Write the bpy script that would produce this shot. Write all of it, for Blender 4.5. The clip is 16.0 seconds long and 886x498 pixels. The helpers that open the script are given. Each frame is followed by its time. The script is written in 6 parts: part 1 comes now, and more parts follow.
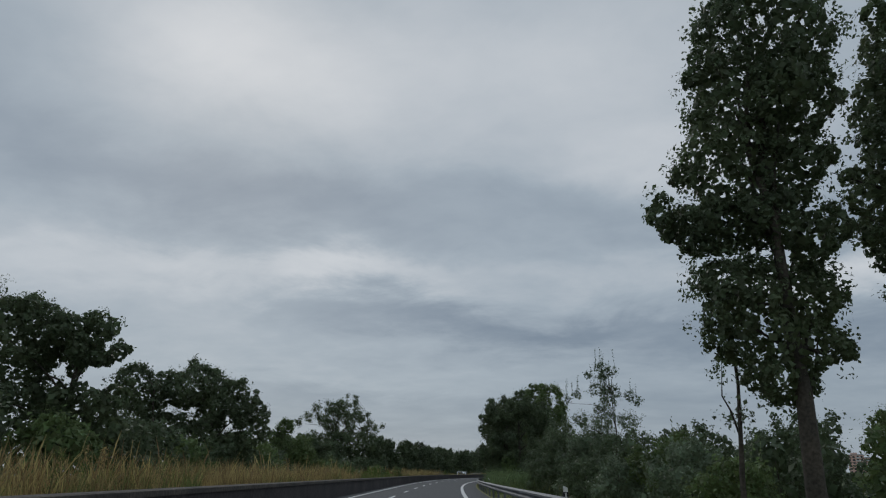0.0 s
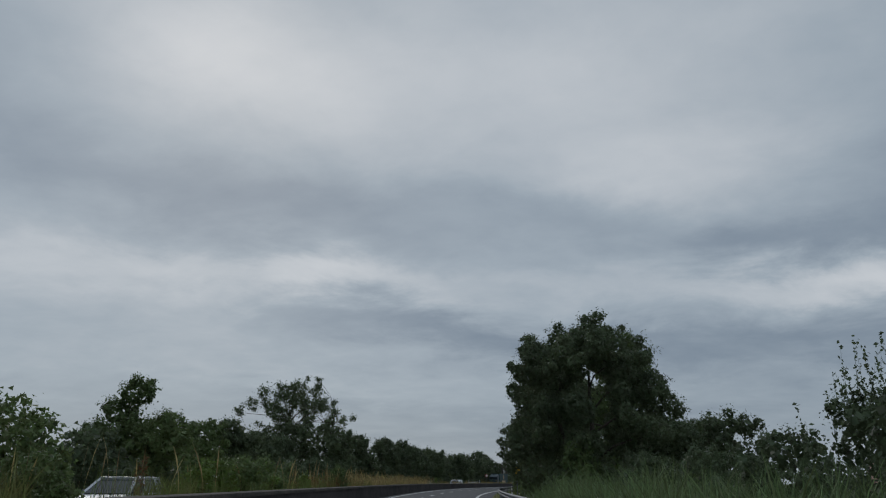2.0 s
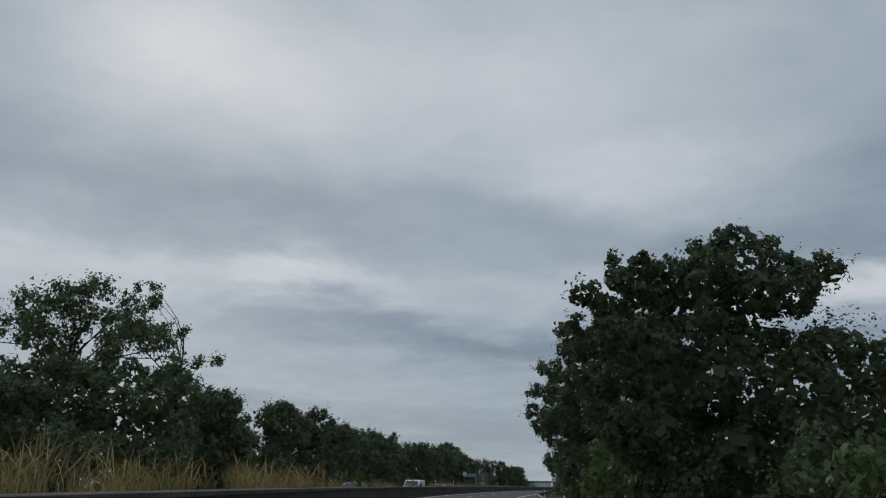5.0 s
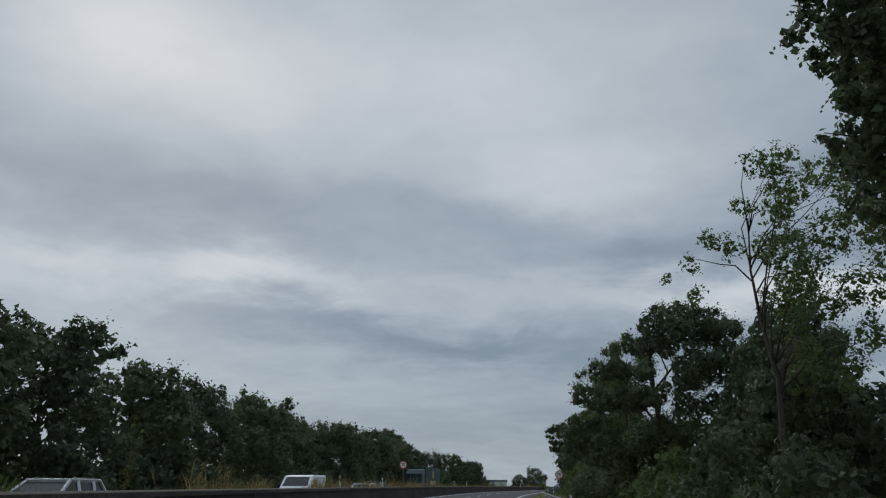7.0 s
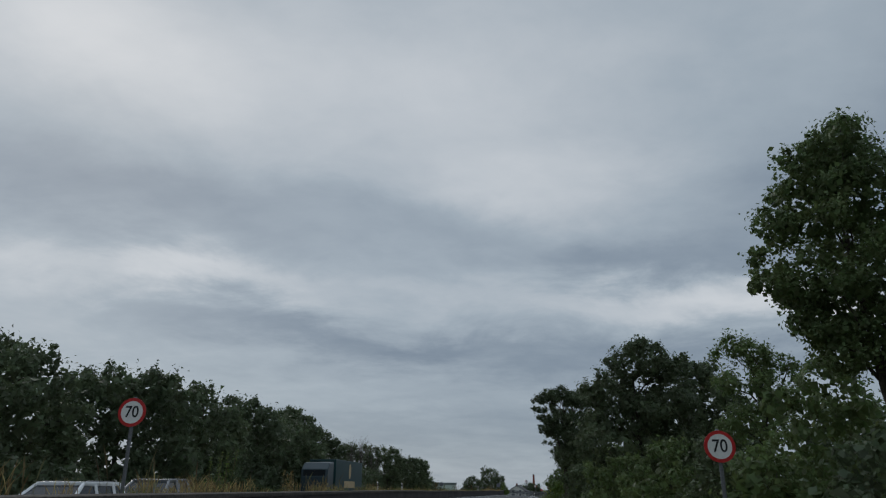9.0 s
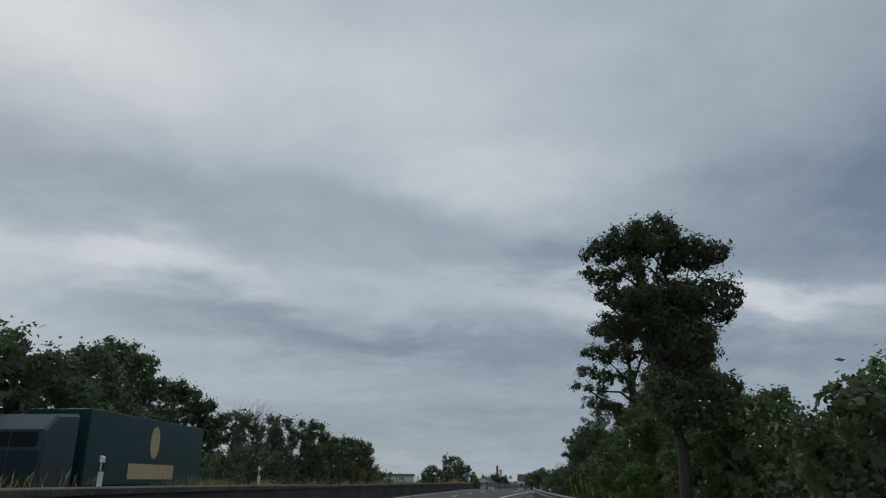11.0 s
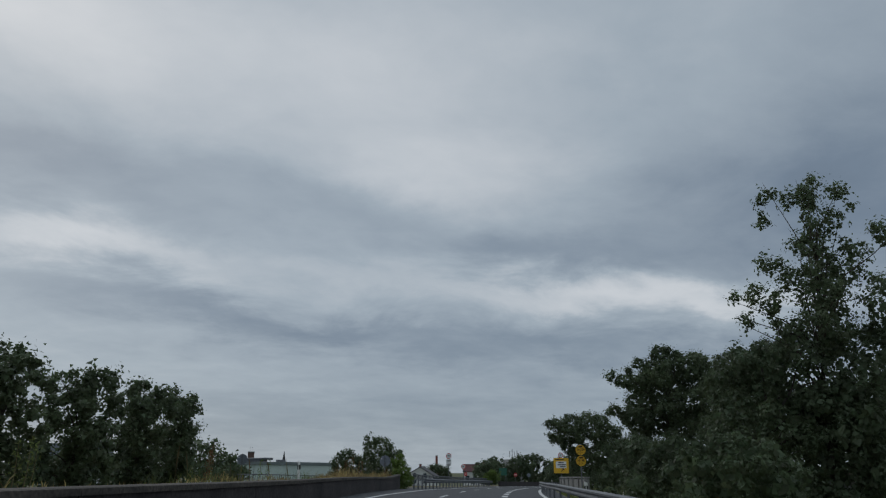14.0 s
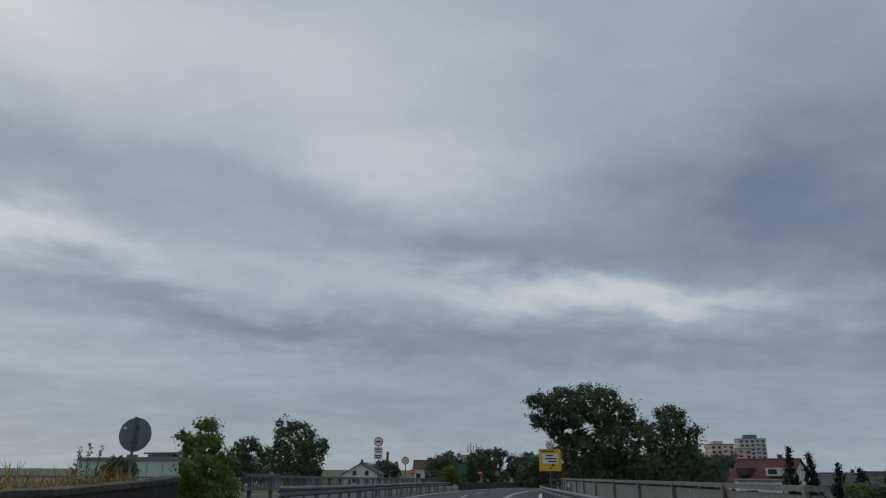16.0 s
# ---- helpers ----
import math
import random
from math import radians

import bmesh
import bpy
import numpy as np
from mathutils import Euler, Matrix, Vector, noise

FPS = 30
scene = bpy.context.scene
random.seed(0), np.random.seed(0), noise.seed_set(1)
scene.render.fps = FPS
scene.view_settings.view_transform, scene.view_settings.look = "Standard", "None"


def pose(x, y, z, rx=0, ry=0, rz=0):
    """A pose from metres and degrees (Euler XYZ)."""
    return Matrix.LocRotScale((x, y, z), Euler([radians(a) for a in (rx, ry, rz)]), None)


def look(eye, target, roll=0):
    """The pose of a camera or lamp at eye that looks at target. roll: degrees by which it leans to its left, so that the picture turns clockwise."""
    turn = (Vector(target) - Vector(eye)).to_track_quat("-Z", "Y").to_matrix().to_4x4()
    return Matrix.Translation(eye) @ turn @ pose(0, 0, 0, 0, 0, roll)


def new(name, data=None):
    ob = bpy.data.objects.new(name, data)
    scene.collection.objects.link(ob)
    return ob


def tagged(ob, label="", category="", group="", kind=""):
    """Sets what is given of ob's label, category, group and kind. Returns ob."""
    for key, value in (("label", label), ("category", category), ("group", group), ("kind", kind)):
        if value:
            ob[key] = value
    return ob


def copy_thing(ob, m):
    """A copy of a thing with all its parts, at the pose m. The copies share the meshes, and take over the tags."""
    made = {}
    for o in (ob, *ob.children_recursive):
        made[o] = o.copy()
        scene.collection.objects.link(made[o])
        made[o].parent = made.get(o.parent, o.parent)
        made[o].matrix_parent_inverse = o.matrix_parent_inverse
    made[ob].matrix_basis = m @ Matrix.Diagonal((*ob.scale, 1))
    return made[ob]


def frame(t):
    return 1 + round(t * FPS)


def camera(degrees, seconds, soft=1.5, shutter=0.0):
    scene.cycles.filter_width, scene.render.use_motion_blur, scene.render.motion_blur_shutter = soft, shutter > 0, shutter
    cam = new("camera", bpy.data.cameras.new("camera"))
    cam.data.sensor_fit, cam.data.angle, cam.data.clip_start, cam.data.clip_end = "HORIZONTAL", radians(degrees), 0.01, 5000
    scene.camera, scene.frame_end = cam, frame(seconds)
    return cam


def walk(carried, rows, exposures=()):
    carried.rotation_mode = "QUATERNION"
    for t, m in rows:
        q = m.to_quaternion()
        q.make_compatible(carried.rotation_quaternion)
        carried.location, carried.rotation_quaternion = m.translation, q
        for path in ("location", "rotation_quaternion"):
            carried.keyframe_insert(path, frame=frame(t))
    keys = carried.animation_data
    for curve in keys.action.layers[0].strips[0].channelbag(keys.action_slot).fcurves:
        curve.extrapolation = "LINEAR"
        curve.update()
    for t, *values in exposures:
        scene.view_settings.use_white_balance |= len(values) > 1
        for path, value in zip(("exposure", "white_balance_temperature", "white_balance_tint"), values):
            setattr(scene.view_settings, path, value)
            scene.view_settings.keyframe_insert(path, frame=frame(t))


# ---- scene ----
cam = camera(64.7, 16.0, soft=1.2)

# ---- the car's line: heading rate in degrees a second and speed along the clip, carried on beyond both ends ----
EYE = 1.17
RATE_T = [0, 2, 4, 6, 8, 10, 12, 14, 16]
RATE = [-0.204, -0.888, -1.415, -2.211, -2.385, -1.113, -1.676, -2.054, -1.614]
SPEED_T, SPEED = [0, 8, 16], [22.24, 20.99, 16.92]

# seconds, x, y, heading, pitch, roll
PATH = [
    (0.0, 0.00, 0.00, -0.61, 17.85, -0.32),
    (0.5, 0.01, 11.10, -0.89, 18.12, -0.28),
    (1.0, 0.06, 22.16, -1.10, 18.21, -0.13),
    (1.5, 0.16, 33.18, -1.31, 18.23, 0.03),
    (2.0, 0.33, 44.16, -1.31, 18.49, 0.12),
    (2.5, 0.59, 55.10, -1.56, 18.46, 0.12),
    (3.0, 0.93, 65.99, -1.73, 18.53, 0.13),
    (3.5, 1.39, 76.85, -1.82, 18.71, 0.24),
    (4.0, 1.97, 87.66, -2.52, 18.70, 0.33),
    (4.5, 2.68, 98.42, -3.30, 18.69, 0.35),
    (5.0, 3.53, 109.13, -4.18, 18.69, 0.36),
    (5.5, 4.55, 119.79, -5.16, 18.69, 0.38),
    (6.0, 5.76, 130.40, -6.24, 18.69, 0.32),
    (6.5, 7.16, 140.93, -7.17, 18.73, 0.16),
    (7.0, 8.76, 151.40, -8.30, 18.69, 0.01),
    (7.5, 10.57, 161.80, -9.52, 18.96, -0.08),
    (8.0, 12.58, 172.12, -10.61, 18.87, -0.05),
    (8.5, 14.78, 182.31, -11.37, 18.93, 0.06),
    (9.0, 17.14, 192.34, -12.45, 18.94, 0.02),
    (9.5, 19.62, 202.21, -13.35, 18.82, -0.07),
    (10.0, 22.19, 211.93, -14.09, 18.68, -0.08),
    (10.5, 24.82, 221.50, -14.78, 18.52, -0.09),
    (11.0, 27.53, 230.91, -15.55, 18.35, -0.10),
    (11.5, 30.31, 240.17, -16.38, 18.17, -0.07),
    (12.0, 33.18, 249.27, -17.16, 18.14, 0.01),
    (12.5, 36.14, 258.20, -17.96, 18.00, 0.06),
    (13.0, 39.20, 266.97, -18.84, 18.02, 0.12),
    (13.5, 42.35, 275.57, -19.48, 17.81, 0.23),
    (14.0, 45.61, 284.00, -20.27, 17.69, 0.27),
    (14.5, 48.96, 292.25, -21.09, 17.60, 0.25),
    (15.0, 52.41, 300.32, -21.86, 17.57, 0.24),
    (15.5, 55.93, 308.22, -22.81, 17.51, 0.26),
    (16.0, 59.52, 315.95, -23.86, 17.50, 0.33),
]


def aim(x, y, yaw, pitch, roll):
    a, p = radians(yaw), radians(pitch)
    way = Vector((-math.sin(a) * math.cos(p), math.cos(a) * math.cos(p), math.sin(p)))
    eye = Vector((x, y, EYE))
    return look(eye, eye + 2 * way, roll)


walk(cam, [(t, aim(x, y, yaw, pitch, roll)) for t, x, y, yaw, pitch, roll in PATH],
     [(0.0, -0.05), (0.5, -0.11), (2.0, -0.12), (3.0, -0.09), (3.6, -0.01), (6.0, -0.05), (7.0, 0.03), (8.0, -0.04), (11.5, 0.0), (13.5, -0.03), (16.0, -0.08)])

# ---- sky and light: an overcast afternoon with streaked stratus ----
SUN_EL, SUN_AZ = 32.0, -18.0
world = bpy.data.worlds.new("sky")
scene.world = world
world.use_nodes = True
wt = world.node_tree
wt.nodes.clear()


def wn(kind, **values):
    n = wt.nodes.new(kind)
    for key, value in values.items():
        n.inputs[key].default_value = value
    return n


def wmath(op, a, b=None, c=None):
    n = wt.nodes.new("ShaderNodeMath")
    n.operation = op
    for k, v in enumerate((a, b, c)):
        if v is None:
            continue
        if isinstance(v, (int, float)):
            n.inputs[k].default_value = v
        else:
            wt.links.new(v, n.inputs[k])
    return n.outputs[0]


coord = wn("ShaderNodeTexCoord")
split = wn("ShaderNodeSeparateXYZ")
wt.links.new(coord.outputs["Generated"], split.inputs[0])
dx, dy, dz = split.outputs
# the cloud base as a plane overhead
lift = wmath("ADD", wmath("MAXIMUM", dz, 0.0), 0.20)
plane = wn("ShaderNodeCombineXYZ")
wt.links.new(wmath("DIVIDE", dx, lift), plane.inputs[0])
wt.links.new(wmath("DIVIDE", dy, lift), plane.inputs[1])


def cloud_noise(scale, turn, stretch, detail, rough, warp=0.0, shift=0.0):
    m = wn("ShaderNodeMapping")
    m.inputs["Rotation"].default_value = (0, 0, radians(turn))
    m.inputs["Scale"].default_value = (1.0, stretch, 1.0)
    m.inputs["Location"].default_value = (shift, shift * 0.7, shift)
    wt.links.new(plane.outputs[0], m.inputs["Vector"])
    n = wn("ShaderNodeTexNoise", Scale=scale, Detail=detail, Roughness=rough, Distortion=warp)
    wt.links.new(m.outputs[0], n.inputs["Vector"])
    return n.outputs["Fac"]


# azimuth (to the right of +y) and elevation in degrees, wandering a little with the noise
flat = wmath("SQRT", wmath("ADD", wmath("MULTIPLY", dx, dx), wmath("MULTIPLY", dy, dy)))
drift = cloud_noise(1.6, 25, 1.1, 6, 0.6, 0.3, 3.0)
drift2 = cloud_noise(2.2, 20, 1.2, 6, 0.6, 0.3, 9.0)
azim = wmath("ADD", wmath("MULTIPLY", wmath("ARCTAN2", dx, dy), 57.2958), wmath("MULTIPLY", wmath("SUBTRACT", drift, 0.5), 22.0))
elev = wmath("ADD", wmath("MULTIPLY", wmath("ARCTAN2", dz, flat), 57.2958), wmath("MULTIPLY", wmath("SUBTRACT", drift2, 0.5), 8.5))


def bank(az, el, wide, tall, slope, amount):
    """A soft bank of thinner or thicker cloud; slope: degrees of rise for each degree to the right."""
    u = wmath("SUBTRACT", azim, az)
    v = wmath("SUBTRACT", wmath("SUBTRACT", elev, el), wmath("MULTIPLY", u, slope))
    u, v = wmath("DIVIDE", u, wide), wmath("DIVIDE", v, tall)
    r = wmath("ADD", wmath("MULTIPLY", u, u), wmath("MULTIPLY", v, v))
    return wmath("MULTIPLY", wmath("POWER", 2.71828, wmath("MULTIPLY", r, -1.0)), amount)


banks = [
    bank(-20, 33, 14, 5, -0.05, 0.16),
    bank(-6, 30, 12, 6, -0.1, 0.07),
    bank(-28, 22.5, 16, 3.2, -0.12, -0.14),
    bank(-8, 20.5, 14, 2.6, -0.10, -0.10),
    bank(-28, 15, 12, 1.9, -0.02, 0.09),
    bank(-8, 15.6, 11, 1.5, -0.04, 0.20),
    bank(6, 11.4, 15, 1.7, -0.06, -0.20),
    bank(9, 21.5, 12, 2.0, -0.10, -0.09),
    bank(14, 15.5, 10, 1.2, -0.10, 0.05),
    bank(25, 24.5, 11, 3.5, -0.15, 0.08),
    bank(31, 17.0, 12, 2.3, -0.10, -0.16),
    bank(38, 13.4, 15, 1.6, -0.12, 0.22),
    bank(30, 13.0, 9, 1.1, -0.08, 0.07),
    bank(48, 20.0, 13, 5.0, -0.12, -0.20),
    bank(59, 11.5, 8, 5.0, 0.0, -0.20),
    bank(34, 9.0, 22, 2.0, -0.03, -0.17),
    bank(-6, 7.5, 12, 1.3, -0.06, 0.05),
    bank(18, 4.0, 70, 3.6, 0.0, -0.12),
    bank(11, 32, 15, 6, -0.1, 0.12),
    bank(-36, 30, 8, 5, 0.0, -0.06),
    bank(58, 24, 10, 9, 0.0, -0.12),
    bank(18, 24.5, 9, 3, -0.1, 0.06),
]
total = 0.475
for b in banks:
    total = wmath("ADD", b, total)
for scale, turn, stretch, detail, shift, amount in ((0.9, 24, 1.1, 6, 1.0, 0.14), (2.8, 26, 1.3, 8, 5.0, 0.15), (7.0, 24, 1.2, 8, 7.0, 0.08)):
    n = cloud_noise(scale, turn, stretch, detail, 0.55, 0.3, shift)
    total = wmath("ADD", wmath("MULTIPLY", wmath("SUBTRACT", n, 0.5), amount), total)

ramp = wn("ShaderNodeValToRGB")
wt.links.new(total, ramp.inputs["Fac"])
el = ramp.color_ramp.elements
el[0].position, el[0].color = 0.05, (0.115, 0.155, 0.205, 1)
low = el.new(0.22)
low.color = (0.176, 0.228, 0.296, 1)
el[-1].position, el[-1].color = 0.80, (0.715, 0.735, 0.76, 1)
mid = el.new(0.46)
mid.color = (0.354, 0.416, 0.476, 1)
clear = wn("ShaderNodeTexSky")
clear.sky_type, clear.sun_disc = "NISHITA", False
clear.sun_elevation, clear.sun_rotation = radians(SUN_EL), radians(SUN_AZ)
dim = wn("ShaderNodeMix")
dim.data_type, dim.blend_type = "RGBA", "MULTIPLY"
dim.inputs["Factor"].default_value = 1.0
wt.links.new(clear.outputs[0], dim.inputs["A"])
dim.inputs["B"].default_value = (0.08, 0.08, 0.08, 1)
cover = wn("ShaderNodeMix")
cover.data_type = "RGBA"
cover.inputs["Factor"].default_value = 0.94
wt.links.new(dim.outputs["Result"], cover.inputs["A"])
wt.links.new(ramp.outputs["Color"], cover.inputs["B"])
back = wn("ShaderNodeBackground")
# an overcast sky grows brighter towards the zenith, above all that the camera sees
high = wn("ShaderNodeMapRange", **{"From Min": 0.66, "From Max": 0.97, "To Min": 1.0, "To Max": 2.0})
wt.links.new(dz, high.inputs["Value"])
wt.links.new(high.outputs[0], back.inputs["Strength"])
wt.links.new(cover.outputs["Result"], back.inputs["Color"])
out = wn("ShaderNodeOutputWorld")
wt.links.new(back.outputs[0], out.inputs["Surface"])

sun = new("sun", bpy.data.lights.new("sun", "SUN"))
sun.data.energy, sun.data.angle, sun.data.color = 0.5, radians(25), (1.0, 0.97, 0.92)
a, e = radians(SUN_AZ), radians(SUN_EL)
sun.matrix_world = look((0, 0, 60), (-math.sin(a) * math.cos(e) * 10, -math.cos(a) * math.cos(e) * 10, 60 - math.sin(e) * 10))


# ---- materials ----
def material(name, colour, rough=0.7, metal=0.0, vary=0.25, scale=3.0, fine=40.0, bump=0.0, second=None, island=0.0, rand=0.0, through_light=0.0):
    """A surface whose colour wanders at two scales; second: a colour for stains; island, rand: spread by loose piece or by object."""
    m = bpy.data.materials.new(name)
    m.use_nodes = True
    nt = m.node_tree
    p = nt.nodes["Principled BSDF"]
    p.inputs["Roughness"].default_value, p.inputs["Metallic"].default_value = rough, metal
    p.inputs["Specular IOR Level"].default_value = 0.3
    tc = nt.nodes.new("ShaderNodeTexCoord")
    big, small = nt.nodes.new("ShaderNodeTexNoise"), nt.nodes.new("ShaderNodeTexNoise")
    for n, s in ((big, scale), (small, fine)):
        n.inputs["Scale"].default_value, n.inputs["Detail"].default_value = s, 5
        nt.links.new(tc.outputs["Object"], n.inputs["Vector"])
    mix = nt.nodes.new("ShaderNodeMix")
    mix.data_type = "RGBA"
    ramp1 = nt.nodes.new("ShaderNodeMapRange")
    ramp1.inputs["From Min"].default_value, ramp1.inputs["From Max"].default_value = 0.35, 0.68
    nt.links.new(big.outputs["Fac"], ramp1.inputs["Value"])
    nt.links.new(ramp1.outputs[0], mix.inputs["Factor"])
    mix.inputs["A"].default_value = (*colour, 1)
    mix.inputs["B"].default_value = (*(second or [c * (1 - vary) for c in colour]), 1)
    hsv = nt.nodes.new("ShaderNodeHueSaturation")
    nt.links.new(mix.outputs["Result"], hsv.inputs["Color"])
    value = nt.nodes.new("ShaderNodeMapRange")
    value.inputs["From Min"].default_value, value.inputs["From Max"].default_value = 0.3, 0.7
    value.inputs["To Min"].default_value, value.inputs["To Max"].default_value = 1 - vary, 1 + vary
    nt.links.new(small.outputs["Fac"], value.inputs["Value"])
    last = value.outputs[0]
    for amount, node, socket in ((island, "ShaderNodeNewGeometry", "Random Per Island"), (rand, "ShaderNodeObjectInfo", "Random")):
        if amount:
            g = nt.nodes.new(node)
            r = nt.nodes.new("ShaderNodeMapRange")
            r.inputs["To Min"].default_value, r.inputs["To Max"].default_value = 1 - amount, 1 + amount
            nt.links.new(g.outputs[socket], r.inputs["Value"])
            x = nt.nodes.new("ShaderNodeMath")
            x.operation = "MULTIPLY"
            nt.links.new(last, x.inputs[0])
            nt.links.new(r.outputs[0], x.inputs[1])
            last = x.outputs[0]
            if node == "ShaderNodeNewGeometry":
                h = nt.nodes.new("ShaderNodeMapRange")
                h.inputs["To Min"].default_value, h.inputs["To Max"].default_value = 0.475, 0.515
                nt.links.new(g.outputs[socket], h.inputs["Value"])
                nt.links.new(h.outputs[0], hsv.inputs["Hue"])
    nt.links.new(last, hsv.inputs["Value"])
    nt.links.new(hsv.outputs[0], p.inputs["Base Color"])
    if bump:
        b = nt.nodes.new("ShaderNodeBump")
        b.inputs["Strength"].default_value, b.inputs["Distance"].default_value = bump, 0.02
        nt.links.new(small.outputs["Fac"], b.inputs["Height"])
        nt.links.new(b.outputs[0], p.inputs["Normal"])
    if through_light:
        tl = nt.nodes.new("ShaderNodeBsdfTranslucent")
        nt.links.new(hsv.outputs[0], tl.inputs["Color"])
        ms = nt.nodes.new("ShaderNodeMixShader")
        ms.inputs[0].default_value = through_light
        nt.links.new(p.outputs[0], ms.inputs[1])
        nt.links.new(tl.outputs[0], ms.inputs[2])
        nt.links.new(ms.outputs[0], nt.nodes["Material Output"].inputs["Surface"])
    return m


def leaf(name, colour, second, spread=0.24):
    return material(name, colour, 0.5, 0, 0.2, 0.35, 2.5, 0, second, spread, 0.10, 0.45)


OAK = leaf("oak_leaves", (0.112, 0.146, 0.073), (0.084, 0.113, 0.063))
MAPLE = leaf("maple_leaves", (0.134, 0.185, 0.068), (0.1, 0.146, 0.06))
WILLOW = leaf("grey_green_leaves", (0.15, 0.195, 0.12), (0.108, 0.145, 0.088))
DARK = leaf("dark_leaves", (0.102, 0.135, 0.071), (0.075, 0.104, 0.058))
FRESH = leaf("fresh_leaves", (0.150, 0.220, 0.050), (0.100, 0.155, 0.042))
RUST = leaf("rust_leaves", (0.17, 0.085, 0.035), (0.10, 0.062, 0.028))
FIR = leaf("fir_needles", (0.026, 0.046, 0.030), (0.018, 0.034, 0.024))
BARK = material("bark", (0.085, 0.070, 0.055), 0.9, 0, 0.35, 1.5, 18, 0.6, (0.05, 0.045, 0.038))
PALE_BARK = material("pale_bark", (0.16, 0.145, 0.125), 0.9, 0, 0.3, 1.5, 18, 0.5, (0.09, 0.08, 0.07))
STRAW = material("dry_grass_blades", (0.38, 0.285, 0.12), 0.8, 0, 0.25, 0.5, 6, 0, (0.25, 0.20, 0.09), 0.45, 0, 0.25)
GREEN_BLADE = material("green_grass_blades", (0.115, 0.165, 0.045), 0.7, 0, 0.25, 0.5, 6, 0, (0.17, 0.17, 0.06), 0.35, 0, 0.25)
REED = material("reed_blades", (0.155, 0.215, 0.09), 0.6, 0, 0.25, 0.5, 6, 0, (0.095, 0.145, 0.06), 0.40, 0, 0.3)
WEED = material("weed_stems", (0.12, 0.125, 0.06), 0.8, 0, 0.25, 0.5, 6, 0, (0.16, 0.11, 0.06), 0.3, 0, 0.1)
YELLOW_FLOWER = material("yellow_flowers", (0.62, 0.50, 0.05), 0.7, 0, 0.2, 2, 12, 0, None, 0.2)
WHITE_FLOWER = material("white_flowers", (0.55, 0.55, 0.48), 0.8, 0, 0.2, 2, 12, 0, None, 0.2)
ASPHALT = material("asphalt", (0.062, 0.063, 0.067), 0.85, 0, 0.25, 0.25, 60, 0.4, (0.056, 0.057, 0.061))
PAINT = material("road_paint", (0.62, 0.62, 0.60), 0.6, 0, 0.15, 1.2, 30, 0.1, (0.48, 0.48, 0.47))
CONCRETE = material("stained_concrete", (0.058, 0.050, 0.049), 0.9, 0, 0.35, 0.6, 12, 0.5, (0.030, 0.026, 0.027))
CAP = material("weathered_concrete_cap", (0.078, 0.066, 0.056), 0.9, 0, 0.4, 0.8, 14, 0.5, (0.040, 0.035, 0.031))
PALE_CONCRETE = material("pale_concrete", (0.215, 0.212, 0.205), 0.85, 0, 0.25, 0.7, 14, 0.3, (0.18, 0.176, 0.168))
STEEL = material("galvanised_steel", (0.155, 0.163, 0.172), 0.6, 0.5, 0.2, 1.5, 20, 0.1, (0.11, 0.115, 0.123))
POST_STEEL = material("galvanised_post", (0.16, 0.168, 0.18), 0.6, 0.3, 0.18, 2.0, 25, 0.05)
SOIL = material("verge_soil", (0.16, 0.125, 0.062), 0.95, 0, 0.35, 0.4, 8, 0.6, (0.10, 0.10, 0.045))
TURF = material("verge_turf", (0.115, 0.135, 0.045), 0.95, 0, 0.3, 0.3, 9, 0.6, (0.18, 0.15, 0.065))
FIELD = material("field", (0.065, 0.080, 0.032), 0.95, 0, 0.3, 0.03, 1.5, 0.4, (0.095, 0.090, 0.042))
WHITE = material("white_plastic", (0.78, 0.78, 0.76), 0.5, 0, 0.08, 2, 20, 0.0, (0.66, 0.66, 0.63))
BLACK = material("black_plastic", (0.022, 0.022, 0.024), 0.5, 0, 0.1, 2, 20)
RED = material("signal_red", (0.50, 0.030, 0.030), 0.4, 0, 0.08, 3, 20)
YELLOW = material("sign_yellow", (0.76, 0.45, 0.035), 0.4, 0, 0.06, 2, 14, 0, (0.70, 0.40, 0.035))
SIGN_WHITE = material("sign_white", (0.76, 0.76, 0.75), 0.4, 0, 0.05, 3, 20)
SIGN_BLUE = material("sign_blue", (0.04, 0.12, 0.36), 0.4, 0, 0.06, 3, 20)
SIGN_GREEN = material("sign_green", (0.035, 0.13, 0.09), 0.5, 0, 0.06, 3, 20)
SIGN_BACK = material("sign_back_grey", (0.20, 0.225, 0.26), 0.5, 0.2, 0.15, 3, 20, 0, (0.16, 0.18, 0.21))
GLASS_DARK = material("tinted_glass", (0.022, 0.026, 0.030), 0.18, 0, 0.05, 1, 5)
RUBBER = material("rubber", (0.02, 0.02, 0.02), 0.85, 0, 0.15, 4, 30)
LAMP = material("lamp_glass", (0.55, 0.55, 0.53), 0.15, 0, 0.05, 3, 9)
TAIL = material("tail_lamp_glass", (0.35, 0.02, 0.02), 0.2, 0, 0.05, 3, 9)
CAR_SILVER = material("silver_car_paint", (0.46, 0.48, 0.50), 0.25, 0.5, 0.04, 1, 4)
CAR_WHITE = material("white_car_paint", (0.72, 0.74, 0.76), 0.25, 0, 0.04, 1, 4)
CAB_PAINT = material("dark_blue_lorry_paint", (0.030, 0.050, 0.062), 0.35, 0.1, 0.06, 1, 4)
CAR_GREY = material("grey_car_paint", (0.20, 0.205, 0.215), 0.25, 0.4, 0.04, 1, 4)
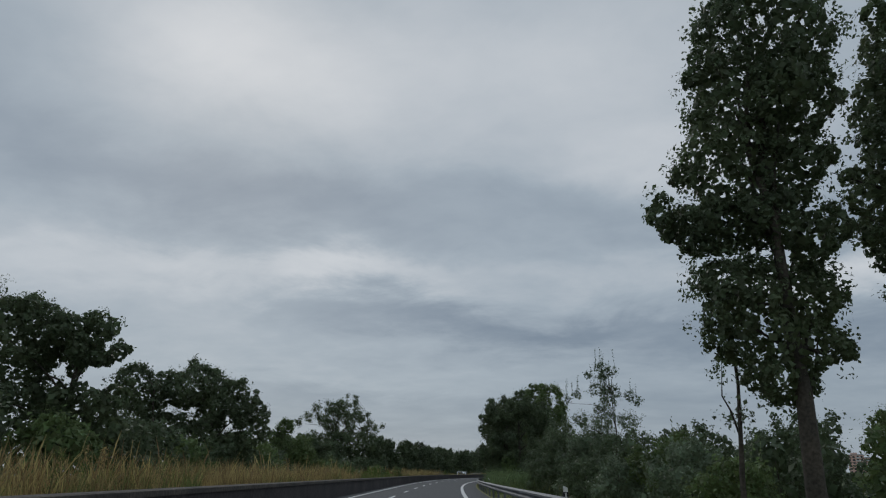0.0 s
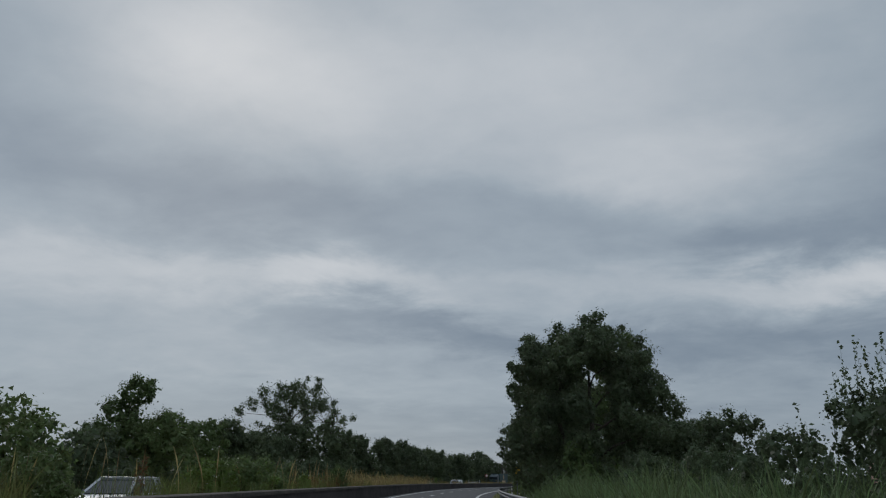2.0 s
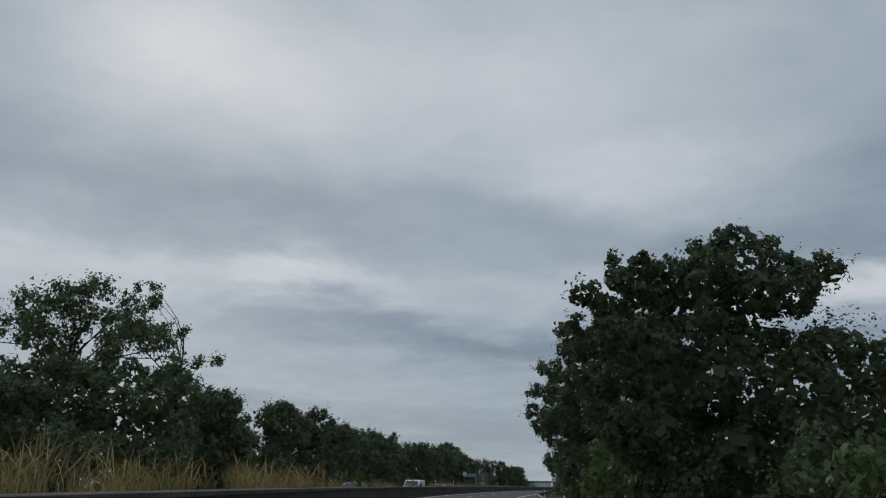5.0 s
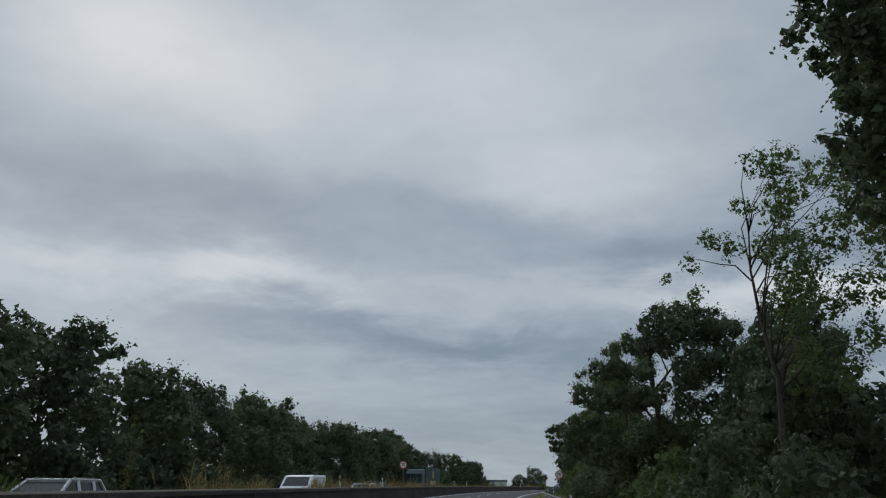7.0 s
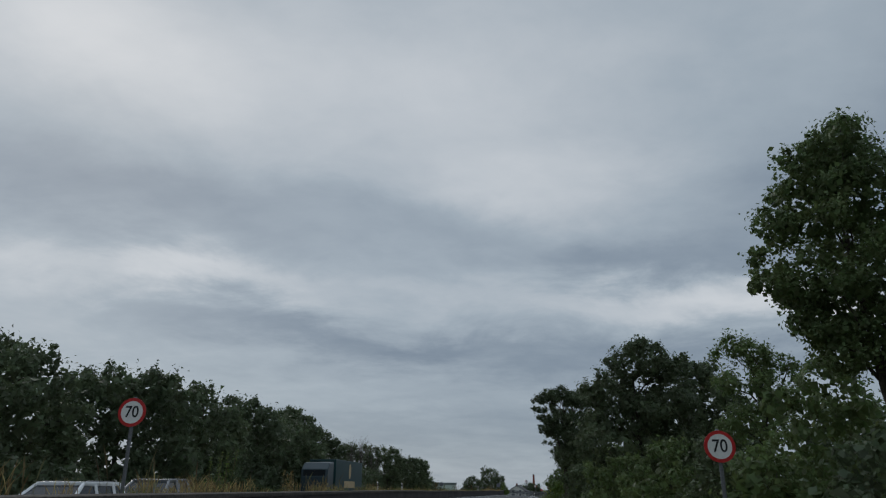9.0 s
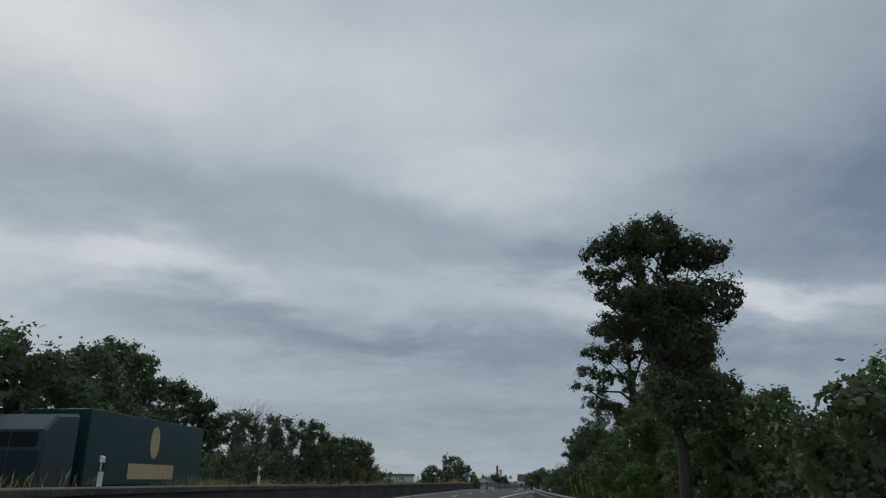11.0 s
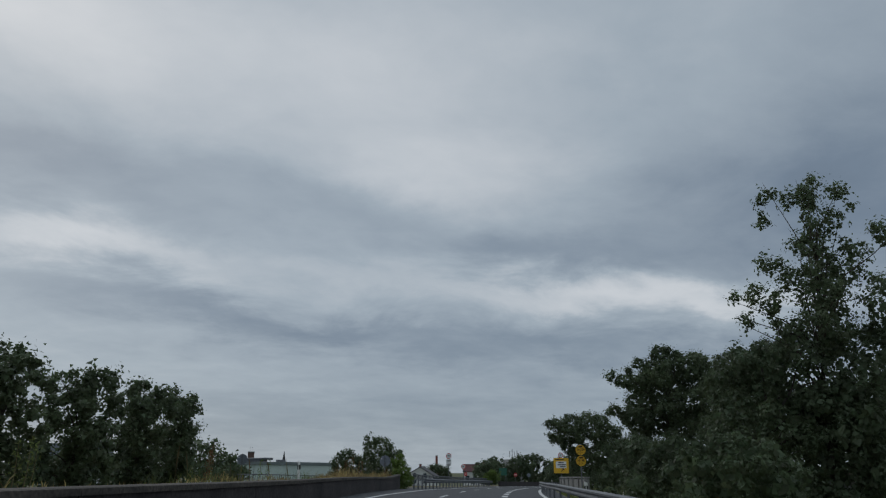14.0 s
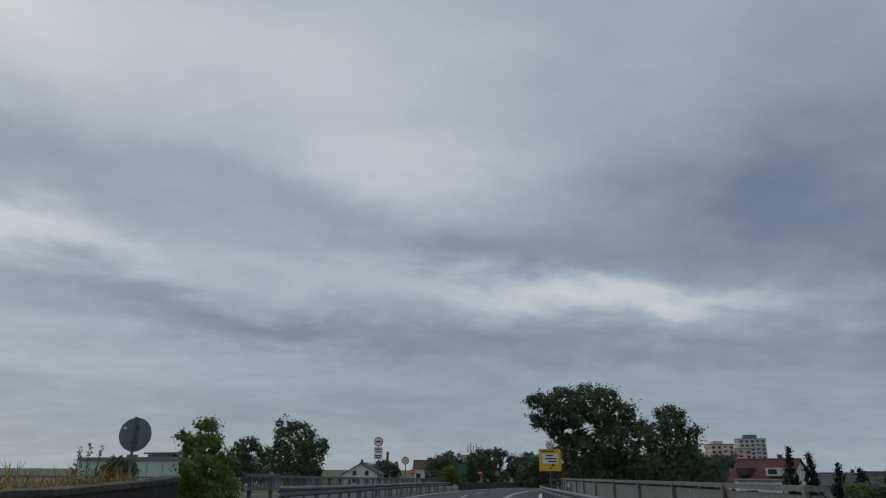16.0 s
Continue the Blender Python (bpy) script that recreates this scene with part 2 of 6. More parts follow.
TARP = material("dark_green_tarpaulin", (0.012, 0.045, 0.048), 0.5, 0, 0.1, 1, 6, 0.1)
EMBLEM = material("pale_gold_print", (0.50, 0.38, 0.22), 0.6, 0, 0.1, 2, 10)
RENDER_WHITE = material("white_render", (0.66, 0.66, 0.64), 0.9, 0, 0.08, 0.4, 6, 0.1, (0.56, 0.56, 0.54))
RENDER_PALE_GREEN = material("pale_green_cladding", (0.50, 0.58, 0.54), 0.6, 0, 0.06, 0.1, 2, 0.05, (0.44, 0.52, 0.49))
RENDER_BEIGE = material("salmon_render", (0.68, 0.45, 0.37), 0.9, 0, 0.08, 0.1, 2, 0.1, (0.54, 0.35, 0.29))
RENDER_GREY = material("grey_render", (0.52, 0.53, 0.54), 0.9, 0, 0.08, 0.1, 2, 0.1, (0.46, 0.47, 0.48))
ROOF_RED = material("dark_red_roof_tiles", (0.105, 0.034, 0.036), 0.8, 0, 0.25, 0.5, 5, 0.4, (0.075, 0.028, 0.030))
ROOF_GREY = material("grey_roof_tiles", (0.085, 0.082, 0.085), 0.8, 0, 0.25, 0.5, 5, 0.4)
ROOF_EDGE = material("roof_edge_metal", (0.17, 0.20, 0.20), 0.6, 0.2, 0.1, 0.5, 5)
BRICK_RED = material("brick_red_cladding", (0.22, 0.075, 0.06), 0.85, 0, 0.15, 0.6, 6, 0.2)
FAR_WALL = material("far_facade", (0.30, 0.30, 0.30), 0.9, 0, 0.15, 0.2, 2)
WINDOW = material("window_glass", (0.05, 0.06, 0.07), 0.1, 0, 0.1, 0.5, 2)


# ---- the road's frame: station s along the line, lateral place to the right of it ----
def _line():
    n = 1601
    t = np.linspace(0, 16, n)
    rate, v = np.interp(t, RATE_T, RATE), np.interp(t, SPEED_T, SPEED)
    dt = t[1] - t[0]
    run = lambda q: np.concatenate([[0], np.cumsum((q[1:] + q[:-1]) / 2 * dt)])  # noqa: E731
    h = np.radians(run(rate))
    x, y, s = run(-np.sin(h) * v), run(np.cos(h) * v), run(v)
    before = np.arange(-120, 0, 1.0)
    after = np.arange(1, 420, 1.0)
    turn = np.where(after < 45, -0.10, np.where(after < 170, -0.17, 0.0))
    ha = h[-1] + np.radians(np.cumsum(turn))
    xa, ya = x[-1] + np.cumsum(-np.sin(ha)), y[-1] + np.cumsum(np.cos(ha))
    return (np.r_[before, s, s[-1] + after], np.r_[0 * before, x, xa], np.r_[before, y, ya], np.r_[0 * before, h, ha])


LINE_S, LINE_X, LINE_Y, LINE_H = _line()


def cross(s):
    """The road's fall to the right."""
    return float(np.interp(s, [-120, 60, 140, 260, 310, 338, 352, 700], [0.026, 0.026, 0.045, 0.045, 0.026, 0.026, 0.012, 0.012]))


def grade(s):
    """How far the road has come down beyond the bridge's crest."""
    return np.interp(s, [325, 345, 380, 415, 470, 700], [0.0, 0.17, 0.62, 1.12, 1.9, 2.6])


def level(s, lat):
    """The road surface's height; the opposite carriageway lies flat and a little lower."""
    return (-cross(s) * max(min(lat, 6.0), -7.0) if lat > -8.8 else -0.15) - float(grade(s))


def at(s, lat, up=0.0):
    """The place at a station and lateral, up metres over the road's surface."""
    h = np.interp(s, LINE_S, LINE_H)
    x, y = np.interp(s, LINE_S, LINE_X), np.interp(s, LINE_S, LINE_Y)
    return Vector((x + lat * math.cos(h), y + lat * math.sin(h), up + level(s, lat)))


def facing(s, lat, up=0.0, turn=0.0):
    """A pose there, whose +y runs along the road."""
    return Matrix.Translation(at(s, lat, up)) @ Matrix.Rotation(float(np.interp(s, LINE_S, LINE_H)) + radians(turn), 4, "Z")


def left_line(s):
    return float(np.interp(s, [-120, 60, 170, 240, 310, 700], [-4.35, -4.35, -5.3, -5.3, -4.7, -4.6]))


def right_line(s):
    return float(np.interp(s, [-120, 60, 290, 330, 700], [1.2, 1.35, 1.2, 3.15, 3.0]))


def rail_lat(s):
    return float(np.interp(s, [-120, 60, 190, 240, 315, 345, 700], [2.75, 2.75, 4.1, 4.1, 3.6, 3.2, 3.1]))


def wall_lat(s):
    return left_line(s) - float(np.interp(s, [-120, 310, 341], [0.65, 0.75, 2.0]))


def wall_rise(s):
    """How far the wall's top stands above its usual height; it steps up at its end."""
    return float(np.interp(s, [-120, 250, 266, 285, 338.8, 340.8], [0.09, 0.09, 0.04, 0.06, 0.06, 0.27]))


# ---- builders ----
def mesh_from(name, verts, faces, mat=None, smooth=False):
    me = bpy.data.meshes.new(name)
    me.from_pydata([tuple(v) for v in verts], [], faces)
    me.update()
    if mat:
        me.materials.append(mat)
    if smooth:
        me.polygons.foreach_set("use_smooth", [True] * len(me.polygons))
    return me


def part(name, bm, mat, parent=None, label=""):
    """Links a bmesh or mesh as one object under a thing."""
    if isinstance(bm, bmesh.types.BMesh):
        me = bpy.data.meshes.new(name)
        bm.to_mesh(me)
        bm.free()
        me.materials.append(mat)
    else:
        me = bm
    ob = new(name, me)
    if parent is not None:
        ob.parent = parent
    if label:
        tagged(ob, label)
    return ob


def thing(name, m, label, category, group=""):
    ob = new(name)
    ob.matrix_world = m
    return tagged(ob, label, category, group)


def add_box(bm, size, centre=(0, 0, 0), m=Matrix.Identity(4), bevel=0.0):
    made = bmesh.ops.create_cube(bm, size=1.0, matrix=m @ Matrix.Translation(centre) @ Matrix.Diagonal((*size, 1)))
    if bevel:
        edges = list({e for v in made["verts"] for e in v.link_edges})
        bmesh.ops.bevel(bm, geom=edges, offset=bevel, segments=2, affect="EDGES", profile=0.6)
    return bm


def box(size, centre=(0, 0, 0), bevel=0.0, m=Matrix.Identity(4)):
    return add_box(bmesh.new(), size, centre, m, bevel)


def tube_rows(points, radii, sides=6):
    """Vertices and faces of a tapered tube along points."""
    verts, faces = [], []
    pts = [Vector(p) for p in points]
    for k, p in enumerate(pts):
        way = (pts[min(k + 1, len(pts) - 1)] - pts[max(k - 1, 0)]).normalized()
        side = way.cross(Vector((0.31, 0.95, 0.12))).normalized()
        over = way.cross(side)
        for j in range(sides):
            a = 2 * math.pi * j / sides
            verts.append(p + radii[k] * (math.cos(a) * side + math.sin(a) * over))
    for k in range(len(pts) - 1):
        for j in range(sides):
            a, b = k * sides + j, k * sides + (j + 1) % sides
            faces.append((a, b, b + sides, a + sides))
    faces.append(tuple(range(sides))[::-1])
    faces.append(tuple(range(len(verts) - sides, len(verts))))
    return verts, faces


def tube(points, radii, sides=8):
    if isinstance(radii, (int, float)):
        radii = [radii] * len(points)
    v, f = tube_rows(points, radii, sides)
    bm = bmesh.new()
    vs = [bm.verts.new(p) for p in v]
    for q in f:
        bm.faces.new([vs[k] for k in q])
    return bm


def disc(radius, depth, m=Matrix.Identity(4), sides=32):
    """A round plate that faces -y."""
    bm = bmesh.new()
    bmesh.ops.create_cone(bm, cap_ends=True, segments=sides, radius1=radius, radius2=radius, depth=depth, matrix=m @ Matrix.Rotation(radians(90), 4, "X"))
    return bm


def sweep(name, s0, s1, step, profile, mat, closed=True, smooth=False):
    """A profile of (lateral, up), given for a station, drawn along the road."""
    n = max(2, int(round((s1 - s0) / step)) + 1)
    verts, faces, count = [], [], None
    for s in np.linspace(s0, s1, n):
        row = profile(float(s))
        count = len(row)
        verts += [at(float(s), lat, up) for lat, up in row]
    for k in range(n - 1):
        for j in range(count if closed else count - 1):
            a, b = k * count + j, k * count + (j + 1) % count
            faces.append((a, b, b + count, a + count))
    if closed:
        faces.append(tuple(range(count)))
        faces.append(tuple(range((n - 1) * count, n * count))[::-1])
    me = mesh_from(name, verts, faces, mat, smooth)
    bm = bmesh.new()
    bm.from_mesh(me)
    bmesh.ops.recalc_face_normals(bm, faces=bm.faces)
    bm.to_mesh(me)
    bm.free()
    return me


def text_mesh(body, size, mat, depth=0.002, squeeze=1.0):
    """Characters in the built-in font, standing upright and facing -y, centred."""
    cu = bpy.data.curves.new("lettering", "FONT")
    cu.body, cu.size, cu.extrude, cu.offset = body, size, depth, size * 0.012
    cu.align_x, cu.align_y = "CENTER", "CENTER"
    ob = bpy.data.objects.new("lettering", cu)
    scene.collection.objects.link(ob)
    me = bpy.data.meshes.new_from_object(ob.evaluated_get(bpy.context.evaluated_depsgraph_get()))
    bpy.data.objects.remove(ob)
    me.materials.clear()
    me.materials.append(mat)
    me.transform(Matrix.Rotation(radians(90), 4, "X") @ Matrix.Diagonal((squeeze, 1, 1, 1)))
    return me


# ---- ground, roads, walls ----
def near_line(x, y):
    """Station and lateral of places, as arrays."""
    k = np.arange(0, len(LINE_S), 12)
    d2 = (x[:, None] - LINE_X[k]) ** 2 + (y[:, None] - LINE_Y[k]) ** 2
    i = k[np.argmin(d2, 1)]
    h = LINE_H[i]
    qx, qy = x - LINE_X[i], y - LINE_Y[i]
    return LINE_S[i] + (-np.sin(h) * qx + np.cos(h) * qy), np.cos(h) * qx + np.sin(h) * qy


def ground_z(x, y):
    s, lat = near_line(np.atleast_1d(np.asarray(x, float)), np.atleast_1d(np.asarray(y, float)))
    fall = np.interp(s, [-120, 60, 140, 260, 310, 338, 352, 700], [0.026, 0.026, 0.045, 0.045, 0.026, 0.026, 0.012, 0.012])
    z = np.where(lat > -8.8, -fall * np.clip(lat, -7, 6), -0.15) - 0.22 - grade(s)
    deep = np.interp(s, [-100, 290, 330, 420, 700], [1.0, 1.3, 4.2, 4.5, 3.0])
    z -= deep * np.clip((lat - 6.5) / 9.0, 0, 1)
    z -= np.interp(s, [300, 350], [0.3, 1.2]) * np.clip((-lat - 20) / 12.0, 0, 1)
    return z


xs = np.r_[-4500, -2500, -1200, -600, -350, -220, np.arange(-140, 321, 4.0), 360, 420, 520, 700, 1000, 1500, 2500, 4500]
ys = np.r_[-4500, -2500, -1200, -500, -250, np.arange(-120, 561, 4.0), 620, 720, 900, 1200, 1700, 2600, 4500]
gx, gy = np.meshgrid(xs, ys)
gz = ground_z(gx.ravel(), gy.ravel())
n, m = len(ys), len(xs)
faces = [(r * m + c, r * m + c + 1, (r + 1) * m + c + 1, (r + 1) * m + c) for r in range(n - 1) for c in range(m - 1)]
ground = new("ground", mesh_from("ground", np.stack([gx.ravel(), gy.ravel(), gz], 1), faces, FIELD, True))
tagged(ground, "rough grassland and fields along the road embankment", "ground", kind="structure")


def plate(lo, hi, thick=0.3):
    return lambda s: [(lo(s), 0.0), (hi(s), 0.0), (hi(s), -thick), (lo(s), -thick)]


road = new("road", sweep("road", -80, 640, 3, plate(lambda s: wall_lat(s) - 0.1, lambda s: right_line(s) + 1.35), ASPHALT))
tagged(road, "grey asphalt carriageway with worn white markings", "road", kind="structure")
far_road = new("road_opposite", sweep("road_opposite", -80, 640, 4, plate(lambda s: -16.8, lambda s: -8.9), ASPHALT))
tagged(far_road, "grey asphalt of the opposite carriageway", "road", kind="structure")
verge = new("verge", sweep("verge", -80, 640, 3, lambda s: [(right_line(s) + 1.35, -0.02), (rail_lat(s) + 1.2, -0.06), (rail_lat(s) + 5.0, -0.25), (rail_lat(s) + 5.0, -0.7), (right_line(s) + 1.35, -0.7)], TURF))
tagged(verge, "grassy verge beside the carriageway", "verge", kind="structure")
median = new("median", sweep("median", -80, 341, 3, lambda s: [(wall_lat(s) - 0.3, 0.60), (-7.6, 0.64), (-8.5, 0.3), (-8.5, -0.6), (wall_lat(s) - 0.3, -0.6)], SOIL))
tagged(median, "raised strip of dry soil between the two carriageways", "median", kind="structure")
left_verge = new("verge_opposite", sweep("verge_opposite", -80, 640, 4, lambda s: [(-16.8, 0.0), (-21.0, 0.15), (-24, -0.1), (-24, -0.8), (-16.8, -0.6)], SOIL))
tagged(left_verge, "dry grassy verge beyond the opposite carriageway", "verge", kind="structure")


def marking(name, s0, s1, lat, width, label):
    ob = new(name, sweep(name, s0, s1, min(3, s1 - s0), lambda s: [(lat(s) - width / 2, 0.006), (lat(s) + width / 2, 0.006), (lat(s) + width / 2, -0.01), (lat(s) - width / 2, -0.01)], PAINT))
    return tagged(ob, label, "road marking", kind="structure")


marking("edge_line_left", -60, 640, left_line, 0.15, "worn white edge line on asphalt")
marking("edge_line_right", -60, 640, right_line, 0.22, "wide white edge line on asphalt")


def lane_lat(s):
    return float(np.interp(s, [-100, 60, 170, 250, 320, 400, 700], [-2.45, -2.5, -2.9, -2.8, -2.0, -1.9, -1.9]))


for k in range(-4, 46):
    marking("lane_dash", k * 12.0, k * 12.0 + 4.0, lane_lat, 0.14, "white dash of the lane marking")
for k in range(22):
    marking("exit_dash", 322 + k * 6.0, 325 + k * 6.0, lambda s: 0.95 + 0.0 * s, 0.30, "broad white dash of the exit lane marking")


# the low concrete wall along the median, cast in lengths with open joints
def wall_profile(s):
    w = wall_lat(s)
    rise = wall_rise(s)
    return [(w + 0.06, -0.3), (w + 0.03, 0.60 + rise), (w - 0.30, 0.60 + rise), (w - 0.30, -0.3)]


def cap_profile(s):
    w = wall_lat(s)
    rise = wall_rise(s)
    return [(w + 0.07, 0.604 + rise), (w + 0.06, 0.70 + rise), (w + 0.02, 0.715 + rise), (w - 0.30, 0.715 + rise), (w - 0.34, 0.604 + rise)]


wall = tagged(new("median_wall"), "long low dark stained concrete wall with a paler cap", "barrier", kind="structure")
edges = [-60 + 8.0 * k for k in range(51)] + [341.0]
for a, b in zip(edges, edges[1:]):
    part("wall_panel", sweep("wall_panel", a, b - 0.02, 4, wall_profile, CONCRETE), CONCRETE, wall)
    part("cap", sweep("cap", a, b - 0.012, 4, cap_profile, CAP), CAP, wall)
far_wall = tagged(new("far_median_wall"), "low dark concrete wall where the road bends away", "barrier", kind="structure")
for k in range(18):
    a = 398 + 8.0 * k
    part("wall_panel", sweep("wall_panel", a, a + 7.98, 4, lambda s: [(-5.2, -0.3), (-5.2, 0.72), (-5.55, 0.72), (-5.55, -0.3)], CONCRETE), CONCRETE, far_wall)

# ---- guardrails ----
BEAM = [(0.0, 0.155), (0.035, 0.135), (0.08, 0.105), (0.08, 0.055), (0.02, 0.015), (0.02, -0.015), (0.08, -0.055), (0.08, -0.105), (0.035, -0.135), (0.0, -0.155), (0.004, -0.14), (0.03, -0.125), (0.07, -0.1), (0.07, -0.06), (0.012, -0.016), (0.012, 0.016), (0.07, 0.06), (0.07, 0.1), (0.03, 0.125), (0.004, 0.14)]


def guardrail(s0, s1, lat, side, height, label, posts_each=4.0):
    """A corrugated beam on posts. side: +1 if its face looks to smaller laterals."""
    g = tagged(new("guardrail"), label, "guardrail")
    a = s0
    while a < s1 - 0.5:
        b = min(a + 12.0, s1)
        part("beam", sweep("beam", a, b - 0.006, 3, lambda s: [(lat(s) - side * u, height + v) for u, v in BEAM], STEEL), STEEL, g)
        a = b
    post = mesh_from("post", *tube_rows([(0, 0, -0.9), (0, 0, 0.0)], [0.055, 0.055], 4), POST_STEEL)
    block = bpy.data.meshes.new("spacer")
    bm = box((0.09, 0.12, 0.22))
    bm.to_mesh(block)
    bm.free()
    block.materials.append(POST_STEEL)
    for s in np.arange(s0 + 1, s1, posts_each):
        s = float(s)
        o = part("post", post, POST_STEEL, g)
        o.matrix_world = facing(s, lat(s) + side * 0.13, height + 0.08)
        o = part("spacer", block, POST_STEEL, g)
        o.matrix_world = facing(s, lat(s) + side * 0.05, height)
    return g


guardrail(-40, 348, rail_lat, 1, 0.60, "long galvanised steel guardrail with corrugated beam on the verge")
guardrail(348, 470, rail_lat, 1, 0.60, "galvanised steel guardrail in front of the bridge parapet")
guardrail(344.5, 392, lambda s: -5.35, -1, 0.62, "galvanised steel guardrail on the bridge edge beside the median gap")

# steel railing on the bridge behind that guardrail
rail = tagged(new("bridge_railing"), "grey galvanised steel railing with upright bars on the bridge", "railing")
part("top_rail", sweep("top_rail", 344.5, 396, 4, lambda s: [(-6.35, 1.00), (-6.25, 1.00), (-6.25, 1.08), (-6.35, 1.08)], POST_STEEL), POST_STEEL, rail)
part("bottom_rail", sweep("bottom_rail", 344.5, 396, 4, lambda s: [(-6.33, 0.62), (-6.27, 0.62), (-6.27, 0.68), (-6.33, 0.68)], POST_STEEL), POST_STEEL, rail)
post = bpy.data.meshes.new("post")
bm = box((0.10, 0.09, 1.35), (0, 0, 0.33))
bm.to_mesh(post)
bm.free()
post.materials.append(POST_STEEL)
bar = bpy.data.meshes.new("bar")
bm = box((0.03, 0.035, 0.34), (0, 0, 0.84))
bm.to_mesh(bar)
bm.free()
bar.materials.append(POST_STEEL)
for k in range(26):
    part("post", post, POST_STEEL, rail).matrix_world = facing(345 + 2.0 * k, -6.3)
    for j in range(1, 6):
        part("bar", bar, POST_STEEL, rail).matrix_world = facing(345 + 2.0 * k + j / 3, -6.3)

# a second railing along the far side of the opposite carriageway, on the bridge
far_rail = tagged(new("far_railing"), "pale steel railing along the far edge of the opposite carriageway", "railing")
part("top_rail", sweep("top_rail", 338, 400, 5, lambda s: [(-17.4, 1.20), (-17.3, 1.20), (-17.3, 1.27), (-17.4, 1.27)], POST_STEEL), POST_STEEL, far_rail)
part("bottom_rail", sweep("bottom_rail", 338, 400, 5, lambda s: [(-17.4, 0.2), (-17.3, 0.2), (-17.3, 0.26), (-17.4, 0.26)], POST_STEEL), POST_STEEL, far_rail)
thin = bpy.data.meshes.new("bar")
bm = box((0.03, 0.03, 1.0), (0, 0, 0.71))
bm.to_mesh(thin)
bm.free()
thin.materials.append(POST_STEEL)
for k in range(124):
    part("bar", thin, POST_STEEL, far_rail).matrix_world = facing(338.2 + 0.5 * k, -17.35)

# ---- concrete parapet of the bridge ----
parapet = tagged(new("bridge_parapet"), "pale grey concrete bridge parapet with slim posts", "parapet", kind="structure")


def par_lat(s):
    return float(np.interp(s, [337.8, 348, 360, 470], [6.0, 5.6, 5.0, 4.6]))


def par_top(s):
    return 1.01 + cross(s) * 5.5 + 0.35 * float(grade(s))


a = 337.8
while a < 462:
    part("panel", sweep("panel", a, a + 3.98, 2, lambda s: [(par_lat(s), -3.0), (par_lat(s), par_top(s) - 0.16), (par_lat(s) + 0.22, par_top(s) - 0.16), (par_lat(s) + 0.22, -3.0)], PALE_CONCRETE), PALE_CONCRETE, parapet)
    part("top_rail", sweep("top_rail", a, a + 3.995, 2, lambda s: [(par_lat(s) - 0.05, par_top(s) - 0.10), (par_lat(s) - 0.05, par_top(s)), (par_lat(s) + 0.26, par_top(s)), (par_lat(s) + 0.26, par_top(s) - 0.10)], PALE_CONCRETE), PALE_CONCRETE, parapet)
    o = part("post", box((0.07, 0.09, 1.3), (0, 0, -0.6), 0.01), PALE_CONCRETE, parapet)
    o.matrix_world = facing(a + 0.06, par_lat(a) - 0.06, par_top(a) - 0.06)
    a += 4.0


# ---- plants ----
def leaf_cloud(name, centre, size, outward, rng, mat, droop=0.0, slim=0.55, corners=4, mass=None):
    """One mesh of many separate leaves: a folded rhombus, or for far crowns a triangle, that looks outward."""
    n = len(centre)
    face = outward + rng.normal(0, 0.55, (n, 3))
    face /= np.linalg.norm(face, axis=1, keepdims=True) + 1e-9
    axis = np.cross(face, rng.normal(0, 1, (n, 3)))
    axis[:, 2] -= droop
    axis /= np.linalg.norm(axis, axis=1, keepdims=True) + 1e-9
    side = np.cross(axis, face)
    L = np.reshape(size, (-1, 1)) * rng.uniform(0.65, 1.35, (n, 1))
    W = L * np.reshape(slim, (-1, 1)) * rng.uniform(0.8, 1.2, (n, 1))
    fold = face * L * rng.uniform(-0.08, 0.18, (n, 1))
    v = np.empty((n, corners, 3))
    v[:, 0] = centre - axis * L * 0.5
    v[:, 1] = centre + side * W * 0.5 + axis * L * (0.05 if corners == 4 else 0.3) + fold
    if corners == 4:
        v[:, 2] = centre + axis * L * 0.5
    v[:, -1] = centre - side * W * 0.5 + axis * L * (0.05 if corners == 4 else 0.45) + fold
    more_v, more_f = mass if mass else (np.zeros((0, 3)), np.zeros((0, 3), int))
    m = len(more_f)
    me = bpy.data.meshes.new(name)
    me.vertices.add(corners * n + len(more_v))
    me.vertices.foreach_set("co", np.concatenate([v.reshape(-1, 3), more_v]).astype(np.float32).ravel())
    me.loops.add(corners * n + 3 * m)
    me.loops.foreach_set("vertex_index", np.r_[np.arange(corners * n), (more_f + corners * n).ravel()].astype(np.int32))
    me.polygons.add(n + m)
    me.polygons.foreach_set("loop_start", np.r_[np.arange(n) * corners, corners * n + 3 * np.arange(m)].astype(np.int32))
    me.polygons.foreach_set("loop_total", np.r_[np.full(n, corners), np.full(m, 3)].astype(np.int32))
    me.materials.append(mat)
    me.update()
    me.validate()
    return me


def unit(rng, n):
    d = rng.normal(0, 1, (n, 3))
    return d / (np.linalg.norm(d, axis=1, keepdims=True) + 1e-9)


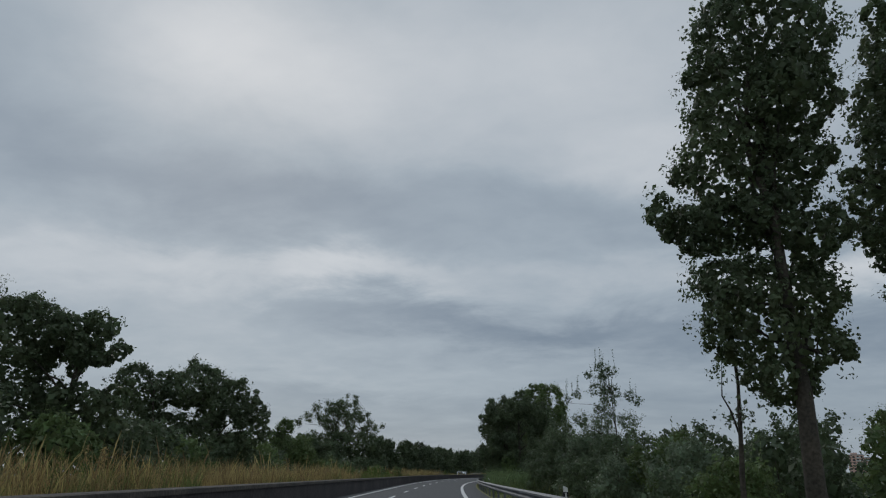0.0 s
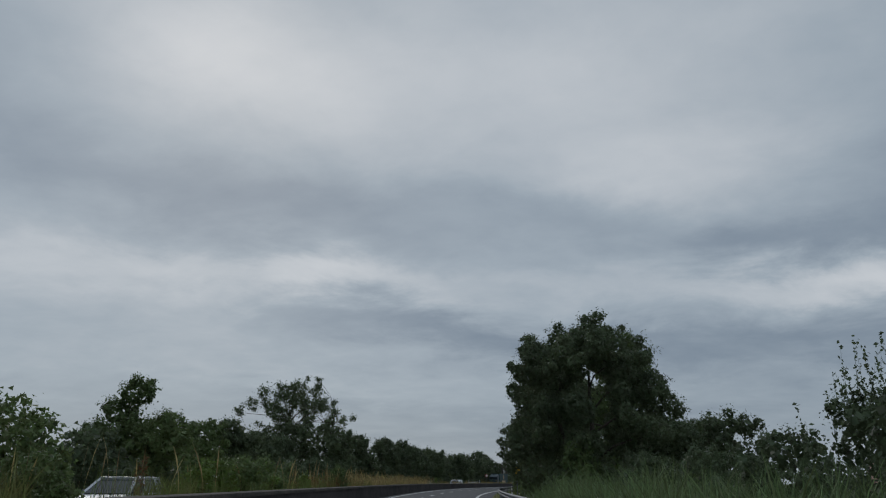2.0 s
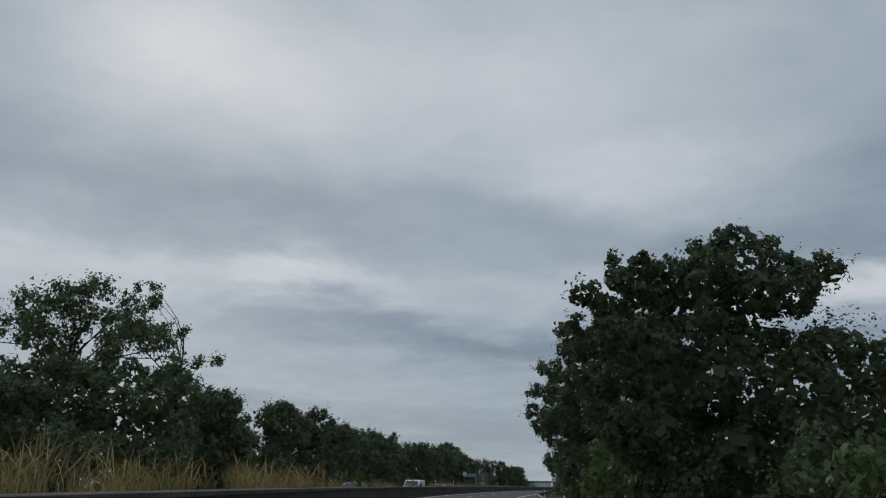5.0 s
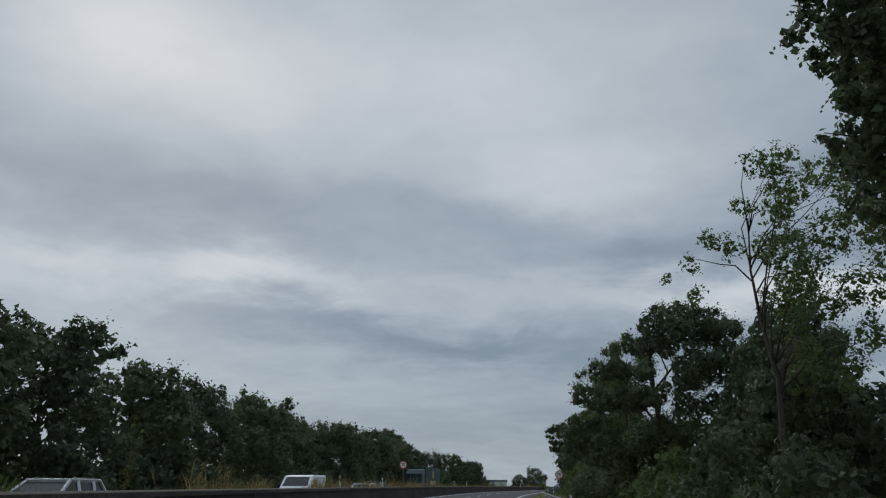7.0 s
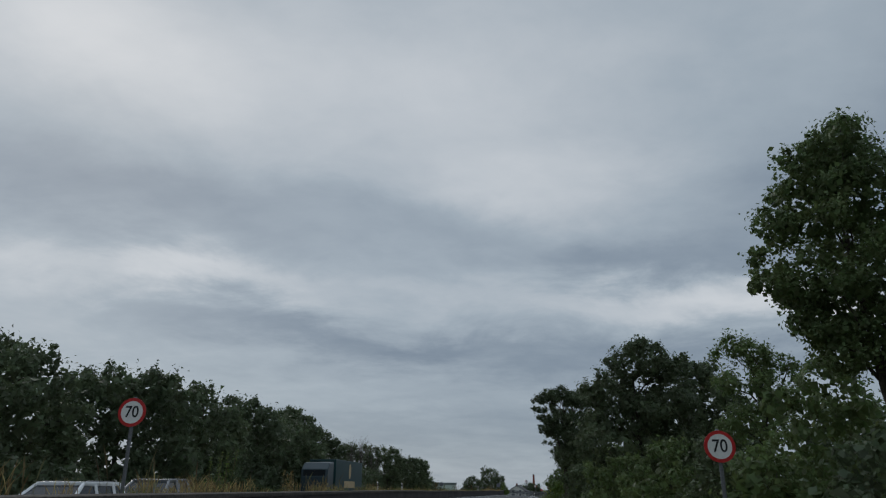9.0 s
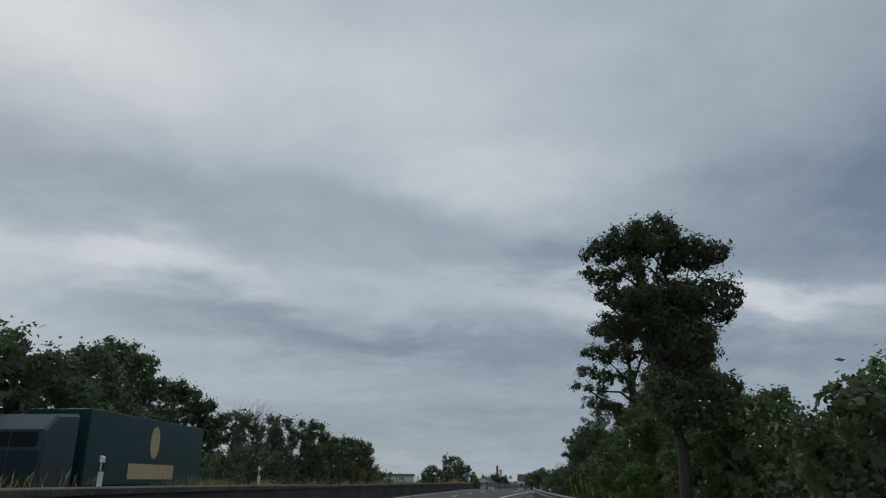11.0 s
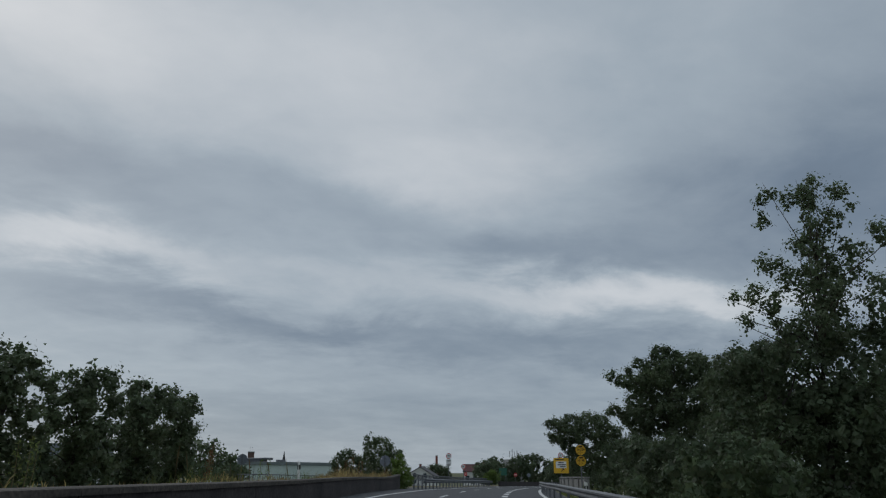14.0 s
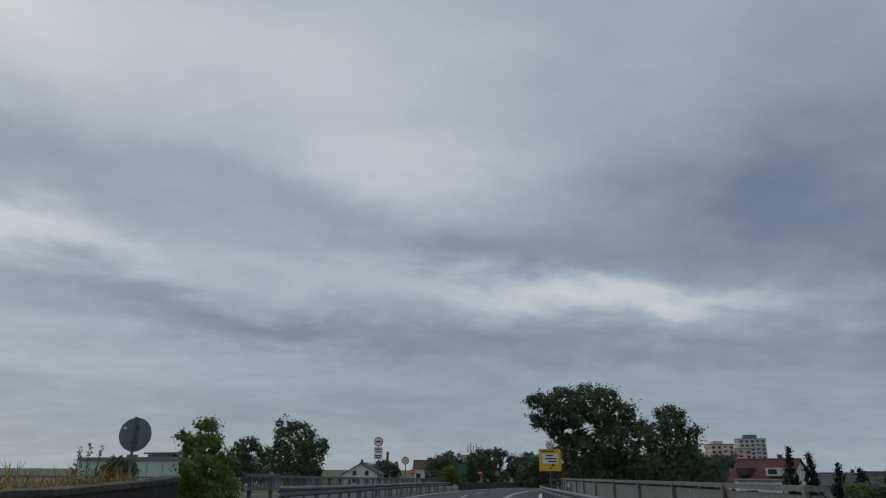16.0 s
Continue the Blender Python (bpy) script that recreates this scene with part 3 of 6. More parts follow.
PROFILE = {
    "round": ([0, 0.08, 0.3, 0.55, 0.8, 1.0], [0.45, 0.80, 1.0, 0.97, 0.70, 0.16]),
    "wide": ([0, 0.12, 0.4, 0.65, 0.88, 1.0], [0.55, 0.85, 1.0, 0.98, 0.72, 0.25]),
    "cone": ([0, 0.1, 0.35, 0.7, 0.9, 1.0], [0.75, 1.0, 0.82, 0.48, 0.24, 0.04]),
    "tall": ([0, 0.1, 0.3, 0.5, 0.75, 0.92, 1.0], [0.50, 0.70, 0.95, 0.85, 1.0, 0.72, 0.28]),
    "dome": ([0, 0.12, 0.4, 0.7, 0.88, 1.0], [0.65, 0.92, 1.0, 1.0, 0.86, 0.45]),
    "mound": ([0, 0.3, 0.6, 0.85, 1.0], [1.0, 0.98, 0.82, 0.5, 0.12]),
    "overhang": ([0, 0.15, 0.35, 0.6, 0.85, 1.0], [0.35, 0.50, 0.95, 1.0, 0.75, 0.25]),
}


def outline_lobes(rng, h, w, base, shape, count, fill, lump):
    """The rounded masses of foliage that make up a crown between the heights base and h, w wide: middles and radii."""
    ku, kr = PROFILE[shape]
    n = int(np.clip(count * 0.85, 16, 80))
    u = (np.arange(n) + rng.uniform(0.1, 0.9, n)) / n * 0.95 + 0.03
    wide = np.interp(u, ku, kr)
    size = w * rng.uniform(0.10, 0.185, n) * (0.55 + 0.45 * wide) * lump * (40 / n) ** 0.22
    ang = np.arange(n) * 2.39996 + rng.normal(0, 0.35, n)
    rad = np.maximum(wide * (w / 2) * rng.uniform(0.86, 1.08, n) - 0.8 * size, 0)
    rad = np.where(rng.uniform(0, 1, n) < fill, rad, rad * rng.uniform(0.3, 0.8, n))
    mid = np.stack([rad * np.cos(ang), rad * np.sin(ang), base + u * (h - base)], 1)
    mid[:, 2] = np.clip(mid[:, 2], base + size * 0.5, np.maximum(h - size * 1.02, base + size * 0.5))
    if lump > 0.9:
        v = np.array([0.15, 0.35, 0.55, 0.75])
        heart = np.interp(v, ku, kr) * w * 0.27
        mid = np.concatenate([mid, np.stack([0 * v, 0 * v, base + v * (h - base)], 1)])
        size = np.r_[size, np.minimum(heart, 0.4 * (h - base))]
    return mid, size


def bough_lobes(rng, boughs, deep, solid):
    """The masses of a crown whose main boughs are known, as (across, up, radius), carried round its axis."""
    b = np.array(boughs, float)
    axis = (np.min(b[:, 0] - b[:, 2]) + np.max(b[:, 0] + b[:, 2])) / 2
    mid, size = [], []
    for turn in (0.0, 34.0, -36.0, 72.0, -70.0) if solid else (0.0, 76.0):
        a = np.radians(turn + (rng.normal(0, 8, len(b)) if turn else 0 * b[:, 0]))
        out = (b[:, 0] - axis) * (1.0 if turn == 0 else rng.uniform(0.62 + 0.3 * deep, 0.80 + 0.2 * deep, len(b)))
        rise = rng.normal(0, 0.3, len(b)) * b[:, 2] * (turn != 0) - (0.4 * b[:, 2] if turn else 0)
        mid.append(np.stack([axis + out * np.cos(a), deep * out * np.sin(a), b[:, 1] + rise], 1))
        size.append(b[:, 2] * (1.0 if turn == 0 else rng.uniform(0.85, 1.05, len(b))))
    if solid:
        for near in (0.84, 0.62, 0.30):
            mid.append(np.stack([axis + (b[:, 0] - axis) * near, rng.normal(0, 0.4, len(b)), b[:, 1] - 0.35 * b[:, 2]], 1))
            size.append(b[:, 2] * (1.28 - 0.2 * near))
    return np.concatenate(mid), np.concatenate(size)


def broken(rng, mid, size, twigs):
    """Each mass with smaller ones budding from it, so that no outline stays round."""
    own = np.repeat(np.arange(len(mid)), twigs)
    d = unit(rng, len(own)) + np.array([0, 0, 0.15])
    buds = mid[own] + d * (size[own] * rng.uniform(0.50, 0.78, len(own)))[:, None]
    return np.concatenate([mid, buds]), np.r_[size * 0.78, size[own] * rng.uniform(0.28, 0.50, len(own))]


def inside(p, mid, size, depth, own):
    """Which places lie deep within another mass than their own."""
    hidden = np.zeros(len(p), bool)
    for k in range(len(mid)):
        hidden |= (((p - mid[k]) ** 2).sum(1) < (depth * size[k]) ** 2) & (own != k)
    return hidden


def sprigs(rng, mid, size, leaves, leaf_size, shoots, each=8):
    """Leaf places in sprigs on the skins of the masses, and the ways that they look."""
    count = max(60, int(leaves / each))
    own = rng.choice(len(mid), count * 3, p=size**2 / np.sum(size**2))
    d = unit(rng, len(own))
    d[:, 2] = np.abs(d[:, 2]) * np.where(rng.uniform(0, 1, len(own)) < 0.72, 1, -1)
    bumpy = 1 + 0.13 * np.sin(4 * d[:, 0] + 2 * own) * np.cos(5 * d[:, 1] + own) + 0.08 * np.sin(9 * d[:, 2] + 3 * own)
    reach = bumpy * rng.uniform(0.74, 1.14, len(own)) + np.where(rng.uniform(0, 1, len(own)) < 0.5 * shoots, rng.uniform(0.05, 0.22, len(own)), 0)
    tip = mid[own] + d * (size[own] * reach)[:, None]
    seen = np.where(~inside(tip, mid, size, 0.80, own))[0][:count]
    pick = np.repeat(seen, int(math.ceil(leaves / max(len(seen), 1))))[:leaves]
    along = rng.uniform(-1.0, 0.6, len(pick))[:, None] * d[pick] * leaf_size * 1.5
    p = tip[pick] + along + rng.normal(0, 0.75 * leaf_size, (len(pick), 3))
    out = d[pick] + np.array([0, 0, 0.45])
    return p, out / np.linalg.norm(out, axis=1, keepdims=True)


def shade_leaves(rng, mid, size, dense, least, most):
    """The close-grown leaves under the skin of each mass, which shut out the sky."""
    leaf = np.clip(0.36 * size, least, most)
    each = np.clip(dense * 4 * math.pi * (0.68 * size) ** 2 / (0.46 * leaf**2), 6, 420).astype(int)
    own = np.repeat(np.arange(len(mid)), each)
    d = unit(rng, len(own))
    p = mid[own] + d * (size[own] * 0.68 * rng.uniform(0.72, 1.05, len(own)))[:, None]
    keep = ~inside(p, mid, size, 0.66, own)
    return p[keep], (leaf[own] * rng.uniform(0.75, 1.2, len(own)))[keep], d[keep]


def leafy_rods(rng, mid, size, count, length):
    """Upright shoots with leaves all along them."""
    pts, stems = [], []
    tops = np.argsort(mid[:, 2])[-max(4, len(mid) * 2 // 3):]
    for j in rng.choice(tops, count):
        a = mid[j] + unit(rng, 1)[0] * size[j] * 0.5
        b = a + np.array([rng.normal(0, 0.13), rng.normal(0, 0.13), 1.0]) * rng.uniform(0.6, 1.15) * length
        f = np.arange(0.1, 1.0, 0.055 / length)
        pts.append(a + (b - a) * f[:, None] + rng.normal(0, 0.022, (len(f), 3)))
        stems.append((a, b))
    return np.concatenate(pts), stems


def limbs_mesh(rng, h, base, mid, size, thick, lean, bark, many, start=0.55):
    """The trunk and its limbs up into the clumps."""
    verts, faces = [], []

    def add(points, radii, sides):
        v, f = tube_rows(points, radii, sides)
        o = len(verts)
        verts.extend(v)
        faces.extend([tuple(i + o for i in q) for q in f])

    top = h * 0.80
    heights = np.linspace(-0.4, top, 7)
    bend = np.cumsum(rng.normal(0, 0.012 * h, (7, 2)), 0) * (heights > 0.3)[:, None]
    trunk = [Vector((bend[k, 0] + lean[0] * max(z / h, 0) ** 1.7, bend[k, 1] + lean[1] * max(z / h, 0) ** 1.7, z)) for k, z in enumerate(heights)]
    add(trunk, [thick * (1.25 if k == 0 else 1.0 - 0.85 * k / 6) for k in range(7)], 8)
    for j in rng.choice(len(mid), min(many, len(mid)), replace=False):
        m = Vector(mid[j])
        z0 = max(base * 0.75, min(m.z - 0.4, rng.uniform(start, 0.95) * m.z))
        z0 = min(z0, top * 0.95)
        k = min(5, int((z0 + 0.4) / (top + 0.4) * 6))
        f = (z0 - heights[k]) / (heights[k + 1] - heights[k])
        a = trunk[k].lerp(trunk[k + 1], f)
        b = a.lerp(m, 0.5) + Vector((rng.normal(0, 0.06), rng.normal(0, 0.06), 0.10)) * (m - a).length
        r = thick * 0.38 * (1 - 0.6 * z0 / h)
        add([a, a.lerp(b, 0.5) + Vector((0, 0, 0.02 * h)), b, b.lerp(m, 0.6), m + (m - b) * 0.25], [r, r * 0.8, r * 0.6, r * 0.4, r * 0.12], 5)
    return mesh_from("trunk", verts, faces, bark, True)


SEED = [11]
LEAF_SHARE = 0.33


def plant_tree(s, lat, h, w, base, label, shape="round", mat=None, clumps=46, leaves=14000, leaf_size=0.20, fill=0.75, shoots=0.06,
               thick=None, bark=None, limbs=14, lean=(0, 0), name="tree", category="tree", group="", sink=0.0, seed=None, squash=1.0, xy=None, core=1.0, rods=0, rod=1.2, lump=1.0, boughs=None, deep=0.6):
    SEED[0] += 1
    rng = np.random.default_rng(seed if seed is not None else SEED[0])
    mat, bark = mat or OAK, bark or BARK
    far = (xy is None and lat < -16) or leaf_size > 0.235
    leaves, leaf_size = int(leaves * LEAF_SHARE * (0.80 if far else 1.0) * (0.8 if name == "shrub" else 1.0)), leaf_size * (1.0 if far else 0.90)
    p = at(s, lat) if xy is None else Vector((*xy, 0))
    z = float(ground_z(p.x, p.y)[0])
    if xy is None and -24 < lat < -16.8:
        z = at(s, lat).z
    if boughs:
        s = float(near_line(np.array([p.x]), np.array([p.y]))[0][0])
        h, base = max(up + r for x, up, r in boughs), min(up - r for x, up, r in boughs)
    # h counts from the road's datum, so that tops stand where they should on lower ground too
    h, base = h - z, base - z
    t = thing(name, Matrix.Translation((p.x, p.y, z - sink)) @ Matrix.Rotation((0.0 if boughs else rng.uniform(0, 0.4)) + float(np.interp(s, LINE_S, LINE_H)), 4, "Z"), label, category, group)
    if boughs:
        mid, size = bough_lobes(rng, [(x, up - z, r) for x, up, r in boughs], deep, core >= 0.75)
    else:
        mid, size = outline_lobes(rng, h, w, base, shape, clumps, fill, lump)
        mid[:, :2] += np.array(lean) * np.clip((mid[:, 2:3] - base) / max(h - base, 0.1), 0, 1) ** 0.8
    mid[:, 1] *= squash
    mid, size = broken(rng, mid, size, 3 if boughs else 2)
    pts, out = sprigs(rng, mid, size, leaves, leaf_size, shoots)
    sizes = leaf_size * rng.uniform(0.75, 1.0, len(pts)) * np.where(rng.uniform(0, 1, len(pts)) < 0.15, 1.5, 1.0)
    slim = np.full(len(pts), 0.85 if far else 0.62)
    mass = None
    if core:
        q, big, way = shade_leaves(rng, mid, size, core, 1.1 * leaf_size, ((2.3 if leaf_size < 0.12 else 3.2) if name == "shrub" else 1.6 if deep > 0.8 or leaf_size < 0.125 else 2.2) * leaf_size)
        pts, out, sizes = np.concatenate([pts, q]), np.concatenate([out, way]), np.r_[sizes, big]
        slim = np.r_[slim, np.full(len(q), 1.05)]
    if rods:
        q, stems = leafy_rods(rng, mid, size, rods, rod)
        pts, out, sizes = np.concatenate([pts, q]), np.concatenate([out, unit(rng, len(q))]), np.r_[sizes, np.full(len(q), 0.085)]
        slim = np.r_[slim, np.full(len(q), 0.6)]
        mass = (np.zeros((0, 3)), np.zeros((0, 3), int))
        for a, b in stems:
            o = len(mass[0])
            ring = np.array([(0.008, 0, 0), (-0.005, 0.007, 0), (-0.005, -0.007, 0)])
            mass = (np.concatenate([mass[0], a + ring, [b]]), np.concatenate([mass[1], o + np.array([(0, 1, 3), (1, 2, 3), (2, 0, 3)])]))
    part("crown", leaf_cloud("crown", pts, sizes, out, rng, mat, 0.15, slim, 3 if far else 4, mass), mat, t)
    if limbs:
        part("trunk", limbs_mesh(rng, h, base, mid, size, thick or 0.022 * h, lean, bark, limbs), bark, t)
    return t


def plant_shrub(s, lat, h, w, label, mat=None, clumps=16, leaves=4200, leaf_size=0.13, shoots=0.12, shape="mound", squash=1.0, stems=5, group="shrubs along the verge", rods=0, rod=1.0):
    return plant_tree(s, lat, h, w, 0.1, label, shape, mat or DARK, clumps, leaves, leaf_size, 0.6, shoots, 0.05, BARK, stems, name="shrub", category="shrub", group=group, squash=squash, rods=rods, rod=rod, core=0.7)


def bough_tree(x, y, label, mat, leaves, leaf_size, boughs, **more):
    """A tree at a place of the plan with its boughs' ends given: metres across the road from the stem, height, radius."""
    return plant_tree(0, 0, 1, 1, 0, label, "round", mat, leaves=leaves, leaf_size=leaf_size, xy=(x, y), boughs=boughs, **more)


# trees on the right-hand side, in the order in which the car passes them
bough_tree(6.7, 12.8, "tall slender dark green tree with a bare trunk", OAK, 46000, 0.1,
           [(-0.1, 10.3, 0.93), (1.0, 10.3, 1.08), (-0.8, 8.9, 0.88), (1.3, 8.6, 0.73), (-1.2, 7.3, 0.94), (0.8, 7.1, 0.7), (-2.3, 6.0, 0.48), (-1.7, 5.9, 0.53), (1.1, 5.7, 0.55), (-1.3, 4.6, 0.88), (0.6, 4.5, 0.66), (-1.3, 3.6, 0.57), (0.6, 3.5, 0.54), (-0.8, 3.0, 0.47), (0.0, 3.0, 0.53)], thick=0.20, limbs=26, seed=5, deep=0.4)
plant_tree(13.8, 5.8, 5.8, 1.7, 1.5, "thin young tree with sparse leaves beside a tall tree", "tall", WILLOW, 16, 1900, 0.09, 0.8, 0.5, 0.075, limbs=6, core=0)
bough_tree(11.4, 13.8, "tall dark green tree behind the verge", OAK, 24000, 0.11,
           [(-1.6, 9.2, 0.75), (-1.6, 8.0, 0.86), (-2.0, 6.8, 0.77), (-2.3, 5.9, 0.45), (-0.1, 10.2, 1.45), (0.1, 8.1, 1.54), (-0.4, 6.1, 1.2), (-1.5, 5.1, 0.76)], limbs=18)
bough_tree(9.1, 39.0, "grey-green poplar sapling with upright shoots", WILLOW, 22000, 0.085,
           [(-0.0, 6.8, 0.43), (-0.7, 6.3, 0.31), (0.6, 6.5, 0.41), (-1.3, 5.2, 0.36), (-1.9, 5.0, 0.3), (-0.4, 5.6, 0.51), (0.7, 5.4, 0.52), (1.4, 5.2, 0.44), (1.9, 4.9, 0.42), (-1.2, 3.9, 0.68), (1.4, 3.7, 0.87), (0.1, 4.1, 0.85), (-1.1, 2.5, 0.95), (1.1, 2.3, 1.14)], thick=0.07, limbs=20, core=0.35, shoots=0.2, rods=36, rod=1.0)
bough_tree(9.3, 84.3, "broad round dark green oak reaching to the ground", OAK, 84000, 0.13,
           [(-2.8, 8.4, 1.14), (-1.3, 9.1, 1.15), (0.4, 9.2, 1.28), (2.0, 8.8, 1.17), (3.4, 8.2, 1.11), (-3.7, 7.3, 0.78), (4.1, 6.5, 1.11), (5.0, 5.1, 1.05), (-3.4, 5.6, 1.25), (-4.0, 3.6, 1.0), (5.6, 3.8, 1.24), (-3.0, 2.2, 1.48), (5.7, 2.4, 1.24), (1.2, 1.9, 2.11)], limbs=6, seed=21, deep=0.9)
bough_tree(10.8, 93.5, "broad dark green oak reaching to the ground", OAK, 56000, 0.13,
           [(-3.1, 7.3, 0.45), (-3.7, 6.6, 0.38), (-4.1, 5.7, 0.4), (-3.1, 6.0, 0.65), (-3.8, 4.7, 0.55), (-2.5, 7.3, 0.83), (-3.6, 6.6, 0.61), (-4.1, 5.2, 0.55), (-3.8, 4.0, 0.72), (-1.3, 7.9, 1.15), (0.1, 7.3, 1.32), (-4.3, 3.2, 0.54), (-4.3, 2.1, 0.77), (-0.1, 4.6, 1.27), (-0.1, 2.5, 1.25)], limbs=12)
bough_tree(8.3, 87.8, "dark green oak with boughs reaching over the verge", OAK, 22000, 0.12,
           [(-2.8, 8.0, 0.2), (-2.5, 7.9, 0.25), (-2.1, 9.2, 0.28), (-1.7, 9.7, 0.38), (-1.7, 8.6, 0.42), (-2.4, 7.4, 0.28), (-2.5, 6.8, 0.3), (-1.8, 7.6, 0.55), (-2.6, 6.1, 0.2), (-2.1, 6.1, 0.28), (-1.3, 6.9, 0.65), (-0.8, 8.9, 0.75), (-1.6, 5.4, 0.65), (-0.4, 7.0, 0.9)], limbs=10, deep=0.4)
plant_tree(94.0, 17.5, 5.8, 8.0, 0.2, "broad dark green oak reaching to the ground", "wide", OAK, 40, 24000, 0.14, 0.9, 0.07, limbs=8)
plant_tree(104.0, 12.5, 14.0, 9.0, 1.5, "tall dark green tree in a roadside row", "wide", MAPLE, 70, 30000, 0.16, 0.9, 0.08, limbs=16)
plant_tree(118.0, 11.0, 12.5, 8.0, 1.0, "tall dark green tree in a roadside row", "round", OAK, 60, 24000, 0.17, 0.9, 0.08, limbs=14)
bough_tree(14.0, 130.3, "round dark green tree in a roadside row", OAK, 26000, 0.15,
           [(-4.3, 7.1, 0.7), (-4.8, 5.8, 0.8), (-4.7, 4.4, 0.7), (-3.2, 7.6, 0.75), (-1.9, 7.8, 0.8), (-0.4, 7.9, 0.9), (1.2, 8.4, 1.0), (2.8, 7.6, 1.2), (-3.6, 2.8, 1.1), (-2.6, 5.2, 1.5), (0.4, 5.0, 1.8), (3.4, 5.0, 1.8), (-2.4, 1.4, 1.4), (0.8, 2.0, 1.8), (3.6, 2.2, 1.9)], limbs=10)
bough_tree(16.6, 150.6, "broad dark green maple close to the road", OAK, 90000, 0.12,
           [(-2.7, 9.2, 0.65), (-1.5, 9.9, 0.66), (-0.1, 10.7, 0.79), (1.0, 10.1, 0.69), (-3.9, 7.9, 0.7), (-4.4, 6.5, 0.7), (-4.6, 5.5, 0.75), (-4.3, 4.6, 0.8), (-2.9, 2.8, 1.12), (2.7, 9.0, 0.96), (4.2, 10.0, 0.86), (5.1, 10.2, 0.49), (5.2, 8.1, 1.14), (4.7, 5.2, 1.48), (2.1, 2.8, 1.56)], limbs=7, seed=33, deep=1.0)
plant_tree(0, 0, 14.0, 9.0, 0.3, "tall dark green tree close to the road", "dome", OAK, 80, 44000, 0.13, 0.9, 0.08, limbs=14, xy=(21.0, 158.0))
bough_tree(19.5, 158.0, "dark green tree with boughs hanging over the verge", OAK, 26000, 0.115,
           [(-4.8, 7.1, 0.22), (-4.6, 7.4, 0.24), (-4.5, 6.8, 0.22), (-4.4, 7.8, 0.34), (-4.1, 7.0, 0.3), (-4.3, 6.0, 0.22), (-4.2, 6.4, 0.24), (-4.2, 5.5, 0.24), (-4.6, 5.4, 0.18), (-4.1, 5.1, 0.22), (-3.9, 5.9, 0.34), (-3.6, 7.0, 0.48), (-3.2, 7.8, 0.5), (-2.6, 6.6, 0.7), (-1.8, 7.2, 0.8), (-1.0, 6.8, 0.9), (-3.2, 4.6, 0.5), (-1.8, 5.0, 0.8)], limbs=16, deep=0.5)
plant_tree(166.5, 12.4, 14.5, 7.5, 5.0, "tall dark green tree with a high crown", "round", OAK, 60, 26000, 0.14, 0.9, 0.10, limbs=14)
bough_tree(22.5, 172.0, "tall airy tree with thin pale limbs and open foliage", MAPLE, 30000, 0.115,
           [(1.3, 12.2, 0.64), (0.2, 11.9, 0.51), (-0.3, 10.3, 0.53), (1.6, 11.0, 0.79), (-1.5, 9.0, 0.48), (-2.3, 8.2, 0.4), (-3.1, 7.8, 0.27), (-2.3, 7.1, 0.43), (-0.9, 8.8, 0.59), (2.4, 11.5, 0.81), (2.3, 9.4, 0.95), (3.4, 9.6, 1.01), (1.5, 7.8, 0.86), (3.1, 7.4, 1.08), (4.2, 8.8, 1.01), (3.2, 10.8, 0.8), (4.3, 9.8, 0.9), (2.6, 9.0, 0.8), (3.8, 7.4, 0.9), (1.8, 6.7, 0.85), (3.1, 5.7, 0.9), (2.2, 4.6, 0.8), (0.9, 5.3, 0.6)], thick=0.13, limbs=26, core=0.3, shoots=0.2)
bough_tree(25.0, 186.0, "rounded dark green tree close to the road", OAK, 64000, 0.125,
           [(-1.3, 8.3, 0.62), (0.1, 9.4, 0.77), (1.6, 9.8, 0.79), (2.9, 9.7, 0.76), (4.1, 9.0, 0.95), (-3.0, 7.0, 0.73), (-3.8, 5.7, 0.9), (4.7, 7.4, 1.34), (-4.3, 3.6, 1.08), (4.1, 4.4, 1.53), (-0.3, 3.0, 1.64)], limbs=16)
plant_tree(178.0, 11.4, 5.6, 6.0, 0.2, "dark green tree in a roadside row", "round", OAK, 40, 15000, 0.15, 0.9, 0.08, limbs=8)
plant_tree(183.0, 14.0, 9.0, 7.6, 0.2, "dark green tree in a roadside row", "round", OAK, 50, 18000, 0.17, 0.9, 0.08, limbs=10)
bough_tree(27.0, 195.5, "tall airy maple with open foliage and thin limbs", MAPLE, 44000, 0.12,
           [(-2.8, 8.0, 0.26), (-2.4, 8.2, 0.29), (-2.8, 7.2, 0.36), (-2.5, 6.6, 0.36), (-0.9, 9.6, 0.37), (-0.2, 9.9, 0.4), (0.4, 10.1, 0.41), (1.1, 9.7, 0.59), (-1.8, 7.9, 0.51), (-2.1, 6.0, 0.36), (1.6, 8.5, 0.88), (1.4, 6.7, 0.85), (0.8, 5.4, 0.82), (-1.5, 5.1, 0.64)], thick=0.13, limbs=24, core=0.4, shoots=0.2)
bough_tree(30.8, 206.0, "tall airy maple with light green upper leaves", MAPLE, 50000, 0.125,
           [(0.0, 9.9, 0.46), (-1.6, 9.2, 0.32), (-0.9, 9.5, 0.54), (0.5, 9.4, 0.53), (-1.4, 8.4, 0.64), (-2.4, 7.4, 0.47), (-2.7, 6.5, 0.35), (-2.8, 5.8, 0.35), (-2.0, 5.8, 0.55), (-2.0, 4.8, 0.38), (-1.3, 4.4, 0.61), (1.3, 8.4, 0.93), (1.2, 6.6, 1.05), (0.6, 5.1, 0.87)], thick=0.14, limbs=20, core=0.8, shoots=0.15)
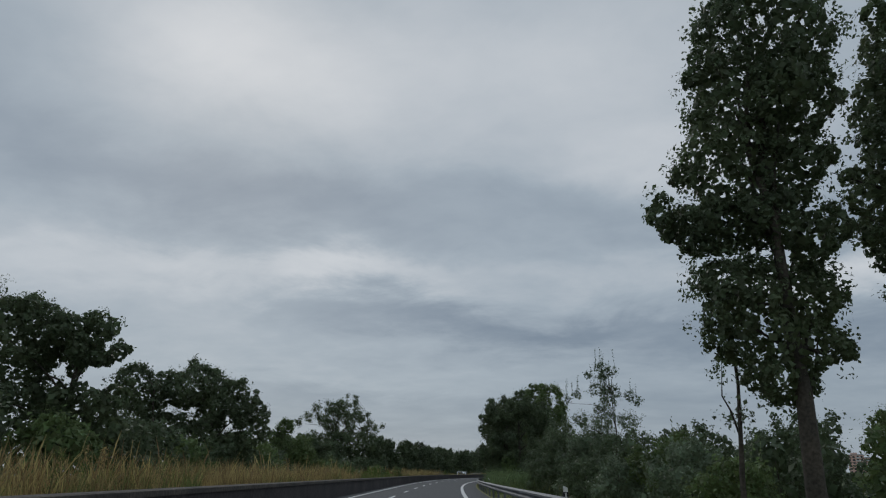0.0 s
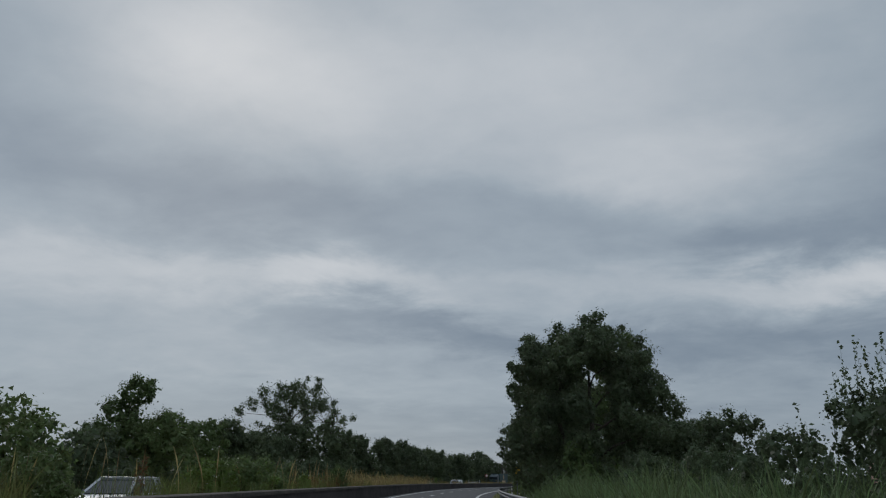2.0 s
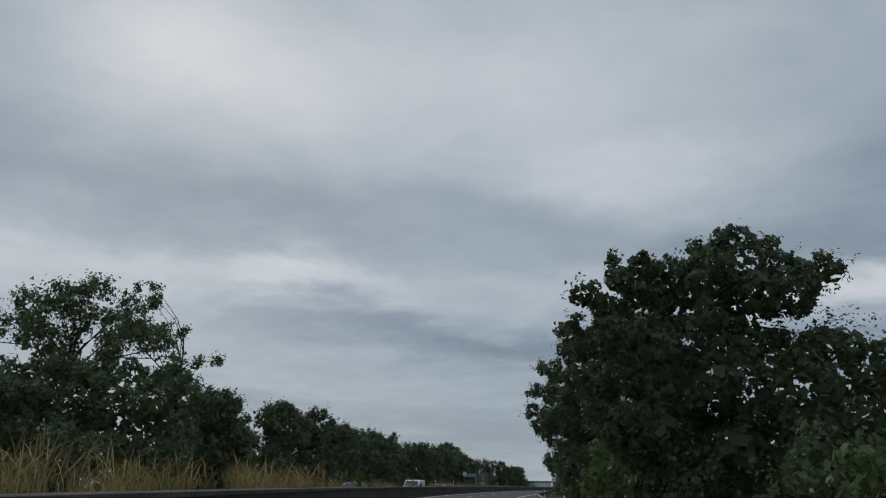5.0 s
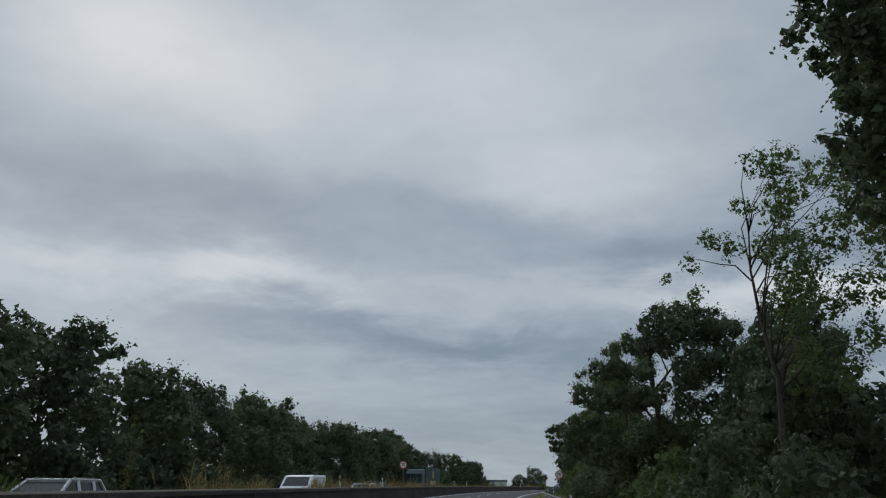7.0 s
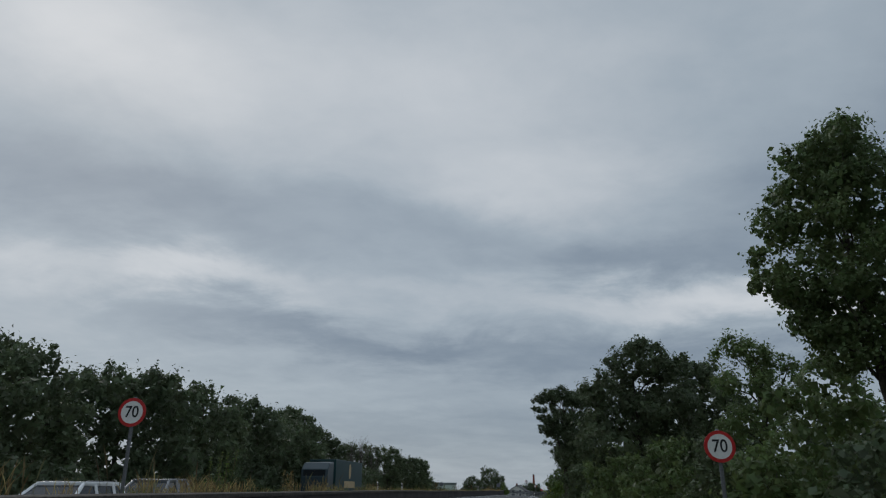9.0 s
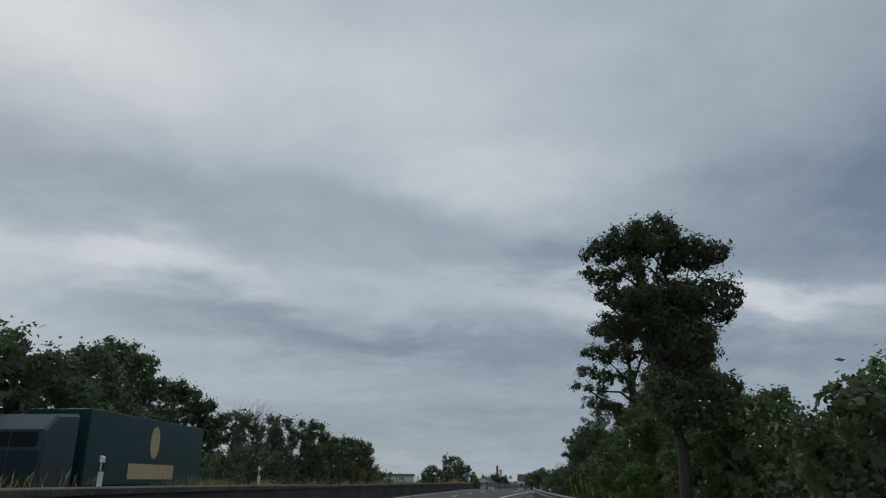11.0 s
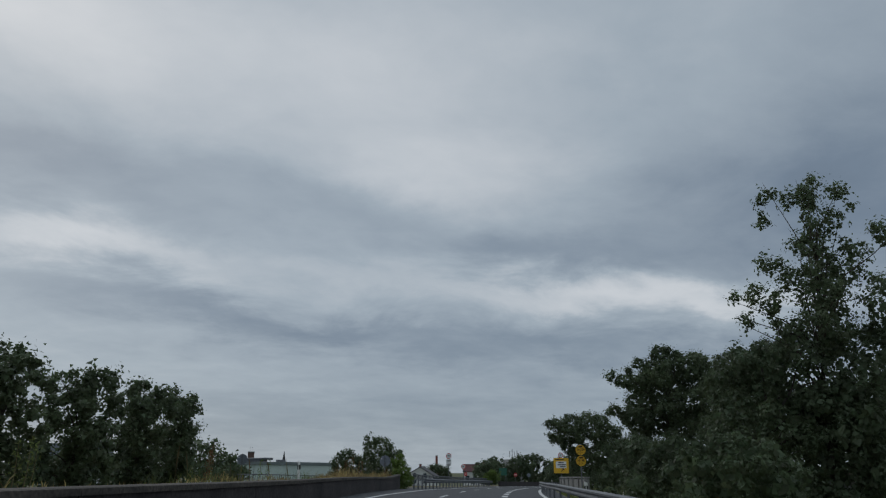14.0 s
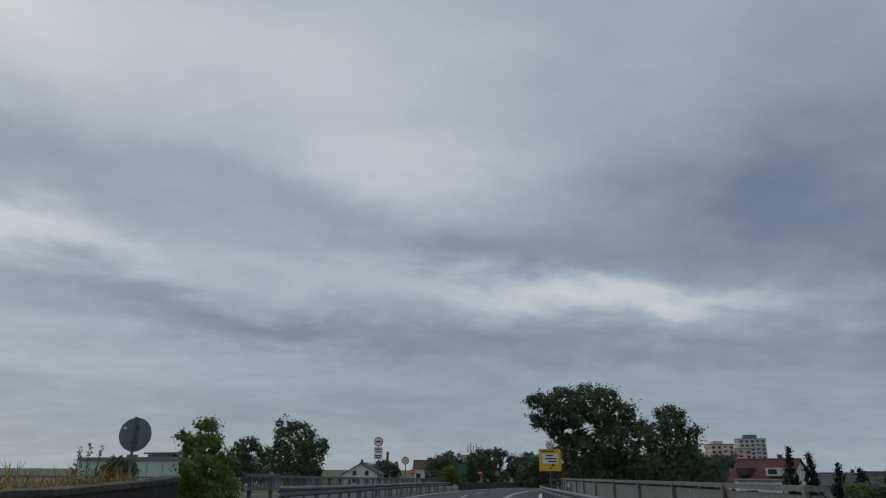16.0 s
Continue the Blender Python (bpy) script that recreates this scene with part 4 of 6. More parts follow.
bough_tree(37.9, 220.7, "slim tree with open foliage", MAPLE, 16000, 0.16,
           [(-0.6, 7.3, 0.77), (-1.6, 7.0, 0.46), (0.1, 7.3, 0.68), (0.6, 6.6, 0.78), (1.5, 6.5, 0.63), (2.1, 6.2, 0.58), (-1.1, 5.7, 1.02), (1.1, 4.9, 1.17), (-0.8, 3.9, 1.27)], limbs=18, core=0.6)
bough_tree(36.5, 228.5, "round dark green tree close to the road", OAK, 24000, 0.17,
           [(-1.0, 8.0, 1.02), (0.8, 8.4, 0.97), (2.3, 7.8, 0.86), (-2.3, 6.4, 1.19), (2.4, 5.8, 1.22), (-2.9, 4.0, 1.47), (2.1, 3.4, 1.52), (-0.5, 3.4, 2.08)], limbs=10)
plant_tree(238.0, 13.4, 9.0, 8.0, 0.4, "dark green oak in a roadside group", "round", OAK, 50, 18000, 0.17, 0.9, 0.09, limbs=12)
bough_tree(40.8, 250.6, "broad dark green oak in a roadside group", OAK, 54000, 0.115,
           [(-2.4, 8.6, 0.43), (-2.6, 7.8, 0.33), (-1.7, 9.0, 0.45), (-1.0, 9.1, 0.48), (-0.2, 9.3, 0.47), (0.3, 9.0, 0.44), (-2.1, 7.0, 0.49), (-2.0, 6.1, 0.48), (-1.1, 6.0, 0.49), (1.3, 8.4, 0.52), (1.9, 8.5, 0.48), (1.8, 7.1, 0.73), (0.8, 5.7, 0.81), (-0.2, 4.1, 0.98), (1.1, 3.9, 1.02)], limbs=20)
bough_tree(46.5, 263.5, "dark green tree with limbs hanging over the verge", OAK, 60000, 0.115,
           [(0.4, 10.7, 0.57), (-0.2, 10.3, 0.44), (-1.5, 8.7, 0.53), (-1.9, 7.6, 0.52), (-2.3, 6.5, 0.42), (-2.6, 5.8, 0.31), (-2.0, 4.9, 0.33), (-1.1, 4.7, 0.45), (-0.6, 4.0, 0.37), (3.2, 10.9, 0.76), (1.5, 10.1, 0.8), (4.0, 10.2, 1.02), (3.8, 7.9, 1.31), (3.2, 5.7, 1.26), (0.7, 4.2, 0.73)], limbs=20, lean=(1.0, 0))
bough_tree(46.0, 261.5, "dense leafy green thicket under an oak", MAPLE, 26000, 0.12,
           [(-1.8, 2.6, 0.62), (-0.8, 2.9, 0.76), (0.3, 3.4, 0.78), (1.1, 4.0, 0.81), (-1.1, 1.7, 1.13), (0.2, 1.8, 1.17), (-2.4, 1.7, 0.73)], limbs=6)
bough_tree(62.8, 299.5, "slender tree with open foliage above a thicket", OAK, 26000, 0.11,
           [(-0.8, 7.2, 0.45), (-0.2, 6.7, 0.6), (-0.8, 6.0, 0.5), (1.2, 8.6, 0.5), (1.5, 7.0, 0.6), (-0.6, 9.5, 0.39), (0.1, 9.4, 0.43), (0.9, 9.9, 0.4), (1.6, 9.6, 0.41), (-0.8, 8.6, 0.35), (1.9, 9.1, 0.26), (-1.4, 6.3, 0.44), (-1.9, 6.2, 0.23), (-1.6, 5.5, 0.33), (1.8, 7.6, 0.54), (2.7, 8.2, 0.52), (0.3, 7.8, 0.6), (0.7, 6.4, 0.79), (2.4, 6.0, 1.08), (-0.4, 5.1, 0.76)], thick=0.11, limbs=30, core=0.45, shoots=0.2)
bough_tree(62.3, 300.5, "dense dark green thicket", DARK, 34000, 0.11,
           [(-0.7, 4.3, 0.85), (-1.3, 2.7, 1.0), (1.0, 4.4, 1.23), (2.8, 4.3, 1.45), (0.3, 2.1, 1.55), (2.6, 1.9, 1.62)], limbs=10)
bough_tree(71.0, 290.0, "rounded light green willow away from the road", MAPLE, 46000, 0.12,
           [(-3.9, 6.3, 0.8), (-5.0, 4.6, 0.9), (-4.9, 3.0, 1.1), (-2.8, 6.7, 1.21), (-1.3, 7.5, 1.09), (1.2, 8.5, 1.05), (2.7, 8.4, 1.43), (-3.9, 4.9, 1.32), (5.0, 7.6, 2.19), (4.6, 4.4, 2.89), (-3.7, 2.8, 1.99), (0.1, 2.5, 2.75)], limbs=12)
bough_tree(70.0, 303.0, "dense green thicket below a willow", DARK, 26000, 0.13,
           [(0.4, 4.6, 1.04), (1.7, 5.0, 1.05), (2.8, 4.1, 1.34), (4.7, 4.1, 1.44), (-0.4, 2.6, 2.06), (2.8, 2.0, 2.47), (5.5, 2.6, 2.17), (-1.4, 3.6, 1.37)], limbs=6)
bough_tree(70.5, 316.0, "dark green tree with an irregular crown", OAK, 50000, 0.115,
           [(-1.8, 5.0, 0.8), (-0.5, 5.6, 1.0), (0.8, 5.2, 1.1), (-0.6, 4.2, 1.0), (-3.0, 6.2, 0.47), (-2.1, 6.0, 0.68), (-1.4, 6.9, 0.52), (-0.5, 7.4, 0.57), (0.6, 7.0, 0.69), (1.8, 7.1, 0.74), (2.6, 6.6, 0.75), (-2.9, 4.4, 0.53), (-2.1, 4.0, 0.76), (3.0, 5.1, 1.12), (-1.8, 2.6, 0.84), (2.1, 2.7, 1.45)], limbs=22)
bough_tree(71.3, 310.5, "dark green tree with an irregular crown", OAK, 34000, 0.115,
           [(-1.4, 6.3, 0.63), (-0.6, 6.4, 0.68), (0.4, 6.0, 0.86), (1.5, 6.6, 0.79), (-1.8, 4.8, 0.92), (1.3, 4.2, 1.51), (-1.8, 2.6, 1.43)], limbs=16)
bough_tree(69.2, 317.0, "dense dark green thicket at the embankment's edge", DARK, 16000, 0.11,
           [(-0.7, 2.3, 0.61), (-1.3, 1.5, 0.76), (-0.2, 1.6, 1.03), (-0.9, 0.7, 1.02)], limbs=6)
bough_tree(103.0, 381.0, "broad dark green tree leaning over the road", OAK, 42000, 0.24,
           [(-3.5, 8.2, 1.36), (-0.8, 8.6, 1.48), (2.0, 8.6, 1.61), (4.4, 8.2, 1.73), (-3.3, 6.4, 1.13), (6.2, 7.2, 1.51), (7.0, 4.8, 2.21), (-1.2, 4.5, 1.02), (0.2, 3.0, 1.99), (7.2, 1.4, 2.32), (3.0, 0.8, 2.87)], limbs=16, seed=44)
bough_tree(107.5, 370.5, "dark green tree beside a broader one", DARK, 20000, 0.24,
           [(0.2, 5.9, 1.38), (-1.1, 4.2, 1.68), (1.4, 3.7, 1.7), (-0.5, 1.4, 2.37), (2.3, 1.8, 1.17)], limbs=8)

# trees beyond the opposite carriageway
L = "dark green tree in the row beyond the opposite carriageway"
ROW = "tree row beyond the opposite carriageway"
bough_tree(-21.0, 39.5, "dark green tree in the row beyond the opposite carriageway", OAK, 30000, 0.18,
           [(-3.3, 9.9, 1.55), (-1.3, 9.6, 1.51), (0.4, 9.2, 1.32), (2.2, 9.2, 1.29), (3.1, 7.8, 0.96), (-3.3, 6.1, 2.71), (3.3, 5.4, 1.26), (3.2, 3.6, 1.58), (-1.8, 3.3, 2.66), (-6.6, 8.6, 3.2)], limbs=10, group=ROW)
bough_tree(-20.5, 66.0, "dark green tree in the row beyond the opposite carriageway", OAK, 36000, 0.18,
           [(-5.3, 8.9, 1.69), (-3.6, 9.6, 1.66), (-1.9, 10.0, 1.46), (0.0, 9.6, 1.43), (2.3, 8.9, 1.33), (3.8, 7.5, 1.31), (4.6, 6.1, 0.95), (-5.3, 5.4, 2.23), (4.3, 4.6, 1.16), (3.3, 3.4, 1.54), (-3.8, 3.1, 2.56)], limbs=10, group=ROW)
bough_tree(-25.1, 63.1, "dark green tree in the row beyond the opposite carriageway", OAK, 9000, 0.24,
           [(-1.3, 9.9, 1.2), (-0.2, 8.4, 1.09), (-2.7, 9.5, 1.52), (-0.8, 6.0, 2.24)], limbs=10, group=ROW)
bough_tree(-20.5, 94.0, "pointed green tree with a full crown to the ground", MAPLE, 22000, 0.2,
           [(0.4, 7.3, 0.87), (1.5, 7.3, 0.86), (-0.9, 6.0, 0.99), (2.9, 4.9, 1.31), (-1.9, 4.4, 1.28), (4.2, 3.7, 1.3), (-2.6, 2.7, 1.4), (1.2, 3.1, 2.14)], limbs=10, group=ROW)
plant_tree(110, -27.5, 7.8, 7.0, 0.0, "small light green tree", "round", MAPLE, 30, 9000, 0.20, 0.9, 0.10, limbs=6, group=ROW)
plant_tree(117, -26.5, 7.6, 7.0, 0.0, "small light green tree", "round", MAPLE, 30, 9000, 0.24, 0.9, 0.10, limbs=6, group=ROW)
bough_tree(-25.0, 127.0, "small dark green tree with open foliage", OAK, 9000, 0.24,
           [(-2.1, 6.8, 1.01), (-1.1, 6.8, 0.84), (-1.9, 4.7, 1.68), (-0.3, 4.7, 1.04)], limbs=10, group=ROW)
bough_tree(-22.5, 127.0, "small dark green tree with open foliage", OAK, 14000, 0.24,
           [(-0.4, 7.4, 0.9), (0.5, 7.3, 0.65), (-1.2, 6.2, 0.98), (1.3, 6.2, 0.72), (0.3, 4.4, 1.45), (3.4, 5.7, 0.87), (3.2, 4.2, 1.18)], limbs=10, group=ROW)
bough_tree(-23.0, 170.0, "tall airy poplar with open foliage above the tree row", OAK, 26000, 0.3,
           [(-5.6, 16.2, 1.57), (-2.0, 16.7, 1.73), (1.0, 17.1, 1.55), (4.2, 15.8, 1.36), (-7.9, 14.0, 1.4), (-10.2, 13.1, 1.23), (-4.5, 13.7, 1.73), (0.0, 14.2, 1.72), (5.3, 13.5, 1.36), (-1.6, 11.7, 1.72), (3.0, 11.3, 1.53), (7.4, 12.2, 1.35), (9.3, 10.9, 0.84), (-6.0, 10.7, 0.87)], thick=0.35, limbs=22, group=ROW, seed=71, core=0.45, deep=0.5, shoots=0.2)
bough_tree(-17, 179, "tall airy poplar with drooping boughs above the tree row", OAK, 14000, 0.26,
           [(-3.6, 18.5, 0.99), (-4.8, 17.8, 0.9), (-1.9, 16.0, 0.87), (-0.1, 15.4, 0.86), (-3.7, 14.5, 1.77), (3.6, 12.4, 0.83), (1.7, 12.2, 1.09), (-0.6, 11.5, 1.49), (-5.6, 19.9, 0.73), (-7.4, 16.2, 2.29), (1.3, 9.9, 1.67)], thick=0.25, limbs=16, group=ROW, core=0.6, shoots=0.2)
bough_tree(-23.0, 168.0, "dark green tree in the row beyond the opposite carriageway", OAK, 20000, 0.28,
           [(-11.4, 8.5, 2.16), (-7.0, 8.3, 2.39), (-2.6, 8.5, 2.53), (1.7, 8.8, 2.68), (6.1, 8.8, 2.66), (11.0, 7.7, 1.98), (-11.9, 5.2, 3.45), (9.9, 4.4, 2.97), (-0.5, 4.3, 4.2)], limbs=10, group=ROW, deep=0.4)
for s, lat, h, w in [(148, -33.0, 8.0, 9.0), (156, -33.5, 8.6, 9.0), (171, -24.5, 9.6, 9.0), (176, -28.5, 10.4, 10.0), (180, -22.5, 9.6, 9.0)]:
    plant_tree(s, lat, h, w, 0.0, L, "round", OAK, 40, 11000, 0.26, 0.9, 0.10, limbs=8, group=ROW)
for k, (s, lat, h, w) in enumerate([(186, -22.0, 9.4, 8.5), (194, -21.5, 8.6, 9.5), (203, -22.5, 9.1, 9.0), (212, -22.0, 9.0, 9.5), (221, -23.0, 9.0, 9.0), (229, -24.0, 9.0, 9.5),
                                    (238, -22.6, 8.8, 11.0), (248, -22.0, 9.2, 9.0), (257, -22.2, 9.2, 11.0), (266, -21.5, 7.8, 9.0)]):
    plant_tree(s, lat, h, w, -0.2, L, "round" if k % 3 else "dome", OAK if k % 2 else DARK, 48, 15000, 0.24, 0.9, 0.09, limbs=9, group=ROW)
plant_tree(276, -24.5, 9.4, 9.0, 0.3, L, "round", OAK, 52, 13000, 0.24, 0.9, 0.12, limbs=18, group=ROW)
bough_tree(18.0, 288.0, "dark green tree with open foliage in the far row", OAK, 24000, 0.24,
           [(-1.7, 10.3, 0.97), (0.1, 10.3, 0.95), (2.5, 9.5, 0.92), (3.6, 7.9, 0.98), (4.4, 5.9, 1.04), (0.7, 6.6, 2.51), (3.9, 4.0, 1.56), (0.1, 3.0, 2.15)], limbs=20, group=ROW)
bough_tree(23.0, 297.0, "dark green tree with open foliage in the far row", OAK, 24000, 0.24,
           [(-3.0, 8.6, 0.81), (-1.8, 8.8, 0.73), (0.2, 8.3, 0.79), (1.9, 7.4, 0.7), (2.8, 6.2, 0.63), (-0.8, 6.2, 1.8), (2.5, 4.7, 1.04), (1.1, 3.3, 1.76)], limbs=20, group=ROW)
for x, y, h, w in [(27.0, 306.0, 8.0, 5.4), (31.0, 311.0, 8.0, 5.0), (34.8, 316.5, 8.2, 5.6), (37.6, 323.0, 7.2, 5.0), (40.4, 329.5, 7.0, 5.2), (43.4, 335.5, 6.9, 4.8), (45.6, 341.5, 7.2, 4.4)]:
    plant_tree(0, 0, h, w, -0.2, "slim dark green tree with open foliage in a row", "tall", OAK, 44, 15000, 0.24, 0.9, 0.16, limbs=14, group=ROW, core=1.1, lump=0.92, xy=(x, y))


def bare_tree(s, lat, h, label):
    rng = np.random.default_rng(int(s * 7))
    p = at(s, lat)
    z = float(ground_z(p.x, p.y)[0])
    t = thing("bare_tree", Matrix.Translation((p.x, p.y, z)), label, "tree")
    mid = np.stack([rng.normal(0, 0.8, 64), rng.normal(0, 0.8, 64), rng.uniform(0.45, 1.0, 64) * h], 1)
    part("trunk", limbs_mesh(rng, h, 1.5, mid, None, 0.095, (0, 0), PALE_BARK, 64, 0.5), PALE_BARK, t)


for s, lat, h in [(298, -23.0, 9.0), (301.5, -22.6, 9.4), (304, -23.6, 8.6), (307, -22.8, 8.8), (311, -23.2, 7.8)]:
    bare_tree(s, lat, h, "leafless pale dead tree with thin upright branches")

# trees and shrubs beyond the bridge
B = "dark green tree standing by itself beyond the bridge"
bough_tree(82.0, 411.6, B, OAK, 14000, 0.26,
           [(-3.4, 5.6, 1.8), (-0.2, 5.8, 1.86), (2.4, 3.7, 1.42), (-4.5, 2.9, 1.8), (1.6, 2.2, 1.85), (-1.4, 2.2, 2.58)], limbs=16)
plant_tree(0, 0, 5.0, 6.5, -0.5, "low dark green tree beyond the bridge", "mound", DARK, 34, 7000, 0.26, 0.9, 0.10, limbs=6, xy=(74.1, 409.8))
for k, (x, y, h, w) in enumerate([(150, 489, 6.9, 16), (139, 492, 5.8, 15), (160, 484, 5.8, 15), (171, 476, 5.4, 16), (182, 466, 5.4, 16), (128, 470, 4.2, 11), (192, 455, 5.6, 16), (120, 415, 3.6, 9), (128, 408, 3.8, 10), (136, 400, 4.6, 9),
                                  (145, 560, 4.2, 14), (120, 575, 4.0, 14), (97, 560, 3.6, 12), (70, 540, 3.6, 12), (60, 480, 3.2, 9), (215, 520, 6.4, 16), (240, 500, 6.6, 16)]):
    plant_tree(0, 0, h, w, -2.0, "rounded dark green tree in a far group", "mound" if k % 2 else "wide", DARK, 34, 5200, 0.38, 0.9, 0.08, limbs=4, xy=(x, y), group="far trees beyond the bridge")
for k, (x, y, h, w) in enumerate([(158.0, 400.6, 5.2, 2.9), (160.0, 398.5, 4.1, 3.4), (162.4, 395.5, 2.3, 2.6), (164.0, 393.0, 1.7, 3.0), (232, 430, 4.6, 5)]):
    plant_tree(0, 0, h, w, -3.4, "dark green spruce among the houses", "cone", FIR, 40, 6000, 0.28, 0.9, 0.10, limbs=4, xy=(x, y), name="spruce", group="spruces among the houses")
for k, (x, y, h, w) in enumerate([(112, 346, -0.1, 6), (119, 354, 0.1, 6), (127, 364, 0.2, 7), (135, 372, 0.2, 7), (160, 374, 0.6, 8), (176, 376, 0.8, 8), (140, 352, 0.2, 7), (160, 358, 0.6, 8), (142, 372.6, 1.9, 4.8), (190, 372, 0.6, 9), (215, 378, 1.4, 10), (240, 388, 2.6, 12), (262, 398, 3.4, 13)]):
    plant_tree(0, 0, h, w, -4.4, "leafy green tree below the bridge embankment", "mound", MAPLE if k % 2 else DARK, 30, 5000, 0.30, 0.85, 0.08, limbs=4, xy=(x, y), group="trees below the embankment")

for s, lat, h, w in [(13, -20.5, 6.5, 8), (22, -19.8, 5.5, 7), (29, -19.4, 4.6, 7), (36, -19.6, 4.4, 7), (44, -19.8, 4.4, 7), (62, -19.8, 4.2, 7), (70, -20.0, 4.2, 7), (20, -20, 4.5, 6), (50, -20.5, 5.0, 7), (57, -21, 4.2, 7), (78, -21, 5.2, 7), (86, -21.5, 4.4, 7), (94, -22.5, 4.6, 7), (102, -24, 4.0, 7), (120, -24, 3.6, 7), (132, -26, 4.4, 8), (142, -26, 4.4, 8), (152, -26, 4.8, 8), (160, -24, 4.6, 8), (170, -23, 5.0, 8), (178, -22, 5.2, 8)]:
    plant_shrub(s, lat, h, w, "dense green shrub beyond the opposite carriageway", MAPLE if int(s) % 3 == 0 else DARK, 24, 4200, 0.26, 0.12, group="shrubs beyond the opposite carriageway")
for s in np.arange(186, 352, 5.0):
    plant_shrub(float(s), -19.8 - 4.5 * (s > 300), 2.6 + 0.8 * math.sin(s) + (0.9 if s > 262 else 0.0), 5.5, "dense dark shrub at the foot of the tree row", DARK, 16, 1800, 0.28, 0.12, group="shrubs beyond the opposite carriageway")

# ---- shrubs on the right-hand verge ----
rng = np.random.default_rng(4)
V = "dark green shrub with small leaves on the verge"
for s, lat, h, w, mat in [(18, 8.5, 2.3, 4, DARK), (22, 7.5, 2.2, 3.6, WILLOW), (26, 8.5, 2.6, 4, MAPLE), (30, 8.0, 2.8, 4, DARK), (34, 8.0, 3.0, 4, DARK), (38, 7.4, 3.2, 4, WILLOW),
                          (43.6, 7.4, 3.5, 4.6, DARK), (46.8, 7.3, 3.9, 4.6, DARK), (45.2, 9.4, 3.9, 4.8, DARK), (50, 8.0, 3.9, 4.8, DARK), (54, 7.6, 3.2, 4.4, DARK), (58, 8.4, 3.0, 4, DARK), (63, 8.8, 2.6, 4, DARK), (68, 8.6, 2.4, 4, DARK), (74, 8.0, 2.4, 4, DARK),
                          (16, 6.5, 1.5, 2.6, MAPLE), (27, 6.6, 1.7, 3, WILLOW), (33, 6.5, 1.8, 3, DARK), (20, 14, 3.2, 6, MAPLE), (30, 15, 3.6, 6, DARK), (42, 15, 4.0, 7, DARK), (8, 7.0, 1.6, 3, WILLOW)]:
    plant_shrub(s, lat, h, w, V if mat is DARK else "grey-green leafy shrub on the verge", mat, 20, 13000 if 42 < s < 60 else 7500, 0.078 if 42 < s < 60 else 0.10, 0.16, rods=34 if 42 < s < 60 else 9, rod=1.35 if 42 < s < 60 else 0.7)
for s in np.arange(80, 300, 5.5):
    s = float(s) + rng.uniform(-1, 1)
    lat = rail_lat(s) + rng.uniform(2.6, 4.4) + (1.8 if s > 258 else 0.0)
    h = rng.uniform(1.6, 3.4) if s < 262 else rng.uniform(1.5, 2.5)
    plant_shrub(s, lat, h, rng.uniform(3.4, 4.6), "leafy green shrub filling the verge under the trees", [DARK, MAPLE, OAK][int(rng.integers(3))], 16, 3000, 0.16, 0.16)
for s, lat, h, w in [(191, 8.4, 4.2, 4.6), (196, 10.0, 5.2, 6.0), (202, 11.5, 5.6, 6.5), (209, 12.0, 5.8, 6.5), (216, 11.0, 5.2, 6.0), (240, 8.6, 4.0, 5.0), (247, 8.6, 3.6, 5.0), (256, 9.5, 4.0, 5.0)]:
    plant_shrub(s, lat, h, w, "tall leafy green shrub under roadside trees", MAPLE, 30, 9000, 0.13, 0.12, rods=6, rod=0.6)
for s in np.arange(84, 300, 8.0):
    s = float(s) + rng.uniform(-2, 2)
    plant_shrub(s, rail_lat(s) + rng.uniform(8, 13), rng.uniform(3.4, 5.2) if s < 262 else rng.uniform(3.0, 4.2), rng.uniform(5, 7), "dense dark undergrowth shrub under the trees", DARK, 18, 2200, 0.28, 0.10)
for x, y, h, w, mat in [(46.4, 259.5, 3.6, 5.0, MAPLE), (49.6, 264.5, 4.4, 5.6, MAPLE), (52.5, 269.5, 4.4, 5.6, MAPLE), (44.0, 254.0, 3.2, 4.6, MAPLE), (78.0, 296.0, 4.2, 7.0, MAPLE), (60.5, 303, 2.4, 4.2, DARK), (63, 308, 2.6, 4.2, DARK), (66, 313, 3.0, 4.2, DARK), (66, 305, 4.2, 5, DARK), (58, 297.5, 2.2, 4, DARK), (63, 299, 4.0, 5, DARK), (55, 288, 2.4, 4, DARK), (70.5, 312, 5.4, 5, OAK)]:
    plant_tree(0, 0, h, w, -0.6, "dense green shrub on the embankment", "mound", mat, 26, 10000, 0.10, 0.6, 0.12, 0.05, BARK, 6, name="shrub", category="shrub", group="shrubs along the verge", xy=(x, y))
plant_tree(262.5, 6.6, 1.9, 2.6, -0.2, "bright green sapling leaning over the guardrail", "mound", FRESH, 16, 2600, 0.12, 0.6, 0.2, 0.03, BARK, 6, name="shrub", category="shrub")
plant_tree(310.5, 6.4, 1.4, 1.5, -0.2, "rust-brown withered shrub on the embankment", "mound", RUST, 14, 1600, 0.09, 0.6, 0.2, 0.03, BARK, 6, name="shrub", category="shrub")
bough_tree(61.7, 336.2, "bright green poplar sapling at the end of the wall", FRESH, 17000, 0.085,
           [(-0.3, 2.3, 0.18), (-0.6, 1.7, 0.28), (-0.85, 2.0, 0.18), (0.0, 1.8, 0.32), (-0.3, 1.3, 0.45), (0.4, 1.3, 0.36), (-0.4, 0.7, 0.5), (0.6, 0.7, 0.45), (0.1, 0.5, 0.5)], thick=0.03, limbs=14, name="sapling", shoots=0.22)
